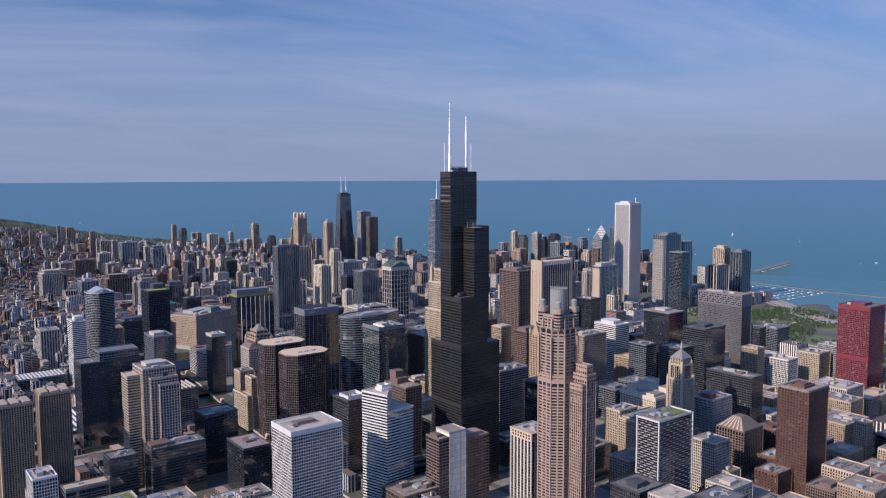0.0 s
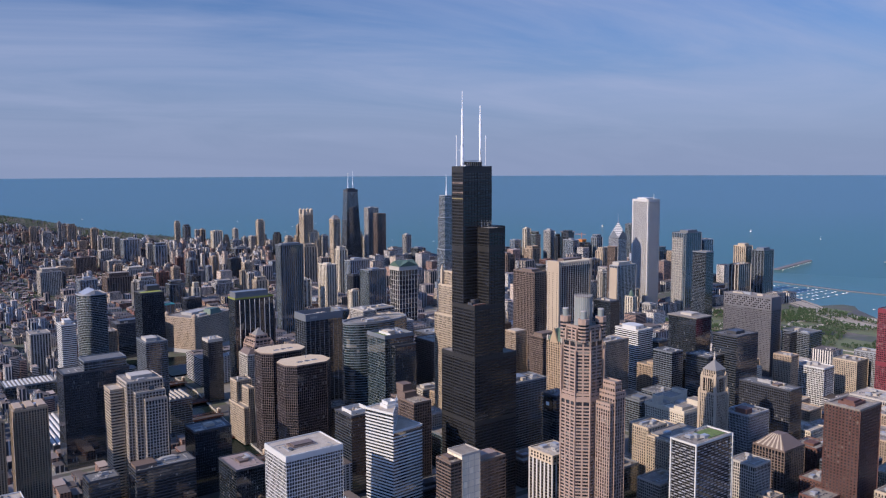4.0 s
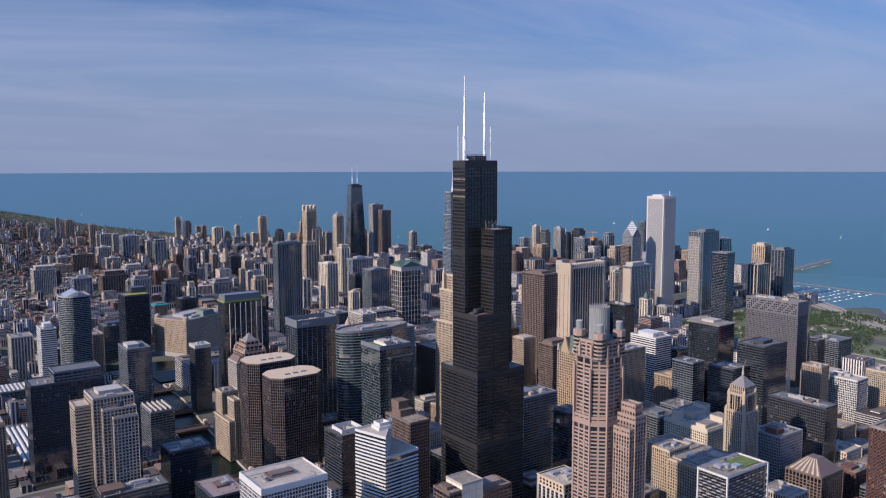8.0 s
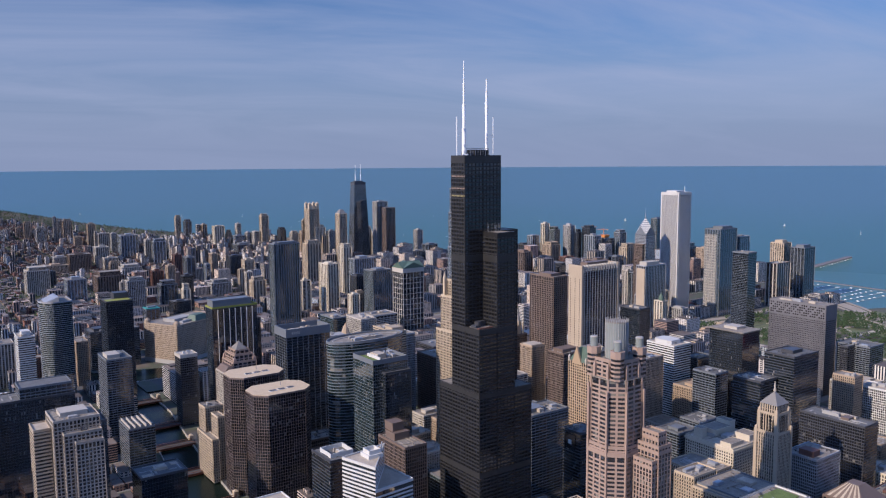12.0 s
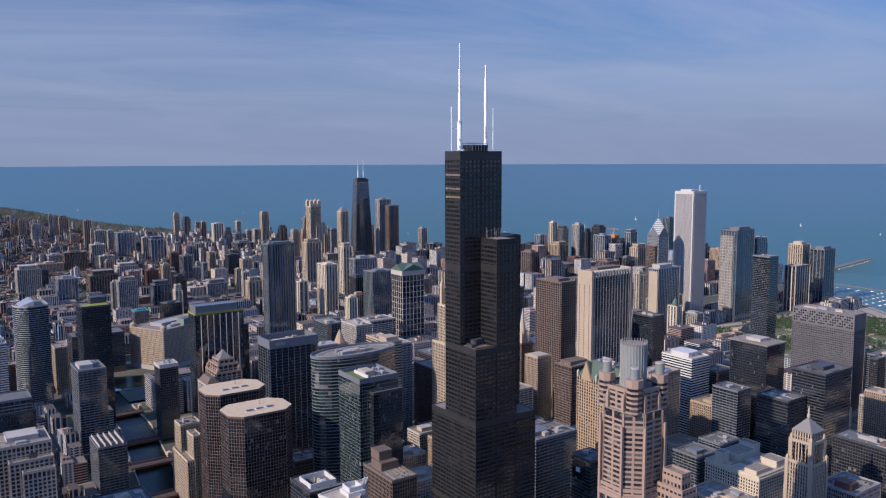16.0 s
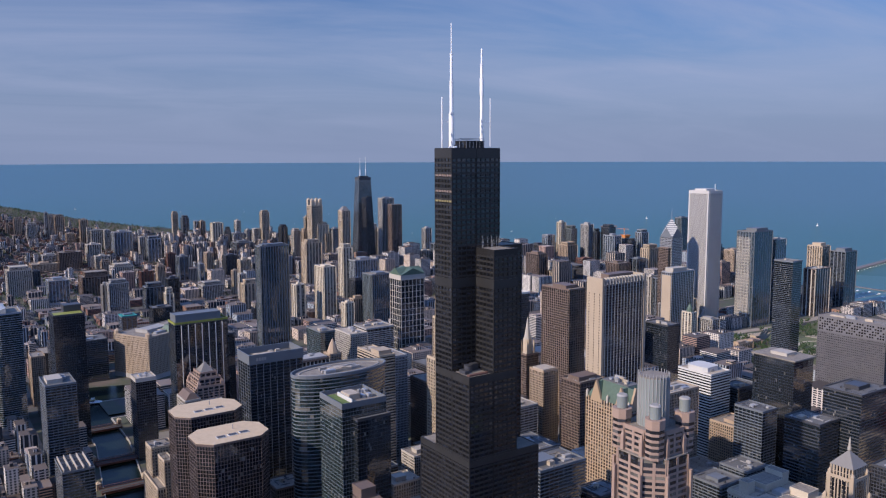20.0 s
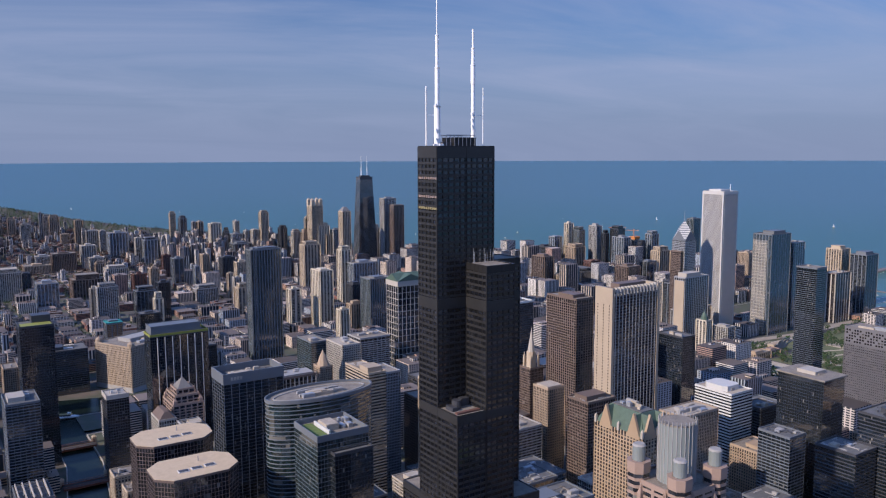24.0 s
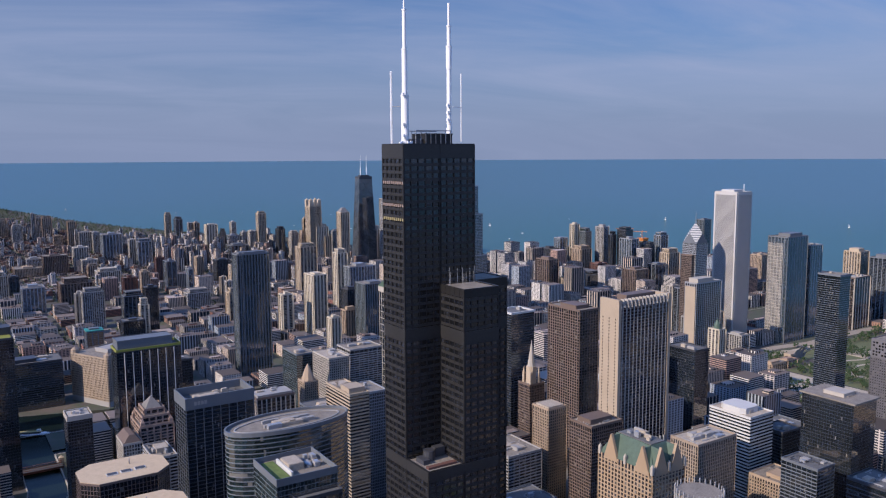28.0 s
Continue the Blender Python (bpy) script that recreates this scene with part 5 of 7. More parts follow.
# art deco tower: grey stone, pyramid roof and statue
footprints.append((270, 345, -170, -100))
t = thing("skyscraper", 290, -158, 0, "art deco limestone tower with a pyramid roof and statue", "skyscraper")
shaft(t, rect(46, 40, -4, -3), 0, 48, "deco", True)
shaft(t, rect(30, 28, 3, 2), 48, 128, "deco", True)
shaft(t, rect(26, 24, 5, 4), 128, 150, "deco", True)
shaft(t, rect(22, 20, 7, 6), 150, 160, "deco", True, roof=False)
for ux, uy, top in ((1.5, 0.5, 132), (29, 0.5, 132), (1.5, 26, 132), (4, 3, 154), (27, 3, 154), (4, 24, 154)):
    part("corner_buttress", Geo().prism(rect(4, 4, ux, uy), 40, top, rect(3, 3, ux + 0.5, uy + 0.5)).pyramid(rect(3, 3, ux + 0.5, uy + 0.5), top, top + 3), SANDSTONE, t)
for ux in (8.5, 12, 15.5, 19, 22.5):
    part("window_slot", Geo().quadbox(ux, ux + 1.6, 3.55, 3.7, 130, 148), NIGHT, t)
for uy in (7.5, 11, 14.5, 18, 21.5):
    part("window_slot", Geo().quadbox(4.55, 4.7, uy, uy + 1.6, 130, 148), NIGHT, t)
part("pyramid_roof", Geo().prism(rect(24, 22, 6, 5), 160, 171, rect(4, 4, 16, 14)).pyramid(rect(4, 4, 16, 14), 171, 173.5), ZINC, t, "grey metal pyramid roof")
part("statue", Geo().cyl(18, 16, 1.6, 173, 176, 8).cyl(18, 16, 1.1, 176, 182, 8, 0.8).cyl(18, 16, 0.7, 182, 185, 8, 0.3), LIGHT, t, "pale statue on the roof")
t = tower(345, -175, 50, 40, 92, "steel_ribs", "grey ribbed annex with an orange roof box", True, None, 3)
part("roof_box", Geo().quadbox(6, 20, 8, 26, 92, 99), RUST, t, "orange brick roof box")
t = tower(330, -238, 50, 46, 62, "brown_grid2", "stone building with a striped hipped roof", True, None, 0)
part("hipped_roof", Geo().prism(rect(50, 46), 62, 78, rect(16, 14, 17, 16)), BROWN, t, "brown striped hipped roof")
for k in range(6):
    part("roof_rib", Geo().prism([(0, 3 + 7.4 * k), (0, 6 + 7.4 * k), (0.1, 6 + 7.4 * k), (0.1, 3 + 7.4 * k)][::-1], 62.4, 78.2, [(17, 16 + 2.2 * k), (17, 17 + 2.2 * k), (17.1, 17 + 2.2 * k), (17.1, 16 + 2.2 * k)][::-1]), PALE, t)
t = tower(365, -52, 72, 74, 64, "cream_punched", "old buff stone office block round a light court", True, None, 3)
for ux, uy, ww, dd, hh in ((4, 52, 12, 12, 13), (24, 44, 34, 24, 9), (44, 6, 20, 22, 8), (4, 6, 26, 16, 5), (58, 46, 12, 22, 14)):
    part("roof_house", Geo().quadbox(ux, ux + ww, uy, uy + dd, 64, 64 + hh).ring(rect(ww, dd, ux, uy), 0.3, 63.2 + hh, 64.6 + hh, 0.3), CREAMY, t)
    part("house_roof", Geo().quadbox(ux + 0.6, ux + ww - 0.6, uy + 0.6, uy + dd - 0.6, 64.05 + hh, 64.3 + hh), GRAVEL, t)
part("cornice", Geo().ring(rect(72, 74), 1.3, 60.5, 63, 0.2), CREAMY, t)
part("cornice", Geo().ring(rect(72, 74), 0.8, 18, 19.5, 0.2), CREAMY, t)
tower(300, -60, 50, 60, 48, "buff_punched", "", True, None, 5)

# federal slabs and their neighbours
tower(450, -175, 32, 84, 110, "dark_grid", "long dark bronze office slab with gridded windows", True, (0.3, 0.3, 0.4, 0.12, 3), 3, roof=BROWN)
t = tower(513, -43, 62, 46, 161, "dark_bands", "black steel office tower with a flat roof house", True, (0.3, 0.3, 0.4, 0.4, 5), 0, roof=DARK)
tower(470, -20, 40, 44, 128, "dark_bands", "", True, None, 2)
t = tower(565, 74, 44, 60, 168, "dark_glass", "dark glass office tower with a pale overhanging roof", True, (0.25, 0.3, 0.5, 0.4, 6), 2, roof=LIGHT)
part("roof_slab", Geo().quadbox(-2.5, 46.5, -2.5, 62.5, 168.4, 170), GRAVEL, t, "pale overhanging roof slab")
t = tower(517, 165, 42, 56, 137, "white_bands", "white banded office tower with a rounded plant room", True, None, 3)
part("plant_room", Geo().prism([(8, 12), (30, 12), (34, 18), (34, 40), (30, 46), (8, 46), (4, 40), (4, 18)], 137, 144), WHITE, t, "white rounded plant room")
tower(410, 150, 62, 36, 132, "sand_ribs", "rose-beige stone office tower with vertical ribs", True, None, 10)
tower(480, 60, 30, 40, 120, "slate_bands", "stepped blue-grey office tower with banded windows", True, None, 3)
tower(577, 164, 36, 30, 108, "dark_glass", "", True, None, 2)
tower(450, 240, 30, 40, 70, "grey_grid", "", True, None, 4)
tower(610, 190, 70, 50, 90, "slate_bands", "", True, None, 4)
t = tower(883, 119, 38, 112, 168, "slate_grid", "wide grey office slab with a patterned pale top", True, None, 4)
cap_band(t, 38, 112, 168, 26, MAUVE)
for j in range(26):
    for k in range(5):
        if (j * 7 + k * 3) % 4 != 1:
            part("top_window", Geo().quadbox(-0.75, -0.6, 2 + 4.2 * j, 4.6 + 4.2 * j, 145 + 4.4 * k, 147.6 + 4.4 * k), NIGHT, t)
tower(930, 60, 50, 60, 96, "slate_bands", "", False, None, 3)
tower(905, 87, 38, 14, 96, "dark_grid", "thin dark slab block with a blank end wall", False, None, 1)
t = tower(843, -175, 62, 60, 183, "red", "red steel office tower with close window grid", True, (0.25, 0.3, 0.5, 0.4, 5), 2, roof=RED)
for z in (84, 180):
    part("louvre_band", Geo().ring(rect(62, 60), 0.75, z - 4, z + 3, 0.4), RED, t)
t = tower(303, -346, 52, 42, 150, "rust_punched", "red-brown stone office tower with square windows", True, None, 0)
part("plant_room", Geo().ring(rect(26, 20, 12, 12), 0.5, 150, 154, 0.6).quadbox(16, 34, 15, 28, 150, 155.5), RUST, t)
part("roof_edge", Geo().ring(rect(52, 42), 0.9, 149.5, 152, 3.0), GRAVEL, t)
t = tower(262, -330, 36, 32, 42, "rust_punched", "low rose stone building with flat terraces", False, None, 2, name="low_building")
tower(214, -290, 26, 20, 44, "tan_punched", "", False, None, 3, name="low_building")
tower(330, -300, 40, 40, 36, "rust_punched", "", False, None, 3, name="low_building")
tower(400, -300, 70, 50, 40, "slate_bands", "", False, None, 3, name="low_building")
tower(400, -410, 60, 50, 30, "rust_punched", "low building with a red pitched roof", False, None, 2, name="low_building")
tower(589, -266, 44, 48, 66, "tan_punched", "", True, None, 4)
tower(640, -235, 60, 66, 72, "pale_punched", "cream stone block with white roofs", True, None, 6)
tower(499, -334, 20, 18, 66, "tan_punched", "narrow orange brick tower", True, None, 2)
tower(510, -300, 70, 60, 52, "tan_punched", "", True, None, 4)
tower(560, -360, 60, 40, 34, "dark_bands", "", False, None, 3, name="low_building")
tower(480, -400, 50, 40, 40, "buff_punched", "", False, None, 5, name="low_building")
tower(748, -69, 36, 60, 76, "white_grid", "white gridded office block", True, None, 4)
tower(704, -30, 26, 34, 98, "tan_punched", "", True, None, 3)
tower(830, -87, 44, 44, 80, "buff_punched", "", False, None, 4)
tower(887, -100, 30, 46, 90, "steel_ribs", "", False, None, 3)
tower(800, 0, 60, 60, 60, "pale_punched", "block with a white sloping roof", False, (0.1, 0.2, 0.8, 0.6, 4), 3, roof=PALE)
tower(700, 60, 50, 50, 70, "tan_punched", "", False, None, 4)

# pair of tall towers in the middle of the grid
tower(475, 402, 34, 64, 226, "brown_grid2", "brown granite office tower with a fine square grid", True, (0.15, 0.2, 0.7, 0.5, 5), 1, roof=BROWN)
# sloping bank tower: white ribs, splayed foot
footprints.append((430, 525, 285, 325))
t = thing("skyscraper", 436, 292, 0, "tall bank tower with white granite ribs and splayed foot", "skyscraper")
shaft(t, rect(88, 30), 0, 256, "white_ribs", True, roof=False)
part("roof", Geo().quadbox(0.5, 87.5, 0.5, 29.5, 255, 256.2), GRAVEL, t)
for side in (0, 86):
    part("end_wall", Geo().quadbox(side - 1.2, side + 3.2, -0.8, 30.8, 0, 262), SANDSTONE, t, "cream granite end wall")
for k in range(14):
    part("roof_fin", Geo().prism([(2 + 6.2 * k, -1.4), (3.6 + 6.2 * k, -1.4), (3.6 + 6.2 * k, 6), (2 + 6.2 * k, 6)], 252, 262, [(2 + 6.2 * k, 1), (3.6 + 6.2 * k, 1), (3.6 + 6.2 * k, 6), (2 + 6.2 * k, 6)]), LIGHT, t)
for k in range(14):
    part("splayed_foot", Geo().prism([(1.4 + 6.2 * k, -9), (2.9 + 6.2 * k, -9), (2.9 + 6.2 * k, 0), (1.4 + 6.2 * k, 0)], 0, 80, [(1.4 + 6.2 * k, -1), (2.9 + 6.2 * k, -1), (2.9 + 6.2 * k, 0), (1.4 + 6.2 * k, 0)]), WHITE, t)
part("plant_room", Geo().quadbox(20, 70, 8, 24, 256, 265), BROWN, t)
me = Geo().quadbox(-1.35, -1.15, 0, 1.3, 0, 1.9).mesh("end_window", NIGHT)
for k in range(56):
    for y in (4, 14.5, 25):
        part("end_window", me, NIGHT, t).location = (0, y, 20 + 3.95 * k)

# gabled tower with green copper roof
footprints.append((250, 320, 78, 167))
t = thing("office_tower", 266, 82, 0, "rose granite office tower with gabled green copper roof", "skyscraper")
shaft(t, rect(42, 66), 0, 159, "gothic", True, roof=False)
part("copper_roof", Geo().prism(rect(42, 66), 158, 178, rect(20, 42, 11, 12)), COPPER, t, "steep green copper roof")
part("roof_well", Geo().quadbox(12, 30, 13, 53, 177.6, 179), TAR, t)
roof_units(t, 13, 14, 16, 38, 179, 7, GREY, 4)
for cy in (12, 50):
    part("gable", Geo().prism([(-0.6, cy - 9), (2.2, cy - 9), (2.2, cy + 9), (-0.6, cy + 9)], 155, 180, [(-0.6, cy - 0.4), (2.2, cy - 0.4), (2.2, cy + 0.4), (-0.6, cy + 0.4)]), HONEY, t)
    part("gable_roof", Geo().prism([(2.2, cy - 8), (16, cy - 8), (16, cy + 8), (2.2, cy + 8)], 159, 178, [(2.2, cy - 0.3), (16, cy - 0.3), (16, cy + 0.3), (2.2, cy + 0.3)]), COPPER, t)
for cx in (11, 31):
    part("gable", Geo().prism([(cx - 9, -0.6), (cx + 9, -0.6), (cx + 9, 2.2), (cx - 9, 2.2)], 155, 180, [(cx - 0.4, -0.6), (cx + 0.4, -0.6), (cx + 0.4, 2.2), (cx - 0.4, 2.2)]), HONEY, t)
    part("gable_roof", Geo().prism([(cx - 8, 2.2), (cx + 8, 2.2), (cx + 8, 16), (cx - 8, 16)], 159, 178, [(cx - 0.3, 2.2), (cx + 0.3, 2.2), (cx + 0.3, 16), (cx - 0.3, 16)]), COPPER, t)
for ux, uy in ((-1, -1), (40, -1), (-1, 31), (-1, 63), (20, -1)):
    part("finial", Geo().prism(rect(2.6, 2.6, ux, uy), 157, 164).pyramid(rect(2.6, 2.6, ux, uy), 164, 167), LIGHT, t)
tower(365, 261, 48, 36, 128, "brown_grid", "dark brown office block with a plain top storey", True, (0.1, 0.2, 0.7, 0.6, 6), 3, roof=BROWN)
t = tower(377, 350, 30, 30, 122, "tan_punched", "curved brown brick office block with a white roof", True, None, 0)
part("white_roof", Geo().quadbox(4, 28, 4, 28, 122, 124), PALE, t)
tower(340, 210, 60, 40, 42, "white_grid", "low white office block with roof plant", True, None, 9)
tower(310, 170, 60, 36, 34, "buff_punched", "", False, None, 4)
tower(250, 240, 60, 60, 60, "slate_bands", "", True, None, 5)
tower(200, 180, 44, 40, 90, "slate_bands", "", True, None, 4)
tower(300, 330, 50, 60, 84, "grey_bands", "", True, None, 4)
t = tower(479, 555, 44, 40, 196, "dark_bands", "dark steel civic tower with a white roof edge", True, None, 2)
part("roof_edge", Geo().ring(rect(44, 40), 0.7, 195, 198, 1.5), WHITE, t)
# gothic church tower spire
footprints.append((445, 475, 470, 500))
t = thing("church_tower", 446, 470, 0, "stone office tower with a gothic church spire", "church")
shaft(t, rect(26, 26), 0, 112, "brown_grid", False)
part("belfry", Geo().prism(chamfer(14, 14, 4, 6, 6), 112, 136), BUFF, t)
part("spire", Geo().pyramid(chamfer(11, 11, 3, 7.5, 7.5), 136, 174), LIGHT, t, "pale slender spire")
for ux, uy in ((4, 4), (19, 4), (4, 19), (19, 19)):
    part("pinnacle", Geo().prism(rect(3, 3, ux, uy), 112, 126).pyramid(rect(3, 3, ux, uy), 126, 136), BUFF, t)

tower(251, 712, 34, 60, 126, "pale_punched", "pale gridded office block", True, None, 4)
tower(232, 793, 30, 60, 118, "teal_glass", "", True, None, 4)
t = tower(205, 700, 22, 24, 100, "tan_punched", "slender tan tower with a tapering domed top", True, None, 0)
part("tapered_top", Geo().prism(chamfer(18, 20, 5, 2, 2), 100, 116, chamfer(9, 10, 3, 6.5, 7)).pyramid(chamfer(9, 10, 3, 6.5, 7), 116, 126), TAN, t)
tower(330, 800, 60, 50, 110, "grey_bands", "", True, None, 4)
tower(180, 610, 60, 50, 84, "slate_bands", "", True, None, 5)
tower(110, 640, 44, 60, 92, "brown_grid", "", True, None, 5)
tower(320, 560, 70, 60, 90, "dark_grid", "", True, None, 5)
tower(230, 420, 50, 60, 110, "brown_ribs", "", True, None, 4)
tower(678, 376, 30, 50, 148, "dark_glass", "dark glass tower with a sloping crown", True, None, 2)
tower(720, 420, 40, 50, 128, "steel_ribs", "", True, None, 3)
tower(910, 299, 28, 36, 248, "slabs", "tall thin glass apartment tower with slab edges", True, None, 1, name="apartment_tower")

# limestone tower with stepped shoulders behind the black tower
footprints.append((100, 175, 180, 260))
t = thing("skyscraper", 112, 196, 0, "buff granite tower with stepped shoulders and spires", "skyscraper")
shaft(t, rect(56, 56), 0, 205, "buff_punched", False)
shaft(t, rect(46, 46, 5, 5), 205, 252, "buff_punched", False)
shaft(t, rect(34, 34, 11, 11), 252, 274, "buff_punched", False)
for ux, uy in ((6, 6), (44, 6), (6, 44), (44, 44), (12, 12), (38, 12)):
    part("spire", Geo().prism(rect(4, 4, ux, uy), 252, 276).pyramid(rect(4, 4, ux, uy), 276, 286), BUFF, t)

# pediment tower by the river
footprints.append((425, 500, 820, 900))
t = thing("skyscraper", 430, 837, 0, "glass tower with pale stone frames and green pediments", "skyscraper")
shaft(t, rect(54, 42), 0, 200, "frames", True, roof=False)
part("cornice", Geo().ring(rect(54, 42), 1.6, 190, 201, 1), LIGHT, t)
part("pediment_roof", Geo().prism(rect(58, 46, -2, -2), 200, 213, [(-2, 20.5), (56, 20.5), (56, 21.5), (-2, 21.5)]), COPPER, t, "green pediment roof")
part("pediment_roof", Geo().prism(rect(58, 46, -2, -2), 200, 212.6, [(26.5, -2), (27.5, -2), (27.5, 44), (26.5, 44)]), COPPER, t, "green pediment roof")

# blue stepped glass tower with a thin spire
footprints.append((780, 850, 1140, 1200))
t = thing("skyscraper", 830, 1185, 0, "blue glass tower with rounded setbacks and a thin spire", "skyscraper")
shaft(t, rect(64, 40), 0, 190, "blue_glass", False)
shaft(t, rect(50, 36, 2, 2), 190, 290, "blue_glass", False)
shaft(t, rect(36, 30, 4, 4), 290, 357, "blue_glass", False)
part("spire", Geo().cyl(20, 18, 2.4, 357, 372, 10).cyl(20, 18, 1.2, 372, 423, 8, 0.3), MAST, t, "thin pale spire")

# white marble shaft
footprints.append((1284, 1354, 768, 842))
t = thing("skyscraper", 1293, 776, 0, "plain white granite tower with close vertical ribs", "skyscraper")
t.scale = (0.93, 1.03, 0.983)
part("core", Geo().prism(chamfer(58, 58, 4), 0, 350), MAUVE, t)
me = Geo().quadbox(-0.55, 0.55, -1.2, 0.02, 0, 350).mesh("rib", WARM)
for k in range(20):
    for x, y, a in ((5 + 2.53 * k, 0, 0), (0, 53 - 2.53 * k, -math.pi / 2)):
        ob = part("rib", me, WARM, t)
        ob.location, ob.rotation_euler = (x, y, 0), (0, 0, a)
g = Geo()
for k in range(20):
    g.quadbox(58, 59.2, 4.5 + 2.53 * k, 5.6 + 2.53 * k, 0, 350).quadbox(4.5 + 2.53 * k, 5.6 + 2.53 * k, 58, 59.2, 0, 350)
part("rear_ribbing", g, WARM, t, kind="stuff")
for cx, cy in ((-0.8, -0.8), (54.8, -0.8), (-0.8, 54.8), (54.8, 54.8)):
    part("corner_pier", Geo().quadbox(cx, cx + 4, cy, cy + 4, 0, 351), WARM, t)
part("crown", Geo().ring(chamfer(58, 58, 4), 1.4, 344, 352, 1), WARM, t)
part("plant_room", Geo().quadbox(10, 46, 14, 48, 350, 356), WHITE, t)
part("roof_mast", Geo().cyl(44, 12, 0.6, 350, 368, 8), MAST, t)

# tower with the diamond top
footprints.append((1170, 1230, 790, 842))
t = thing("skyscraper", 1186, 797, 1.5, "grey granite tower with a chevron diamond top and spire", "skyscraper")
shaft(t, rect(38, 38), 0, 231, "steel_ribs", False, roof=False)
shaft(t, rect(9, 30, -9, 4), 0, 205, "brown_grid", False)
for fx in (0, 1):                      # helm roof: four kites, a gable over each side
    for fy in (0, 1):
        def corner(u, v, z):
            return (38 - u if fx else u, 38 - v if fy else v, z)

        kite = Geo()
        kite.v = [corner(*p) for p in ((0, 0, 231), (19, 0, 254.5), (19, 19, 278), (0, 19, 254.5), (19, 0, 231), (19, 19, 231), (0, 19, 231))]
        kite.f = [(0, 1, 2, 3), (0, 4, 1), (0, 3, 6), (1, 4, 5, 2), (3, 2, 5, 6)]
        part("roof_kite", kite, SLATE, t, "slate-grey roof facet")
        for k in range(8):
            g = Geo()
            for lift in (-0.2, 0.5):
                for c in (4 + 4 * k, 5.9 + 4 * k):
                    lo, hi = max(0.0, c - 19), min(19.0, c)
                    g.v += [corner(lo, c - lo, 231 + c * 47 / 38 + lift), corner(hi, c - hi, 231 + c * 47 / 38 + lift)]
            g.f = [(0, 1, 3, 2), (4, 5, 7, 6), (0, 1, 5, 4), (2, 3, 7, 6), (0, 2, 6, 4), (1, 3, 7, 5)]
            part("chevron_band", g, WHITE, t)
part("spire", Geo().cyl(19, 19, 0.7, 276, 303, 8, 0.2), STEEL, t)
# grey ribs put the south side's shade into colour; sandstone keeps the west sunlit
t = tower(1070, 698, 78, 29, 167, "steel_ribs", "pale limestone slab tower with blank end walls", False, (0.1, 0.1, 0.6, 0.8, 9), 2, roof=LIGHT)
part("blank_wall", Geo().quadbox(-1.2, -0.7, 1.5, 27.5, 20, 160), SANDSTONE, t)
t = tower(1378, 700, 76, 50, 243, "navy_glass", "tall navy glass tower with pale ribs on one side", False, (0.3, 0.2, 0.6, 0.6, 7), 2)
me = Geo().quadbox(-0.7, 0, -0.5, 0.5, 0, 229).mesh("rib", LIGHT)
for k in range(14):
    part("rib", me, LIGHT, t).location.y = 12 + 2.85 * k
me = Geo().quadbox(-0.5, 0, 11.5, 49.5, 0, 1.3).mesh("spandrel", LIGHT)
for k in range(29):
    part("spandrel", me, LIGHT, t).location.z = 2 + 7.8 * k
tower(1487, 712, 46, 36, 216, "blue_glass", "blue glass apartment tower with slab edges", False, None, 2, name="apartment_tower")
tower(1640, 690, 70, 34, 128, "white_ribs", "dark apartment slab with white vertical ribs", False, None, 3)
tower(1804, 772, 42, 44, 172, "buff_punched", "pale tan apartment slab tower", False, (0.2, 0.2, 0.6, 0.6, 8), 2, name="apartment_tower")
tower(1800, 700, 60, 44, 163, "slate_bands", "dark blue clover-plan apartment tower", False, (0.2, 0.2, 0.6, 0.6, 8), 2, name="apartment_tower")
tower(1234, 852, 46, 46, 116, "slate_bands", "", False, None, 2)
t = tower(1000, 585, 20, 24, 100, "cream_punched", "cream terracotta tower with a small green dome", False, None, 0)
part("dome", Geo().cyl(10, 12, 7, 100, 108, 12, 6).cyl(10, 12, 6, 108, 116, 12, 2).cyl(10, 12, 1, 116, 122, 8, 0.3), COPPER, t, "green copper lantern")

# tapering black tower with cross braces
footprints.append((1040, 1140, 2160, 2240))
HX, HY = 1088, 2205
t = thing("skyscraper", HX, HY, 0, "black tapering tower with cross braces and twin antennas", "skyscraper")
lo, hi = rect(84, 52, -42, -26), rect(50, 32, -25, -16)
part("core", Geo().prism(lo, 0, 352, hi), GLASS, t)
g = Geo()
for k in range(90):
    f0 = (k * 3.9) / 352
    w, d = 84 - 34 * f0, 52 - 20 * f0
    g.ring(rect(w, d, -w / 2, -d / 2), 0.3, k * 3.9, k * 3.9 + 1.1)
# blue-grey bands lighten the black tower, haze put into their colour
part("floor_banding", g, SLATE, t, kind="stuff")
for k in range(5):
    z0, z1 = 352 * k / 5, 352 * (k + 1) / 5
    a0, a1 = 1 - 0.40 * k / 5, 1 - 0.40 * (k + 1) / 5
    for sx in (-1, 1):
        part("brace", Geo().prism([(sx * 42 * a0 - 1, -26.6 * a0), (sx * 42 * a0 + 1, -26.6 * a0), (sx * 42 * a0 + 1, -25.6 * a0), (sx * 42 * a0 - 1, -25.6 * a0)], z0, z1,
             [(-sx * 42 * a1 - 1, -26.8 * a1), (-sx * 42 * a1 + 1, -26.8 * a1), (-sx * 42 * a1 + 1, -25.8 * a1), (-sx * 42 * a1 - 1, -25.8 * a1)]), BLACK, t)
part("crown", Geo().ring(hi, 0.5, 344, 354, 1), DARK, t)
part("plant_room", Geo().quadbox(-18, 18, -9, 9, 352, 359), DARK, t)
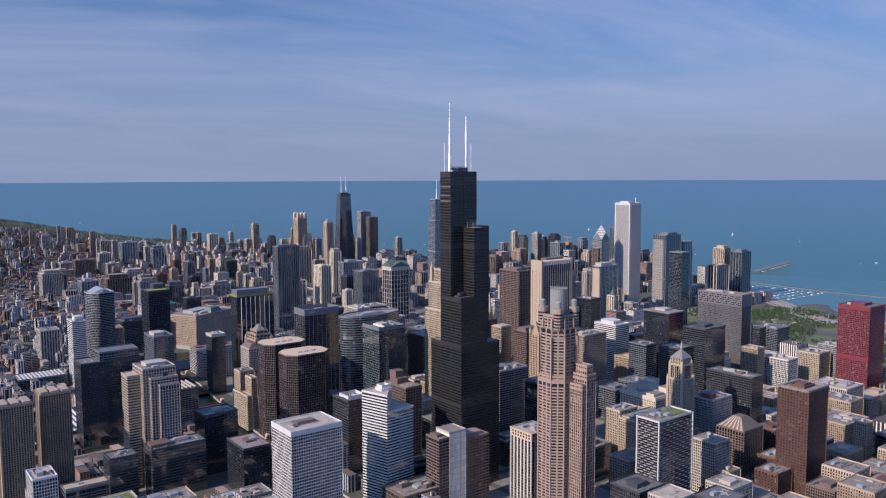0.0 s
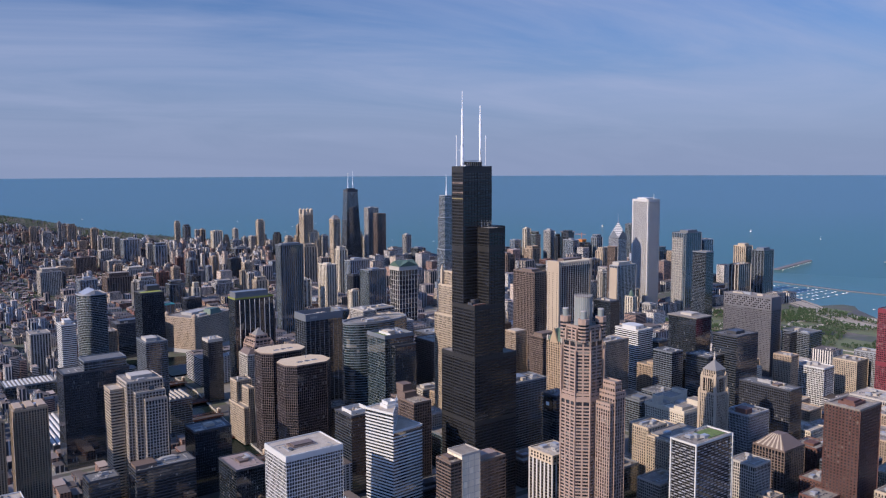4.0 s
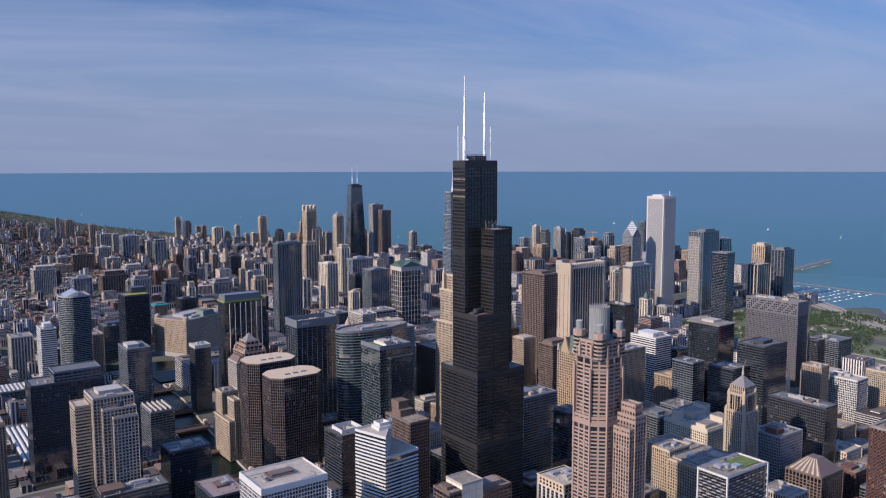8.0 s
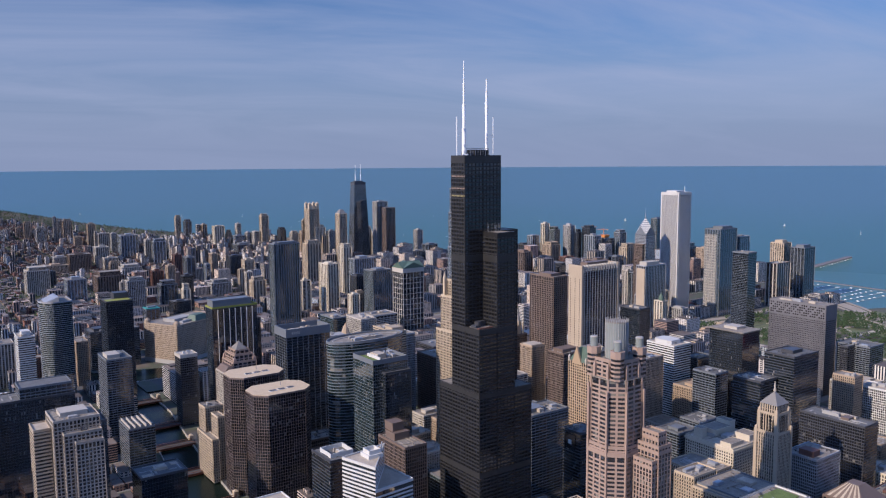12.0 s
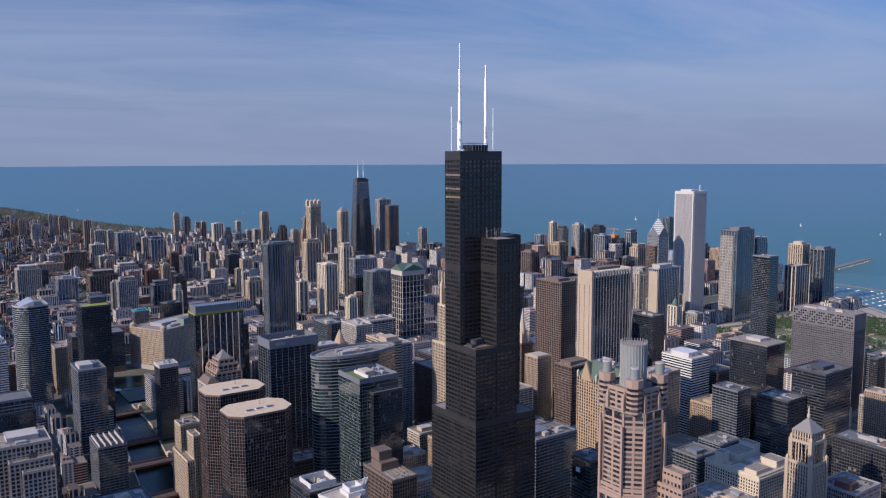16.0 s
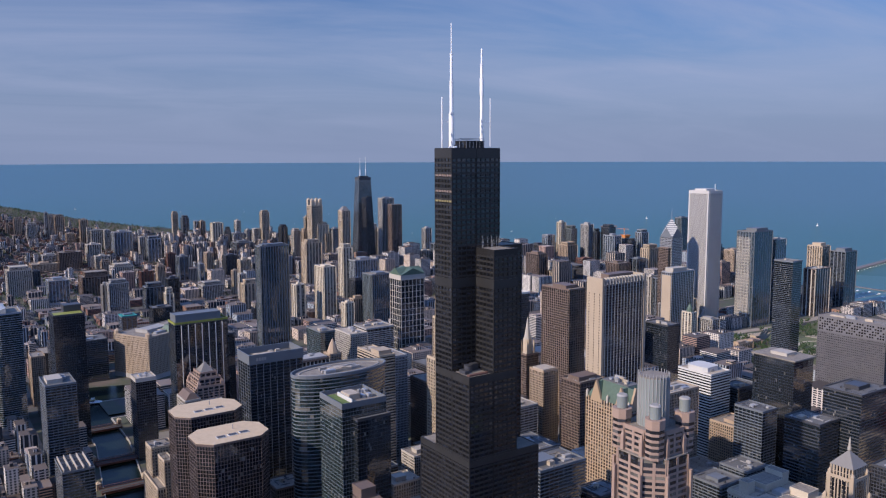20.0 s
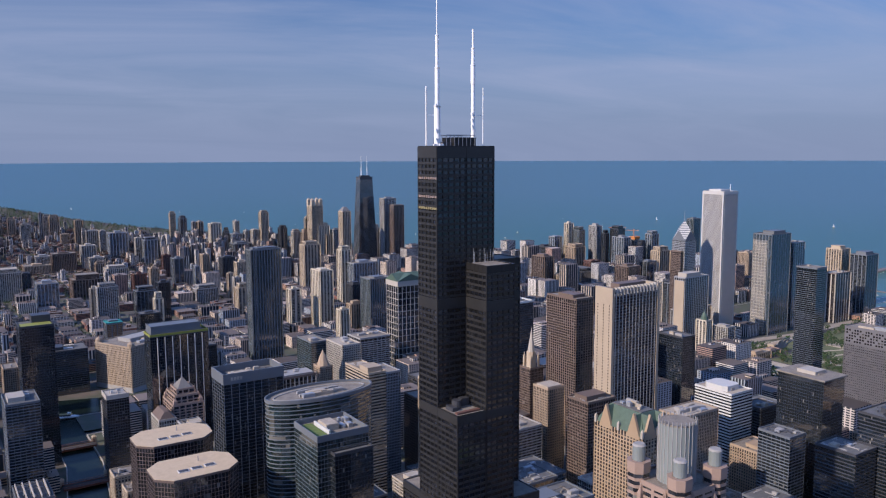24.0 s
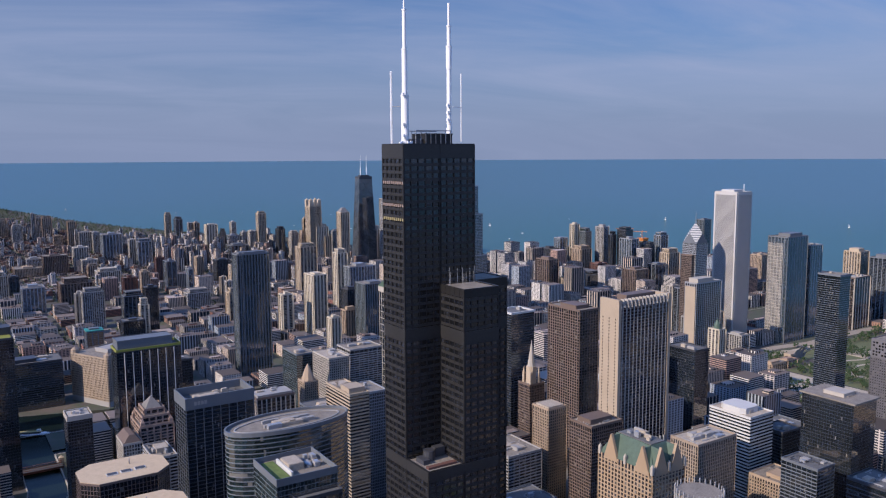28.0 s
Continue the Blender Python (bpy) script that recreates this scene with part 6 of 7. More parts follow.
for sx in (-12, 12):
    part("antenna_mast", Geo().cyl(sx, 0, 1.6, 359, 385, 8).cyl(sx, 0, 0.8, 385, 430, 8, 0.3), MAST, t, "white antenna mast")
# lantern tower, park tower and the twin slabs beside it
footprints.append((940, 1000, 2390, 2450))
t = thing("skyscraper", 962, 2400, 0, "buff limestone tower with four corner lanterns", "skyscraper")
shaft(t, rect(46, 46), 0, 240, "buff_punched", False)
for ux, uy in ((0, 0), (34, 0), (0, 34), (34, 34)):
    part("lantern", Geo().prism(rect(12, 12, ux, uy), 240, 262).pyramid(rect(12, 12, ux, uy), 262, 270), BUFF, t)
t = tower(944, 2100, 32, 32, 236, "buff_punched", "buff stone tower with a hipped roof", False, None, 0)
part("hipped_roof", Geo().prism(rect(32, 32), 236, 252, rect(10, 10, 11, 11)), ZINC, t)
tower(1115, 2105, 50, 34, 276, "grey_grid", "grey marble-clad tower with punched windows", False, (0.3, 0.3, 0.4, 0.4, 5), 0)
tower(1118, 2040, 42, 30, 254, "brown_grid", "brown marble-clad tower with dark windows", False, None, 1)
# long train shed with white roof ridges
footprints.append((-416, -374, 545, 735))
t = thing("train_shed", -414, 548, 0, "long train shed with white ridged roofs", "train shed")
part("shed_wall", Geo().quadbox(0, 38, 0, 184, 0, 9), DARK, t)
for k in range(5):
    part("roof_ridge", Geo().prism(rect(5, 184, 0.8 + 7.6 * k, 0), 9, 11.4, rect(2, 184, 2.3 + 7.6 * k, 0)), WARM, t)

# ---------------------------------------------------------------- the northern skyline
def block(x, y, s, h, style, lean=1.0):
    """A distant tower on a square plot; the ones past 3.4 km are drawn together with the ground they stand on."""
    (px, py, pz), k = far(x + s / 2, y + s / 2)
    footprints.append((x - 4, x + s + 4, y - 4, y + s + 4))
    w, d = s * lean, s / lean
    r = random.Random(int(x * 13 + y))
    t = thing("tower", px, py, pz, LABELS[style], "skyscraper" if h > 90 else "building", "northern skyline")
    t.scale = (k, k, k)
    bays = r.choice((1.6, 2.0, 2.4, 3.0))
    shaft(t, rect(w, d, -w / 2, -d / 2), 0, h, style, False, bays=bays)
    kind = r.random()
    if kind < 0.65:
        a, b = w * r.uniform(0.3, 0.6), d * r.uniform(0.3, 0.6)
        part("plant_room", Geo().quadbox(-a / 2, a / 2, -b / 2, b / 2, h, h + r.uniform(3, 8)), STYLES[style][7], t)
    else:
        a, b = w * 0.76, d * 0.76
        shaft(t, rect(a, b, -a / 2, -b / 2), h, h + r.uniform(6, 14), style, False)
    return t


block(135, 4619, 18, 55, "tan_punched", 0.9)
block(172, 4539, 29, 91, "tan_punched", 1.2)
block(178, 4105, 37, 90, "pale_punched", 1.2)
block(288, 4303, 17, 135, "grey_grid", 0.9)
block(306, 4280, 27, 116, "pale_punched", 1.0)
block(323, 4182, 38, 118, "tan_punched", 1.2)
block(324, 3895, 35, 50, "tan_punched", 1.1)
block(357, 3712, 29, 128, "tan_punched", 1.2)
block(354, 3571, 16, 88, "pale_punched", 0.8)
block(372, 3534, 44, 91, "pale_punched", 1.2)
block(406, 3460, 32, 95, "grey_grid", 0.8)
block(411, 3255, 70, 99, "blue_glass", 1.1)
block(243, 2997, 53, 77, "pale_punched", 1.0)
block(118, 2840, 68, 68, "brown_grid", 1.2)
block(73, 2988, 55, 46, "grey_grid", 0.9)
block(441, 2968, 26, 100, "pale_punched", 0.9)
block(459, 2890, 47, 96, "blue_glass", 1.1)
block(230, 2760, 44, 54, "pale_punched", 1.2)
block(227, 2662, 26, 44, "tan_punched", 1.2)
block(230, 2482, 65, 44, "pale_punched", 1.1)
block(773, 3618, 24, 149, "buff_punched", 1.1)
block(787, 3513, 35, 131, "slate_bands", 0.9)
block(822, 3433, 18, 118, "grey_grid", 0.9)
block(843, 3412, 25, 118, "tan_punched", 0.9)
block(761, 2973, 38, 142, "cream_punched", 1.2)
block(398, 2396, 24, 89, "rust_punched", 1.1)
block(385, 2228, 38, 96, "slate_bands", 0.8)
block(498, 2286, 28, 96, "tan_punched", 0.8)
block(280, 2092, 27, 88, "tan_punched", 0.9)
block(240, 2118, 31, 70, "rust_punched", 1.2)
block(447, 2200, 19, 70, "blue_glass", 0.8)
block(-126, 2254, 68, 86, "pale_punched", 1.0)
block(-47, 2393, 32, 62, "dark_glass", 0.8)
block(-37, 2076, 56, 70, "blue_glass", 1.0)
block(55, 1782, 15, 90, "pale_punched", 1.1)
block(70, 1747, 42, 96, "grey_grid", 1.2)
block(173, 1787, 45, 70, "slate_bands", 1.1)
block(224, 1765, 27, 50, "pale_punched", 1.1)
block(74, 2155, 78, 61, "brown_grid", 1.1)
block(364, 1877, 54, 45, "grey_grid", 1.2)
block(19, 2840, 82, 29, "tan_punched", 1.1)
block(848, 3062, 21, 101, "tan_punched", 0.9)
block(833, 2917, 42, 98, "blue_glass", 1.0)
block(871, 3000, 24, 146, "pale_punched", 0.8)
block(885, 2913, 24, 109, "grey_grid", 0.8)
block(866, 2773, 27, 125, "pale_punched", 0.9)
block(897, 2749, 29, 197, "buff_punched", 1.1)
block(923, 2616, 29, 141, "dark_glass", 0.9)
block(918, 2477, 28, 137, "pale_punched", 1.0)
block(542, 2194, 40, 92, "dark_glass", 1.1)
block(760, 2696, 71, 78, "slate_bands", 1.0)
block(561, 2105, 34, 84, "buff_punched", 1.1)
block(463, 1904, 14, 81, "buff_punched", 1.2)
block(442, 1789, 19, 85, "pale_punched", 1.1)
block(393, 1607, 34, 84, "buff_punched", 1.2)
block(449, 1396, 26, 104, "cream_punched", 1.0)
block(962, 2459, 14, 190, "buff_punched", 1.2)
block(990, 2395, 40, 161, "cream_punched", 1.2)
block(949, 2449, 35, 132, "tan_punched", 1.1)
block(717, 1905, 46, 150, "buff_punched", 1.2)
block(1016, 2397, 40, 125, "buff_punched", 0.9)
block(1045, 2383, 29, 144, "grey_grid", 1.0)
block(518, 1387, 44, 146, "cream_punched", 0.8)
block(691, 1601, 30, 165, "cream_punched", 1.0)
block(714, 1553, 65, 130, "blue_glass", 1.2)
block(592, 1345, 32, 110, "dark_glass", 0.9)
block(592, 1240, 56, 137, "teal_glass", 1.1)
block(572, 1304, 29, 68, "tan_punched", 1.2)
block(1175, 2299, 26, 150, "pale_punched", 1.2)
block(1205, 2271, 32, 136, "pale_punched", 1.2)
block(1251, 2248, 31, 102, "tan_punched", 0.8)
block(1058, 1986, 48, 49, "slate_bands", 0.9)
block(1212, 1977, 36, 83, "pale_punched", 1.2)
block(1346, 2165, 28, 146, "grey_grid", 1.0)
block(1251, 1942, 44, 109, "slate_bands", 1.0)
block(1213, 1339, 45, 135, "brown_grid", 0.8)
block(1551, 1723, 46, 105, "dark_glass", 0.8)
block(1609, 1729, 34, 138, "blue_glass", 1.1)
block(1652, 1706, 23, 186, "cream_punched", 1.1)
block(1672, 1679, 35, 162, "teal_glass", 0.8)
block(1628, 1645, 49, 106, "tan_punched", 1.0)
block(1710, 1630, 32, 179, "grey_grid", 0.8)
block(1696, 1565, 18, 158, "dark_glass", 1.1)
block(1719, 1530, 36, 175, "dark_glass", 0.9)
block(1709, 1500, 44, 148, "blue_glass", 0.8)
block(1776, 1503, 22, 141, "grey_grid", 1.0)
block(1829, 1470, 33, 156, "blue_glass", 1.1)
block(1590, 1521, 39, 73, "rust_punched", 1.1)
block(1448, 1428, 76, 60, "dark_glass", 0.8)
block(1261, 1326, 19, 78, "buff_punched", 0.8)
block(1776, 1383, 44, 108, "buff_punched", 1.2)
block(1232, 898, 20, 119, "pale_punched", 1.2)
block(1224, 765, 21, 79, "buff_punched", 0.8)
block(1934, 1378, 33, 210, "teal_glass", 1.1)
block(1932, 1227, 43, 113, "slate_bands", 1.2)
block(1901, 1134, 39, 118, "tan_punched", 1.0)
block(1644, 1319, 39, 89, "slate_bands", 1.2)
block(1414, 1189, 51, 106, "brown_grid", 1.0)
block(1202, 1134, 12, 68, "teal_glass", 1.2)
block(1148, 769, 31, 73, "grey_grid", 0.9)
block(1173, 668, 33, 50, "grey_grid", 0.8)
block(192, 1640, 29, 112, "dark_bands", 1.0)
block(149, 1502, 18, 96, "cream_punched", 1.0)
block(94, 1402, 40, 81, "dark_bands", 1.1)
block(393, 1006, 20, 122, "cream_punched", 1.0)
t = block(10, 1350, 32, 78, "slate_bands", 1.0)
part("roof_deck", Geo().quadbox(-17, 17, -17, 17, 79.8, 81.2), AQUA, t, "teal roof membrane")
# tower going up among the far towers: safety netting and two cranes
block(1776, 1470, 20, 128, "dark_glass", 1.0)
net = thing("safety_netting", 1787, 1514, 0, "orange safety netting round unfinished top floors", "netting")
part("net_skirt", Geo().ring(rect(22.4, 22.4, -11.2, -11.2), 1.2, 138, 148, 0.3), ORANGE, net)
part("net_skirt", Geo().ring(rect(22.4, 22.4, -11.2, -11.2), 3.4, 144, 146, 0.3), ORANGE, net)


def crane(x, y, z0, h, turn):
    """A tower crane: lattice mast, long jib, counterweight arm and cab."""
    c = thing("tower_crane", x, y, z0, "orange tower crane over a building site", "crane", "building site cranes")
    c.rotation_euler.z = turn
    for a in (-1, 1):
        for b in (-1, 1):
            part("mast_leg", Geo().quadbox(a - 0.3, a + 0.3, b - 0.3, b + 0.3, 0, h), ORANGE, c)
    g = Geo()
    for k in range(int(h / 4)):
        g.quadbox(-1.2, 1.2, -1.2, 1.2, 4 * k, 4 * k + 0.4)
    part("mast_lacing", g, ORANGE, c, kind="stuff")
    part("jib", Geo().quadbox(-1, 48, -0.8, 0.8, h, h + 1.6), ORANGE, c)
    part("counter_arm", Geo().quadbox(-16, -1, -0.8, 0.8, h, h + 1.2), ORANGE, c)
    part("counterweight", Geo().quadbox(-16, -12, -1.2, 1.2, h - 2.6, h), GREY, c)
    part("cab", Geo().quadbox(1, 3, -2.4, -0.8, h - 2.6, h), WHITE, c)
    part("apex", Geo().pyramid(rect(2.4, 2.4, -1.2, -1.2), h + 1.6, h + 9), ORANGE, c)


crane(1800, 1530, 100, 66, 2.4)
crane(1770, 1560, 100, 76, 2.7)

# ---------------------------------------------------------------- ordinary blocks between the towers
WALLS_A = facade("brick_and_stone_walls", [(0.29, 0.17, 0.12), (0.38, 0.29, 0.21), (0.25, 0.11, 0.08), (0.38, 0.34, 0.30), (0.20, 0.17, 0.16), (0.32, 0.20, 0.14), (0.46, 0.41, 0.34), (0.26, 0.13, 0.095)], (0.03, 0.035, 0.045))
WALLS_B = facade("far_tower_walls", [(0.50, 0.40, 0.32), (0.56, 0.51, 0.46), (0.40, 0.38, 0.37), (0.30, 0.33, 0.37), (0.60, 0.56, 0.51), (0.36, 0.23, 0.18), (0.48, 0.43, 0.40), (0.53, 0.43, 0.34)], (0.030, 0.036, 0.046), 3.6, 6.0)

WALLS_C = facade("mid_rise_walls", [(0.44, 0.35, 0.27), (0.46, 0.40, 0.33), (0.30, 0.20, 0.15), (0.30, 0.27, 0.25), (0.17, 0.19, 0.22), (0.50, 0.44, 0.36), (0.26, 0.14, 0.10), (0.38, 0.29, 0.21)], (0.025, 0.03, 0.04), 3.8, 5.0, single=True)


def clear(x0, x1, y0, y1, gap=3.0):
    return all(x1 + gap < a or x0 - gap > b or y1 + gap < c or y0 - gap > d for a, b, c, d in footprints)


def in_water(x0, x1, y0, y1):
    if x1 > shore(y0) - 25 or x1 > shore(y1) - 25:
        return True
    if y0 < RIVER_N + 12 and x1 > bank(RIVER_W, y0) - 8 and x0 < bank(RIVER_E, y1) + 8:
        return True
    if y1 > RIVER_S - 8 and y0 < RIVER_N + 8 and x1 > -170:
        return True
    if y0 > RIVER_N - 40:
        for (ax, ay), (bx, by) in zip(_bends, _bends[1:]):
            if ay - 30 < (y0 + y1) / 2 < by + 30:
                mx = ax + (bx - ax) * ((y0 + y1) / 2 - ay) / (by - ay)
                if x0 < mx + 75 and x1 > mx - 15:
                    return True
    return False


def in_park(x, y):
    return (x > 985 and y < 600) or (1125 < x < 1660 and y < 698) or (y > 3300 and x > shore(y) - 380)


def storeys(x, y, r):
    """How high people have built here."""
    q = r.random()
    if y < 1000 and x > -120:                      # the old centre
        if 800 < x < 985 and y > -420:
            return r.uniform(36, 80)
        if x > 540 and y < -60:
            return r.uniform(16, 44)
        if x > 960:
            return r.uniform(12, 40) if y > 560 else 0
        return r.uniform(24, 58) if q < 0.75 else r.uniform(58, 90)
    if -520 < x < -235 and 40 < y < 520:            # yards and decks by the tracks
        return r.uniform(6, 14)
    if y < 1000:                                   # west of the river
        return r.uniform(10, 28) if q < 0.75 else r.uniform(28, 55)
    if y < 2000 and x > 900:
        return r.uniform(18, 60) if q < 0.55 else r.uniform(60, 120)
    if y < 1500 and x > -420:                      # lofts north of the river
        return r.uniform(14, 34) if q < 0.8 else r.uniform(34, 62)
    if y < 2000 and x > -420:
        return r.uniform(8, 24) if q < 0.85 else r.uniform(24, 48)
    if y < 2300 and x > 150:
        return r.uniform(10, 34) if q < 0.66 else r.uniform(34, 80)
    if x > shore(y) - 620 and 2000 < y < 3400:
        return r.uniform(14, 40) if q < 0.6 else r.uniform(40, 95)
    if q < 0.9:
        return r.uniform(5, 9) if q < 0.74 else r.uniform(8, 16)
    return r.uniform(16, 48)


rng = random.Random(11)
low, high, mids, singles = Geo(), Geo(), [], 0
STREET_X, STREET_Y = 118, 112
for gy in range(-14, 72):
    for gx in range(-26, 22):
        bx, by = gx * STREET_X + 24, gy * STREET_Y - 6
        dist = math.hypot(bx - CX, by - CY)
        ahead = (bx - CX) * math.sin(radians(38)) + (by - CY) * math.cos(radians(38))
        aside = abs((bx - CX) * math.cos(radians(38)) - (by - CY) * math.sin(radians(38)))
        if ahead < -900 or aside > 900 + ahead * 0.72:
            continue
        dense = by < 2300 and bx > -150
        n = 2 if dense else 3
        cw, cd = (STREET_X - 20) / n, (STREET_Y - 18) / n
        for a in range(n):
            for b in range(n):
                sub = 1 if dense else 2
                for k in range(sub):
                    w = (cw - 1.5) / sub * rng.uniform(0.75, 1.0)
                    d = (cd - 2) * rng.uniform(0.7, 1.0)
                    x0, y0 = bx + a * cw + k * cw / sub, by + b * cd + (0 if dense else rng.uniform(-3, 3))
                    h = storeys(x0, y0, rng)
                    if rng.random() < (0.06 if dense else 0.07) or not h or in_park(x0, y0) or in_water(x0, x0 + w, y0, y0 + d) or not clear(x0, x0 + w, y0, y0 + d):
                        continue
                    if dense and dist < 1300 and h > 26:
                        mids.append((x0, y0, w, d, h))
                        continue
                    (px, py, pz), s = far(x0 + w / 2, y0 + d / 2)
                    g = high if h > 22 else low
                    if h > 24 and dist < 2500 and singles < 290:
                        singles += 1
                        g = Geo()
                    w2, d2, h2 = w * s / 2, d * s / 2, h * s
                    g.quadbox(px - w2, px + w2, py - d2, py + d2, pz - 1, pz + h2)
                    if h > 14 and rng.random() < 0.7:
                        u, v = w2 * rng.uniform(0.2, 0.5), d2 * rng.uniform(0.2, 0.5)
                        ox, oy = px + rng.uniform(-0.4, 0.4) * w2, py + rng.uniform(-0.4, 0.4) * d2
                        g.quadbox(ox - u, ox + u, oy - v, oy + v, pz + h2 - 0.5, pz + h2 + rng.uniform(2, 5) * s)
                    if g is not high and g is not low:
                        ob = new("mid_rise_building", g.mesh("mid_rise_building", WALLS_C))
                        tagged(ob, "mid-rise stone and brick building with rows of windows", "building", "mid-rise blocks")
tagged(new("low_houses", low.mesh("low_houses", WALLS_A)), "low brick and stone houses in street blocks", "houses", kind="stuff")
tagged(new("far_buildings", high.mesh("far_buildings", WALLS_B)), "distant mixed apartment and office blocks", "buildings", kind="stuff")

STONE = ["buff_punched", "cream_punched", "buff_punched", "brown_grid", "tan_punched", "rust_punched", "grey_grid", "sand_ribs"]
SOUTH = ["rust_punched", "brown_grid", "rust_punched", "tan_punched", "slate_bands", "brown_bands", "buff_punched"]
POOL = ["buff_punched", "tan_punched", "grey_grid", "brown_grid", "slate_bands", "dark_bands", "pale_punched", "grey_bands", "rust_punched", "pale_ribs", "dark_grid", "teal_glass"]
for x0, y0, w, d, h in mids:
    st = rng.choice(POOL if y0 > 0 or x0 < 180 else SOUTH if y0 < -200 and x0 < 640 else STONE)
    tower(x0, y0, w, d, h, st, "", False, (0.2, 0.25, 0.4, 0.4, rng.uniform(2.5, 6)) if rng.random() < 0.6 else None, rng.choice((0, 1, 1, 2)), name="office_block")

# ---------------------------------------------------------------- streets, bridges
pave = Geo()
marks = Geo()
for gy in range(-10, 12):
    for gx in range(-8, 10):
        bx, by = gx * STREET_X + 20, gy * STREET_Y - 10
        if in_water(bx, bx + 106, by, by + 100) or bx > 960 or (by > 890 and bx < 420):
            continue
        pave.quadbox(bx, bx + 106, by, by + 100, -0.5, 0.16)
tagged(new("pavement", pave.mesh("pavement", PAVING)), "pale concrete pavements round the street blocks", "pavement", kind="structure")

IRON = material("red_brown_painted_iron", (0.20, 0.075, 0.045), 0.6, 0, 0.15)


def bridge(y, width=18):
    x0, x1 = bank(RIVER_W, y) - 4, bank(RIVER_E, y) + 4
    t = thing("bascule_bridge", x0, y, 0, "red-brown iron bascule bridge across the river", "bridge", "river bridges")
    L = x1 - x0
    part("deck", Geo().quadbox(0, L, 0, width, 1.2, 2.0), ASPHALT, t)
    for yy in (0, width - 0.8):
        part("girder", Geo().quadbox(0, L, yy, yy + 0.8, 0.2, 3.4), IRON, t)
        for k in range(7):
            part("truss_post", Geo().quadbox(L * k / 6 - 0.3, L * k / 6 + 0.3, yy, yy + 0.8, 3.4, 5.6), IRON, t)
        part("top_chord", Geo().quadbox(0, L, yy, yy + 0.8, 5.2, 5.8), IRON, t)
    for xx in (-3, L - 3):
        part("bridge_house", Geo().quadbox(xx, xx + 6, width, width + 6, 0, 9).pyramid(rect(7, 7, xx - 0.5, width - 0.5), 9, 12), BUFF, t)


for y in (-60, 62, 184, 310, 436, 560, 664, 818):
    bridge(y)

# ---------------------------------------------------------------- lakefront park, harbour, piers
park = Geo()
for x0, x1, y0, y1 in ((1010, 1130, -320, 90), (1010, 1130, 110, 330), (1180, 1400, -320, 40), (1180, 1400, 70, 330), (1180, 1400, 360, 560), (1480, 1690, -320, 60), (1480, 1690, 90, 330), (1450, 1720, 360, 540), (1640, 1800, 395, 475), (1180, 1330, 584, 664), (1336, 1440, 566, 640), (1450, 1630, 562, 640)):
    park.quadbox(x0, x1, y0, y1, -0.3, 0.2 + 0.02 * (len(park.v) // 8))
tagged(new("park_lawn", park.mesh("park_lawn", GRASS)), "green park lawns between paths", "lawn", kind="structure")
paths = Geo()
for x0, x1, y0, y1 in ((1136, 1172, -330, 560), (1010, 1690, 338, 352), (1010, 1690, 46, 62), (1700, 1732, -330, 380), (1250, 1262, -300, 560), (1600, 1608, -300, 520), (1020, 1120, 380, 540)):
    paths.quadbox(x0, x1, y0, y1, -0.3, 0.5 + 0.02 * (len(paths.v) // 8))
for x0, y0, L, bend, lean in ((1280, 470, 330, 16, 0.25), (1300, 520, 260, 12, 0.1), (1270, 430, 380, 20, -0.12), (1480, 380, 200, 18, 0.5), (1200, 500, 150, 10, -0.3), (1300, 655, 130, 6, -0.28)):
    row = [(x0 + L * k / 14, y0 + bend * math.sin(k * 0.9) + lean * L * k / 14) for k in range(15)]
    for (ax, ay), (bx, by) in zip(row, row[1:]):      # winding walks
        paths.prism([(ax, ay - 3), (bx, by - 3), (bx, by + 3), (ax, ay + 3)], -0.2, 0.94 + 0.012 * (len(paths.v) // 8 % 6))
paths.quadbox(1400, 1470, 525, 566, -0.3, 1.1)
paths.quadbox(1136, 1440, 641, 653, -0.3, 0.62)
tagged(new("path", paths.mesh("path", SAND)), "sandy paths and plazas in the park", "path", kind="structure")
road = Geo()
lane = [(1500, -900), (1545, -100), (1600, 233), (1690, 420), (1790, 530), (1865, 640), (1890, 760), (1880, 880), (1900, 1120), (1860, 1420), (1760, 1560), (1700, 2000), (1560, 2200), (1240, 2400)]
for (ax, ay), (bx, by) in zip(lane, lane[1:]):
    road.prism([(ax - 22, ay), (ax + 22, ay), (bx + 22, by), (bx - 22, by)], -0.2, 0.72 + 0.01 * (len(road.v) // 8 % 2))
for (ax, ay), (bx, by) in zip(lane[2:6], lane[3:7]):    # slip roads beside the bend
    road.prism([(ax + 30, ay), (ax + 44, ay), (bx + 46, by), (bx + 32, by)], -0.2, 0.70)
    road.prism([(ax - 46, ay), (ax - 33, ay), (bx - 32, by), (bx - 45, by)], -0.2, 0.69)
for ax, ay, bx, by in ((1136, 676, 1330, 672), (1330, 672, 1430, 654), (1430, 654, 1510, 656), (1510, 656, 1660, 660), (1660, 660, 1830, 650), (960, 545, 1180, 560)):
    road.prism([(ax, ay), (bx, by), (bx, by + 24), (ax, ay + 24)], -0.2, 0.8 + 0.02 * (len(road.v) // 8 % 5))
tagged(new("road", road.mesh("road", CONCRETE)), "pale concrete lakeside drive curving along the shore", "road", kind="structure")


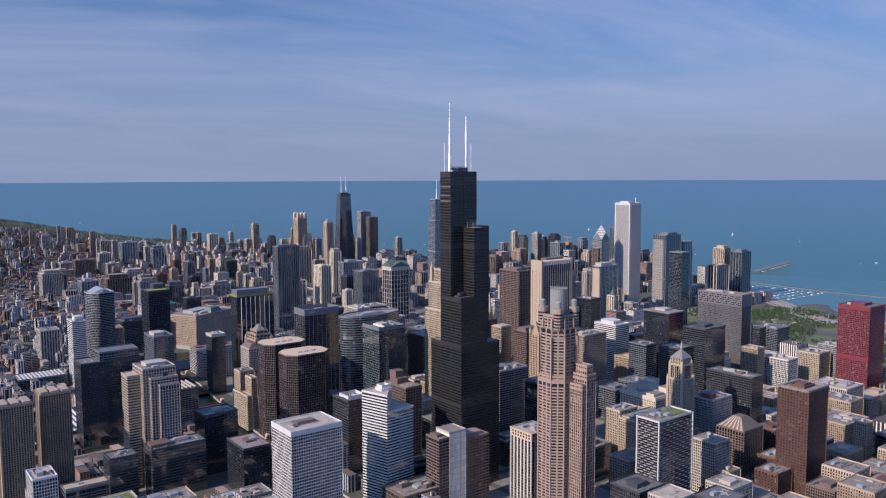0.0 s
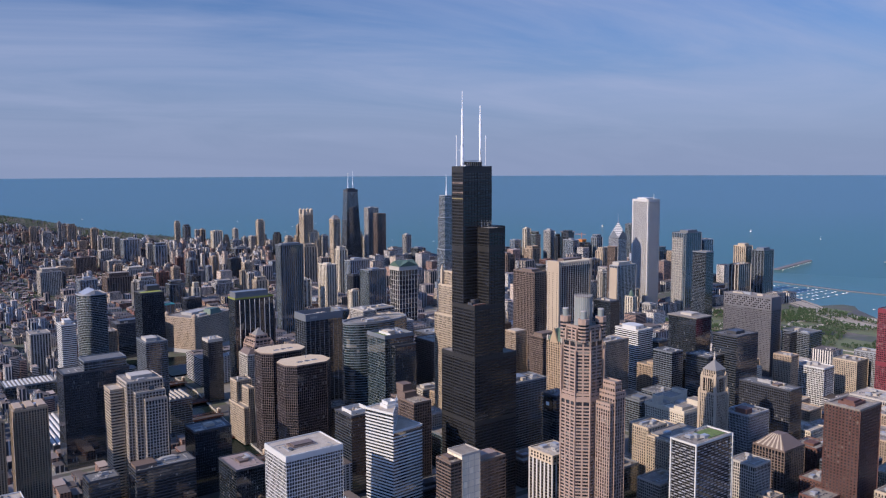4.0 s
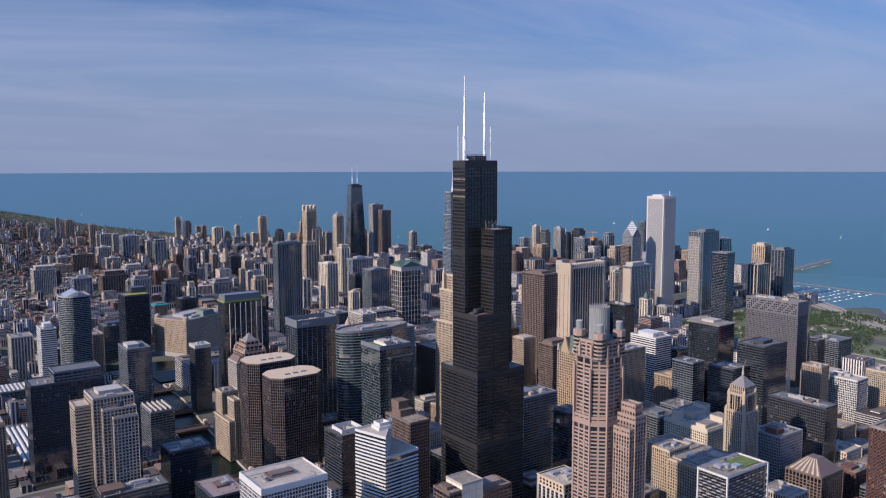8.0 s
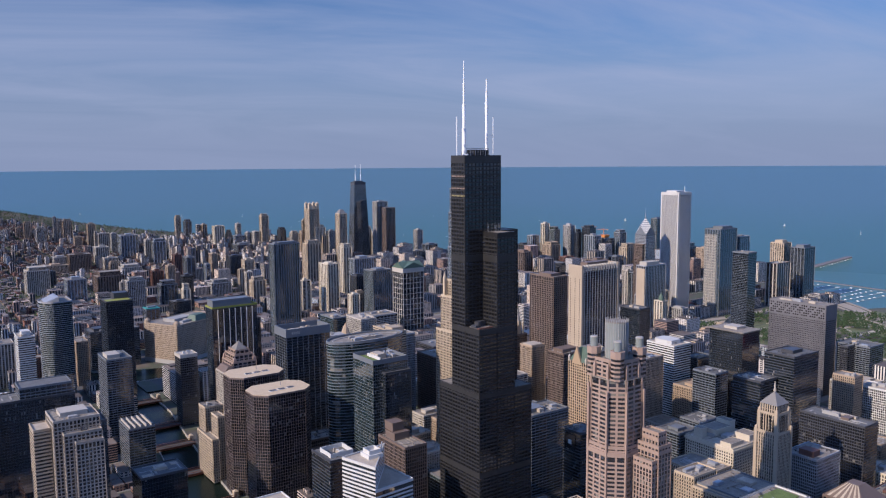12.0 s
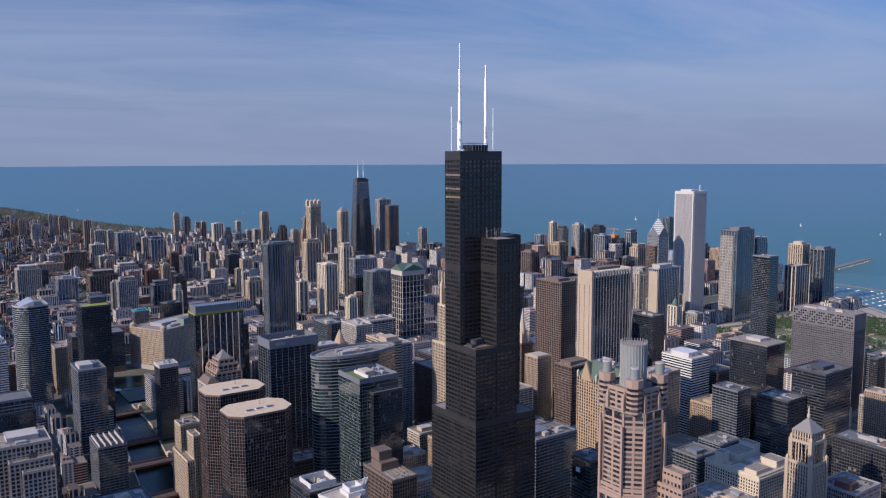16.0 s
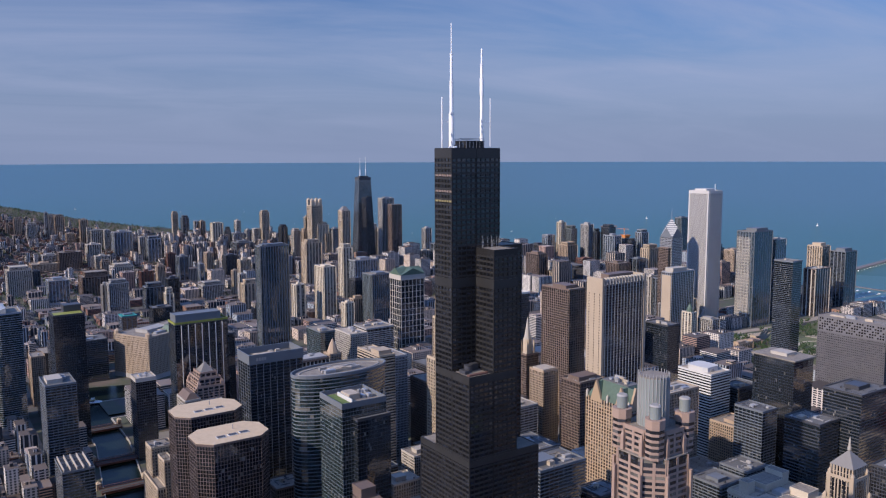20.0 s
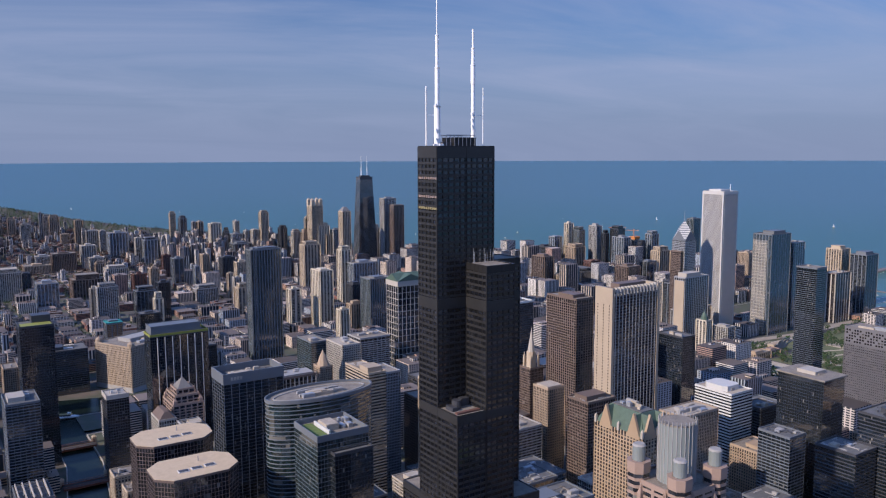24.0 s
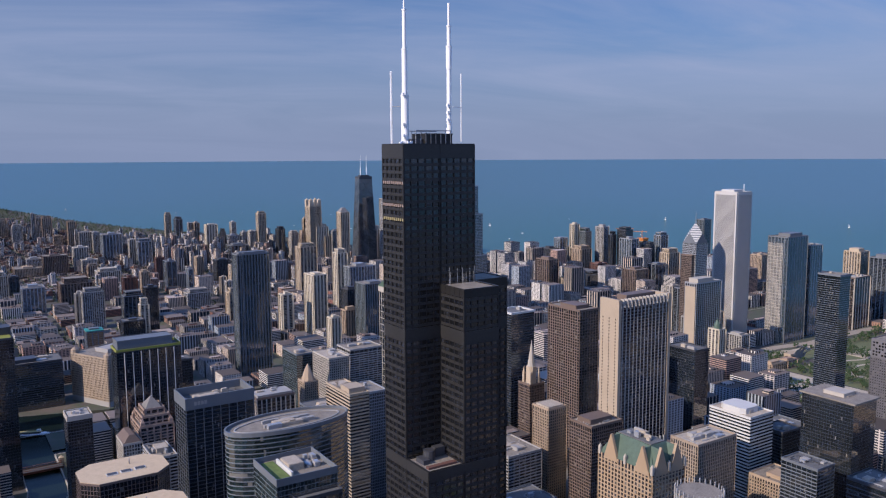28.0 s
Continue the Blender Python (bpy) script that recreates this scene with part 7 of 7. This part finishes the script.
def tree(g, x, y, z, s, r, clumps=9):
    """Tapered stem and a crown of small uneven clumps with gaps."""
    h = s * r.uniform(7, 12)
    for k in range(clumps):
        a, q = r.uniform(0, 6.28), r.uniform(0, 0.36) * h
        cx, cy, cz = x + q * math.cos(a), y + q * math.sin(a), z + h * r.uniform(0.45, 1.0)
        c = h * r.uniform(0.10, 0.19)
        i = len(g.v)
        g.v += [(cx + c * r.uniform(0.7, 1.3), cy, cz), (cx, cy + c * r.uniform(0.7, 1.3), cz), (cx - c * r.uniform(0.7, 1.3), cy, cz), (cx, cy - c * r.uniform(0.7, 1.3), cz), (cx, cy, cz + c * r.uniform(0.6, 1.1)), (cx, cy, cz - c)]
        g.f += [(i, i + 1, i + 4), (i + 1, i + 2, i + 4), (i + 2, i + 3, i + 4), (i + 3, i, i + 4), (i + 1, i, i + 5), (i + 2, i + 1, i + 5), (i + 3, i + 2, i + 5), (i, i + 3, i + 5)]
    stems.prism(rect(0.5 * s, 0.5 * s, x - 0.25 * s, y - 0.25 * s), z - 0.5, z + h * 0.6)


rng = random.Random(5)
crowns, stems = Geo(), Geo()
n = 0
while n < 3200:
    x, y = rng.uniform(1000, 1740), rng.uniform(-330, 560)
    if noise.noise((x * 0.008, y * 0.008, 0.3)) < -0.14 or 1136 < x < 1176 or abs(x - (1545 + 0.165 * (y + 100))) < 30 or y > 545:
        continue
    tree(crowns, x, y, 0.2, 1.0, rng)
    n += 1
n = 0
while n < 620:
    x, y = rng.uniform(1180, 1700), rng.uniform(365, 664)
    if noise.noise((x * 0.02, y * 0.02, 2.3)) > 0.02 and clear(x - 3, x + 3, y - 3, y + 3, 0):
        tree(crowns, x, y, 0.2, 1.1, rng)
        n += 1
n = 0
while n < 11000:
    y = rng.uniform(1500, 8600)
    x = rng.uniform(-1900, min(shore(y) - 10, 1500))
    if y > 3300 and x > shore(y) - 420 or noise.noise((x * 0.003, y * 0.003, 0.7)) > -0.02:
        (px, py, pz), s = far(x, y)
        if clear(x - 3, x + 3, y - 3, y + 3, 0):
            tree(crowns, px, py, pz, s * 1.25, rng, 5)
            n += 1
n = 0
while n < 260:
    x, y = rng.uniform(180, 640), rng.uniform(-440, -180)
    if clear(x - 3, x + 3, y - 3, y + 3, 0):
        tree(crowns, x, y, 0.1, 1.0, rng)
        n += 1
tagged(new("tree_crowns", crowns.mesh("tree_crowns", LEAF)), "summer green tree crowns in parks and streets", "trees", kind="stuff")
tagged(new("tree_trunks", stems.mesh("tree_trunks", BARK)), "brown tree trunks in parks and streets", "trees", kind="stuff")


# open-air stage with curled steel panels beside low halls
t = thing("band_shell", 1262, 588, 0, "open-air stage with curled stainless steel panels", "pavilion")
part("stage_house", Geo().quadbox(-16, 16, 6, 22, 0, 16), SANDSTONE, t)
for k, (x, lean, w, h) in enumerate(((-20, -9, 9, 20), (-11, -5, 10, 28), (-2, -1, 10, 33), (8, 3, 10, 30), (17, 8, 9, 22))):
    part("steel_panel", Geo().prism(rect(w, 1, x, 3), 6, h * 0.7, rect(w, 1, x + lean * 0.4, -1)).prism(rect(w, 1, x + lean * 0.4, -1), h * 0.7, h, rect(w * 1.2, 1, x + lean, -8)), STEEL, t, "curled steel panel")
tower(1142, 566, 52, 24, 15, "tan_punched", "low tan hall beside the park", False, (0.1, 0.2, 0.5, 0.5, 4), 1, name="low_building")
tower(1204, 574, 34, 22, 12, "pink_punched", "low pinkish hall beside the park", False, (0.2, 0.2, 0.5, 0.5, 3), 1, name="low_building")


def boat(name, x, y, L, turn, label, mast_h=0.0, group="moored boats"):
    (px, py, pz), s = far(x, y, -2.4)
    t = thing(name, px, py, pz, label, "boat", group)
    t.scale, t.rotation_euler = (s, s, s), (0, 0, turn)
    w = L * 0.16
    part("hull", Geo().prism([(-L / 2, -w), (L * 0.25, -w), (L / 2, 0), (L * 0.25, w), (-L / 2, w)], 0, L * 0.12), MAST, t)
    part("cabin", Geo().prism(rect(L * 0.4, w * 1.3, -L * 0.25, -w * 0.65), L * 0.12, L * 0.22, rect(L * 0.32, w * 1.1, -L * 0.22, -w * 0.55)), WHITE, t)
    if mast_h:
        part("mast", Geo().cyl(0, 0, L * 0.012, 0, mast_h, 6), MAST, t)
        part("sail", Geo().prism([(0, -0.05 * w), (-L * 0.42, -0.05 * w), (-L * 0.42, 0.05 * w), (0, 0.05 * w)][::-1], L * 0.2, mast_h, [(0, -0.02), (-0.1, -0.02), (-0.1, 0.02), (0, 0.02)][::-1]), WHITE, t)


for k in range(40):
    x, y = rng.uniform(1780, 2180), rng.uniform(-250, 380)
    boat("moored_boat", x, y, rng.uniform(6, 10), rng.uniform(0, 6.28), "white motor boat moored in the harbour")
for row in range(8):
    for k in range(8):
        x, y = 1940 + 32 * k, 600 + 36 * row
        if x > shore(y) + 8 and rng.random() < 0.8:
            x += rng.uniform(-9, 9)
            boat("moored_boat", x, y, rng.uniform(7, 10), math.pi / 2, "white motor boat moored at a jetty")
for row in range(8):
    jet = Geo().quadbox(shore(593 + 36 * row) - 2, 2180, 592 + 36 * row, 594 + 36 * row, -2.6, -1.7)
    tagged(new("jetty", jet.mesh("jetty", GREY)), "floating grey jetty in the marina", "jetty", "marina jetties")
wall = Geo()
sea = [(2235, -900), (2225, 400), (2200, 620), (2212, 800), (2222, 930)]
for (ax, ay), (bx, by) in zip(sea, sea[1:]):
    wall.prism([(ax, ay), (ax + 7, ay), (bx + 7, by), (bx, by)], -3.5, 0.4)
tagged(new("breakwater", wall.mesh("breakwater", MAUVE)), "long pale stone breakwater round the harbour", "breakwater", kind="structure")
mole = Geo()
_q = [far(x, y)[0] for x, y in ((2576, 1096), (2992, 1170), (2987, 1192), (2571, 1118))]
mole.v = [(x, y, z - 4) for x, y, z in _q] + [(x, y, z + 2.5) for x, y, z in _q]
mole.f = [(0, 1, 5, 4), (1, 2, 6, 5), (2, 3, 7, 6), (3, 0, 4, 7), (4, 5, 6, 7)]
tagged(new("mole", mole.mesh("mole", MAUVE)), "grey stone mole with a light at its end", "mole", kind="structure")
for k in range(12):
    q = k / 12
    boat("moored_boat", 2590 + 380 * q, 1086 + 68 * q, rng.uniform(8, 14), 0.3, "white boat moored at the mole")
pier = thing("leisure_pier", 1960, 1520, 0, "long leisure pier with white halls", "pier")
part("pier_deck", Geo().quadbox(0, 1000, 0, 90, -3, 1.5), PAVING, pier)
for k in range(9):
    part("pier_hall", Geo().prism(rect(86, 46, 20 + 108 * k, 20), 1.5, 14, rect(80, 20, 23 + 108 * k, 33)), WHITE, pier)
for k in range(26):
    x, y = rng.uniform(1500, 3600), rng.uniform(900, 5200)
    if x > shore(y) + 120:
        boat("motor_boat", x, y, rng.uniform(9, 15), rng.uniform(0, 6.28), "white motor boat on the open lake", 0.0, "boats on the lake")
for x, y, L, m in ((3700, 1000, 34, 30), (4100, 1700, 18, 22), (2900, 1400, 14, 16), (3300, 900, 14, 0), (3600, 2600, 14, 18), (2700, 3600, 14, 18), (2600, 4400, 12, 16), (4300, 2300, 16, 20), (3200, 3100, 12, 16),
                   (1700, 4700, 12, 16), (1900, 5600, 14, 18), (900, 6800, 14, 18), (2300, 2900, 12, 0), (3900, 3300, 14, 18), (3100, 4600, 14, 18), (1500, 5900, 12, 15)):
    boat("sailing_boat" if m else "motor_boat", x, y, L, rng.uniform(0, 6.28), "white sailing boat on the open lake" if m else "white motor boat on the open lake", m, "boats on the lake")

# tour boat on the river fork
OCHRE = material("ochre_deck_awning", (0.30, 0.24, 0.10), 0.8, 0, 0.2, 0.3, 2.0)
t = thing("tour_boat", -130, 992, 0.3, "white river tour boat with an ochre upper deck", "boat")
t.rotation_euler.z = -0.37
part("hull", Geo().prism([(-24, -4.5), (16, -4.5), (24, 0), (16, 4.5), (-24, 4.5)], 0, 2.4), MAST, t)
part("lower_cabin", Geo().prism(rect(32, 7.4, -21, -3.7), 2.4, 5.0, rect(31, 7.0, -20.5, -3.5)), DARK, t)
part("upper_deck", Geo().quadbox(-22, 13, -4.1, 4.1, 5.0, 5.4), OCHRE, t, "ochre upper deck")
part("wheelhouse", Geo().quadbox(6, 11, -2.4, 2.4, 5.4, 7.8).quadbox(5.6, 11.4, -2.7, 2.7, 7.8, 8.1), WHITE, t)
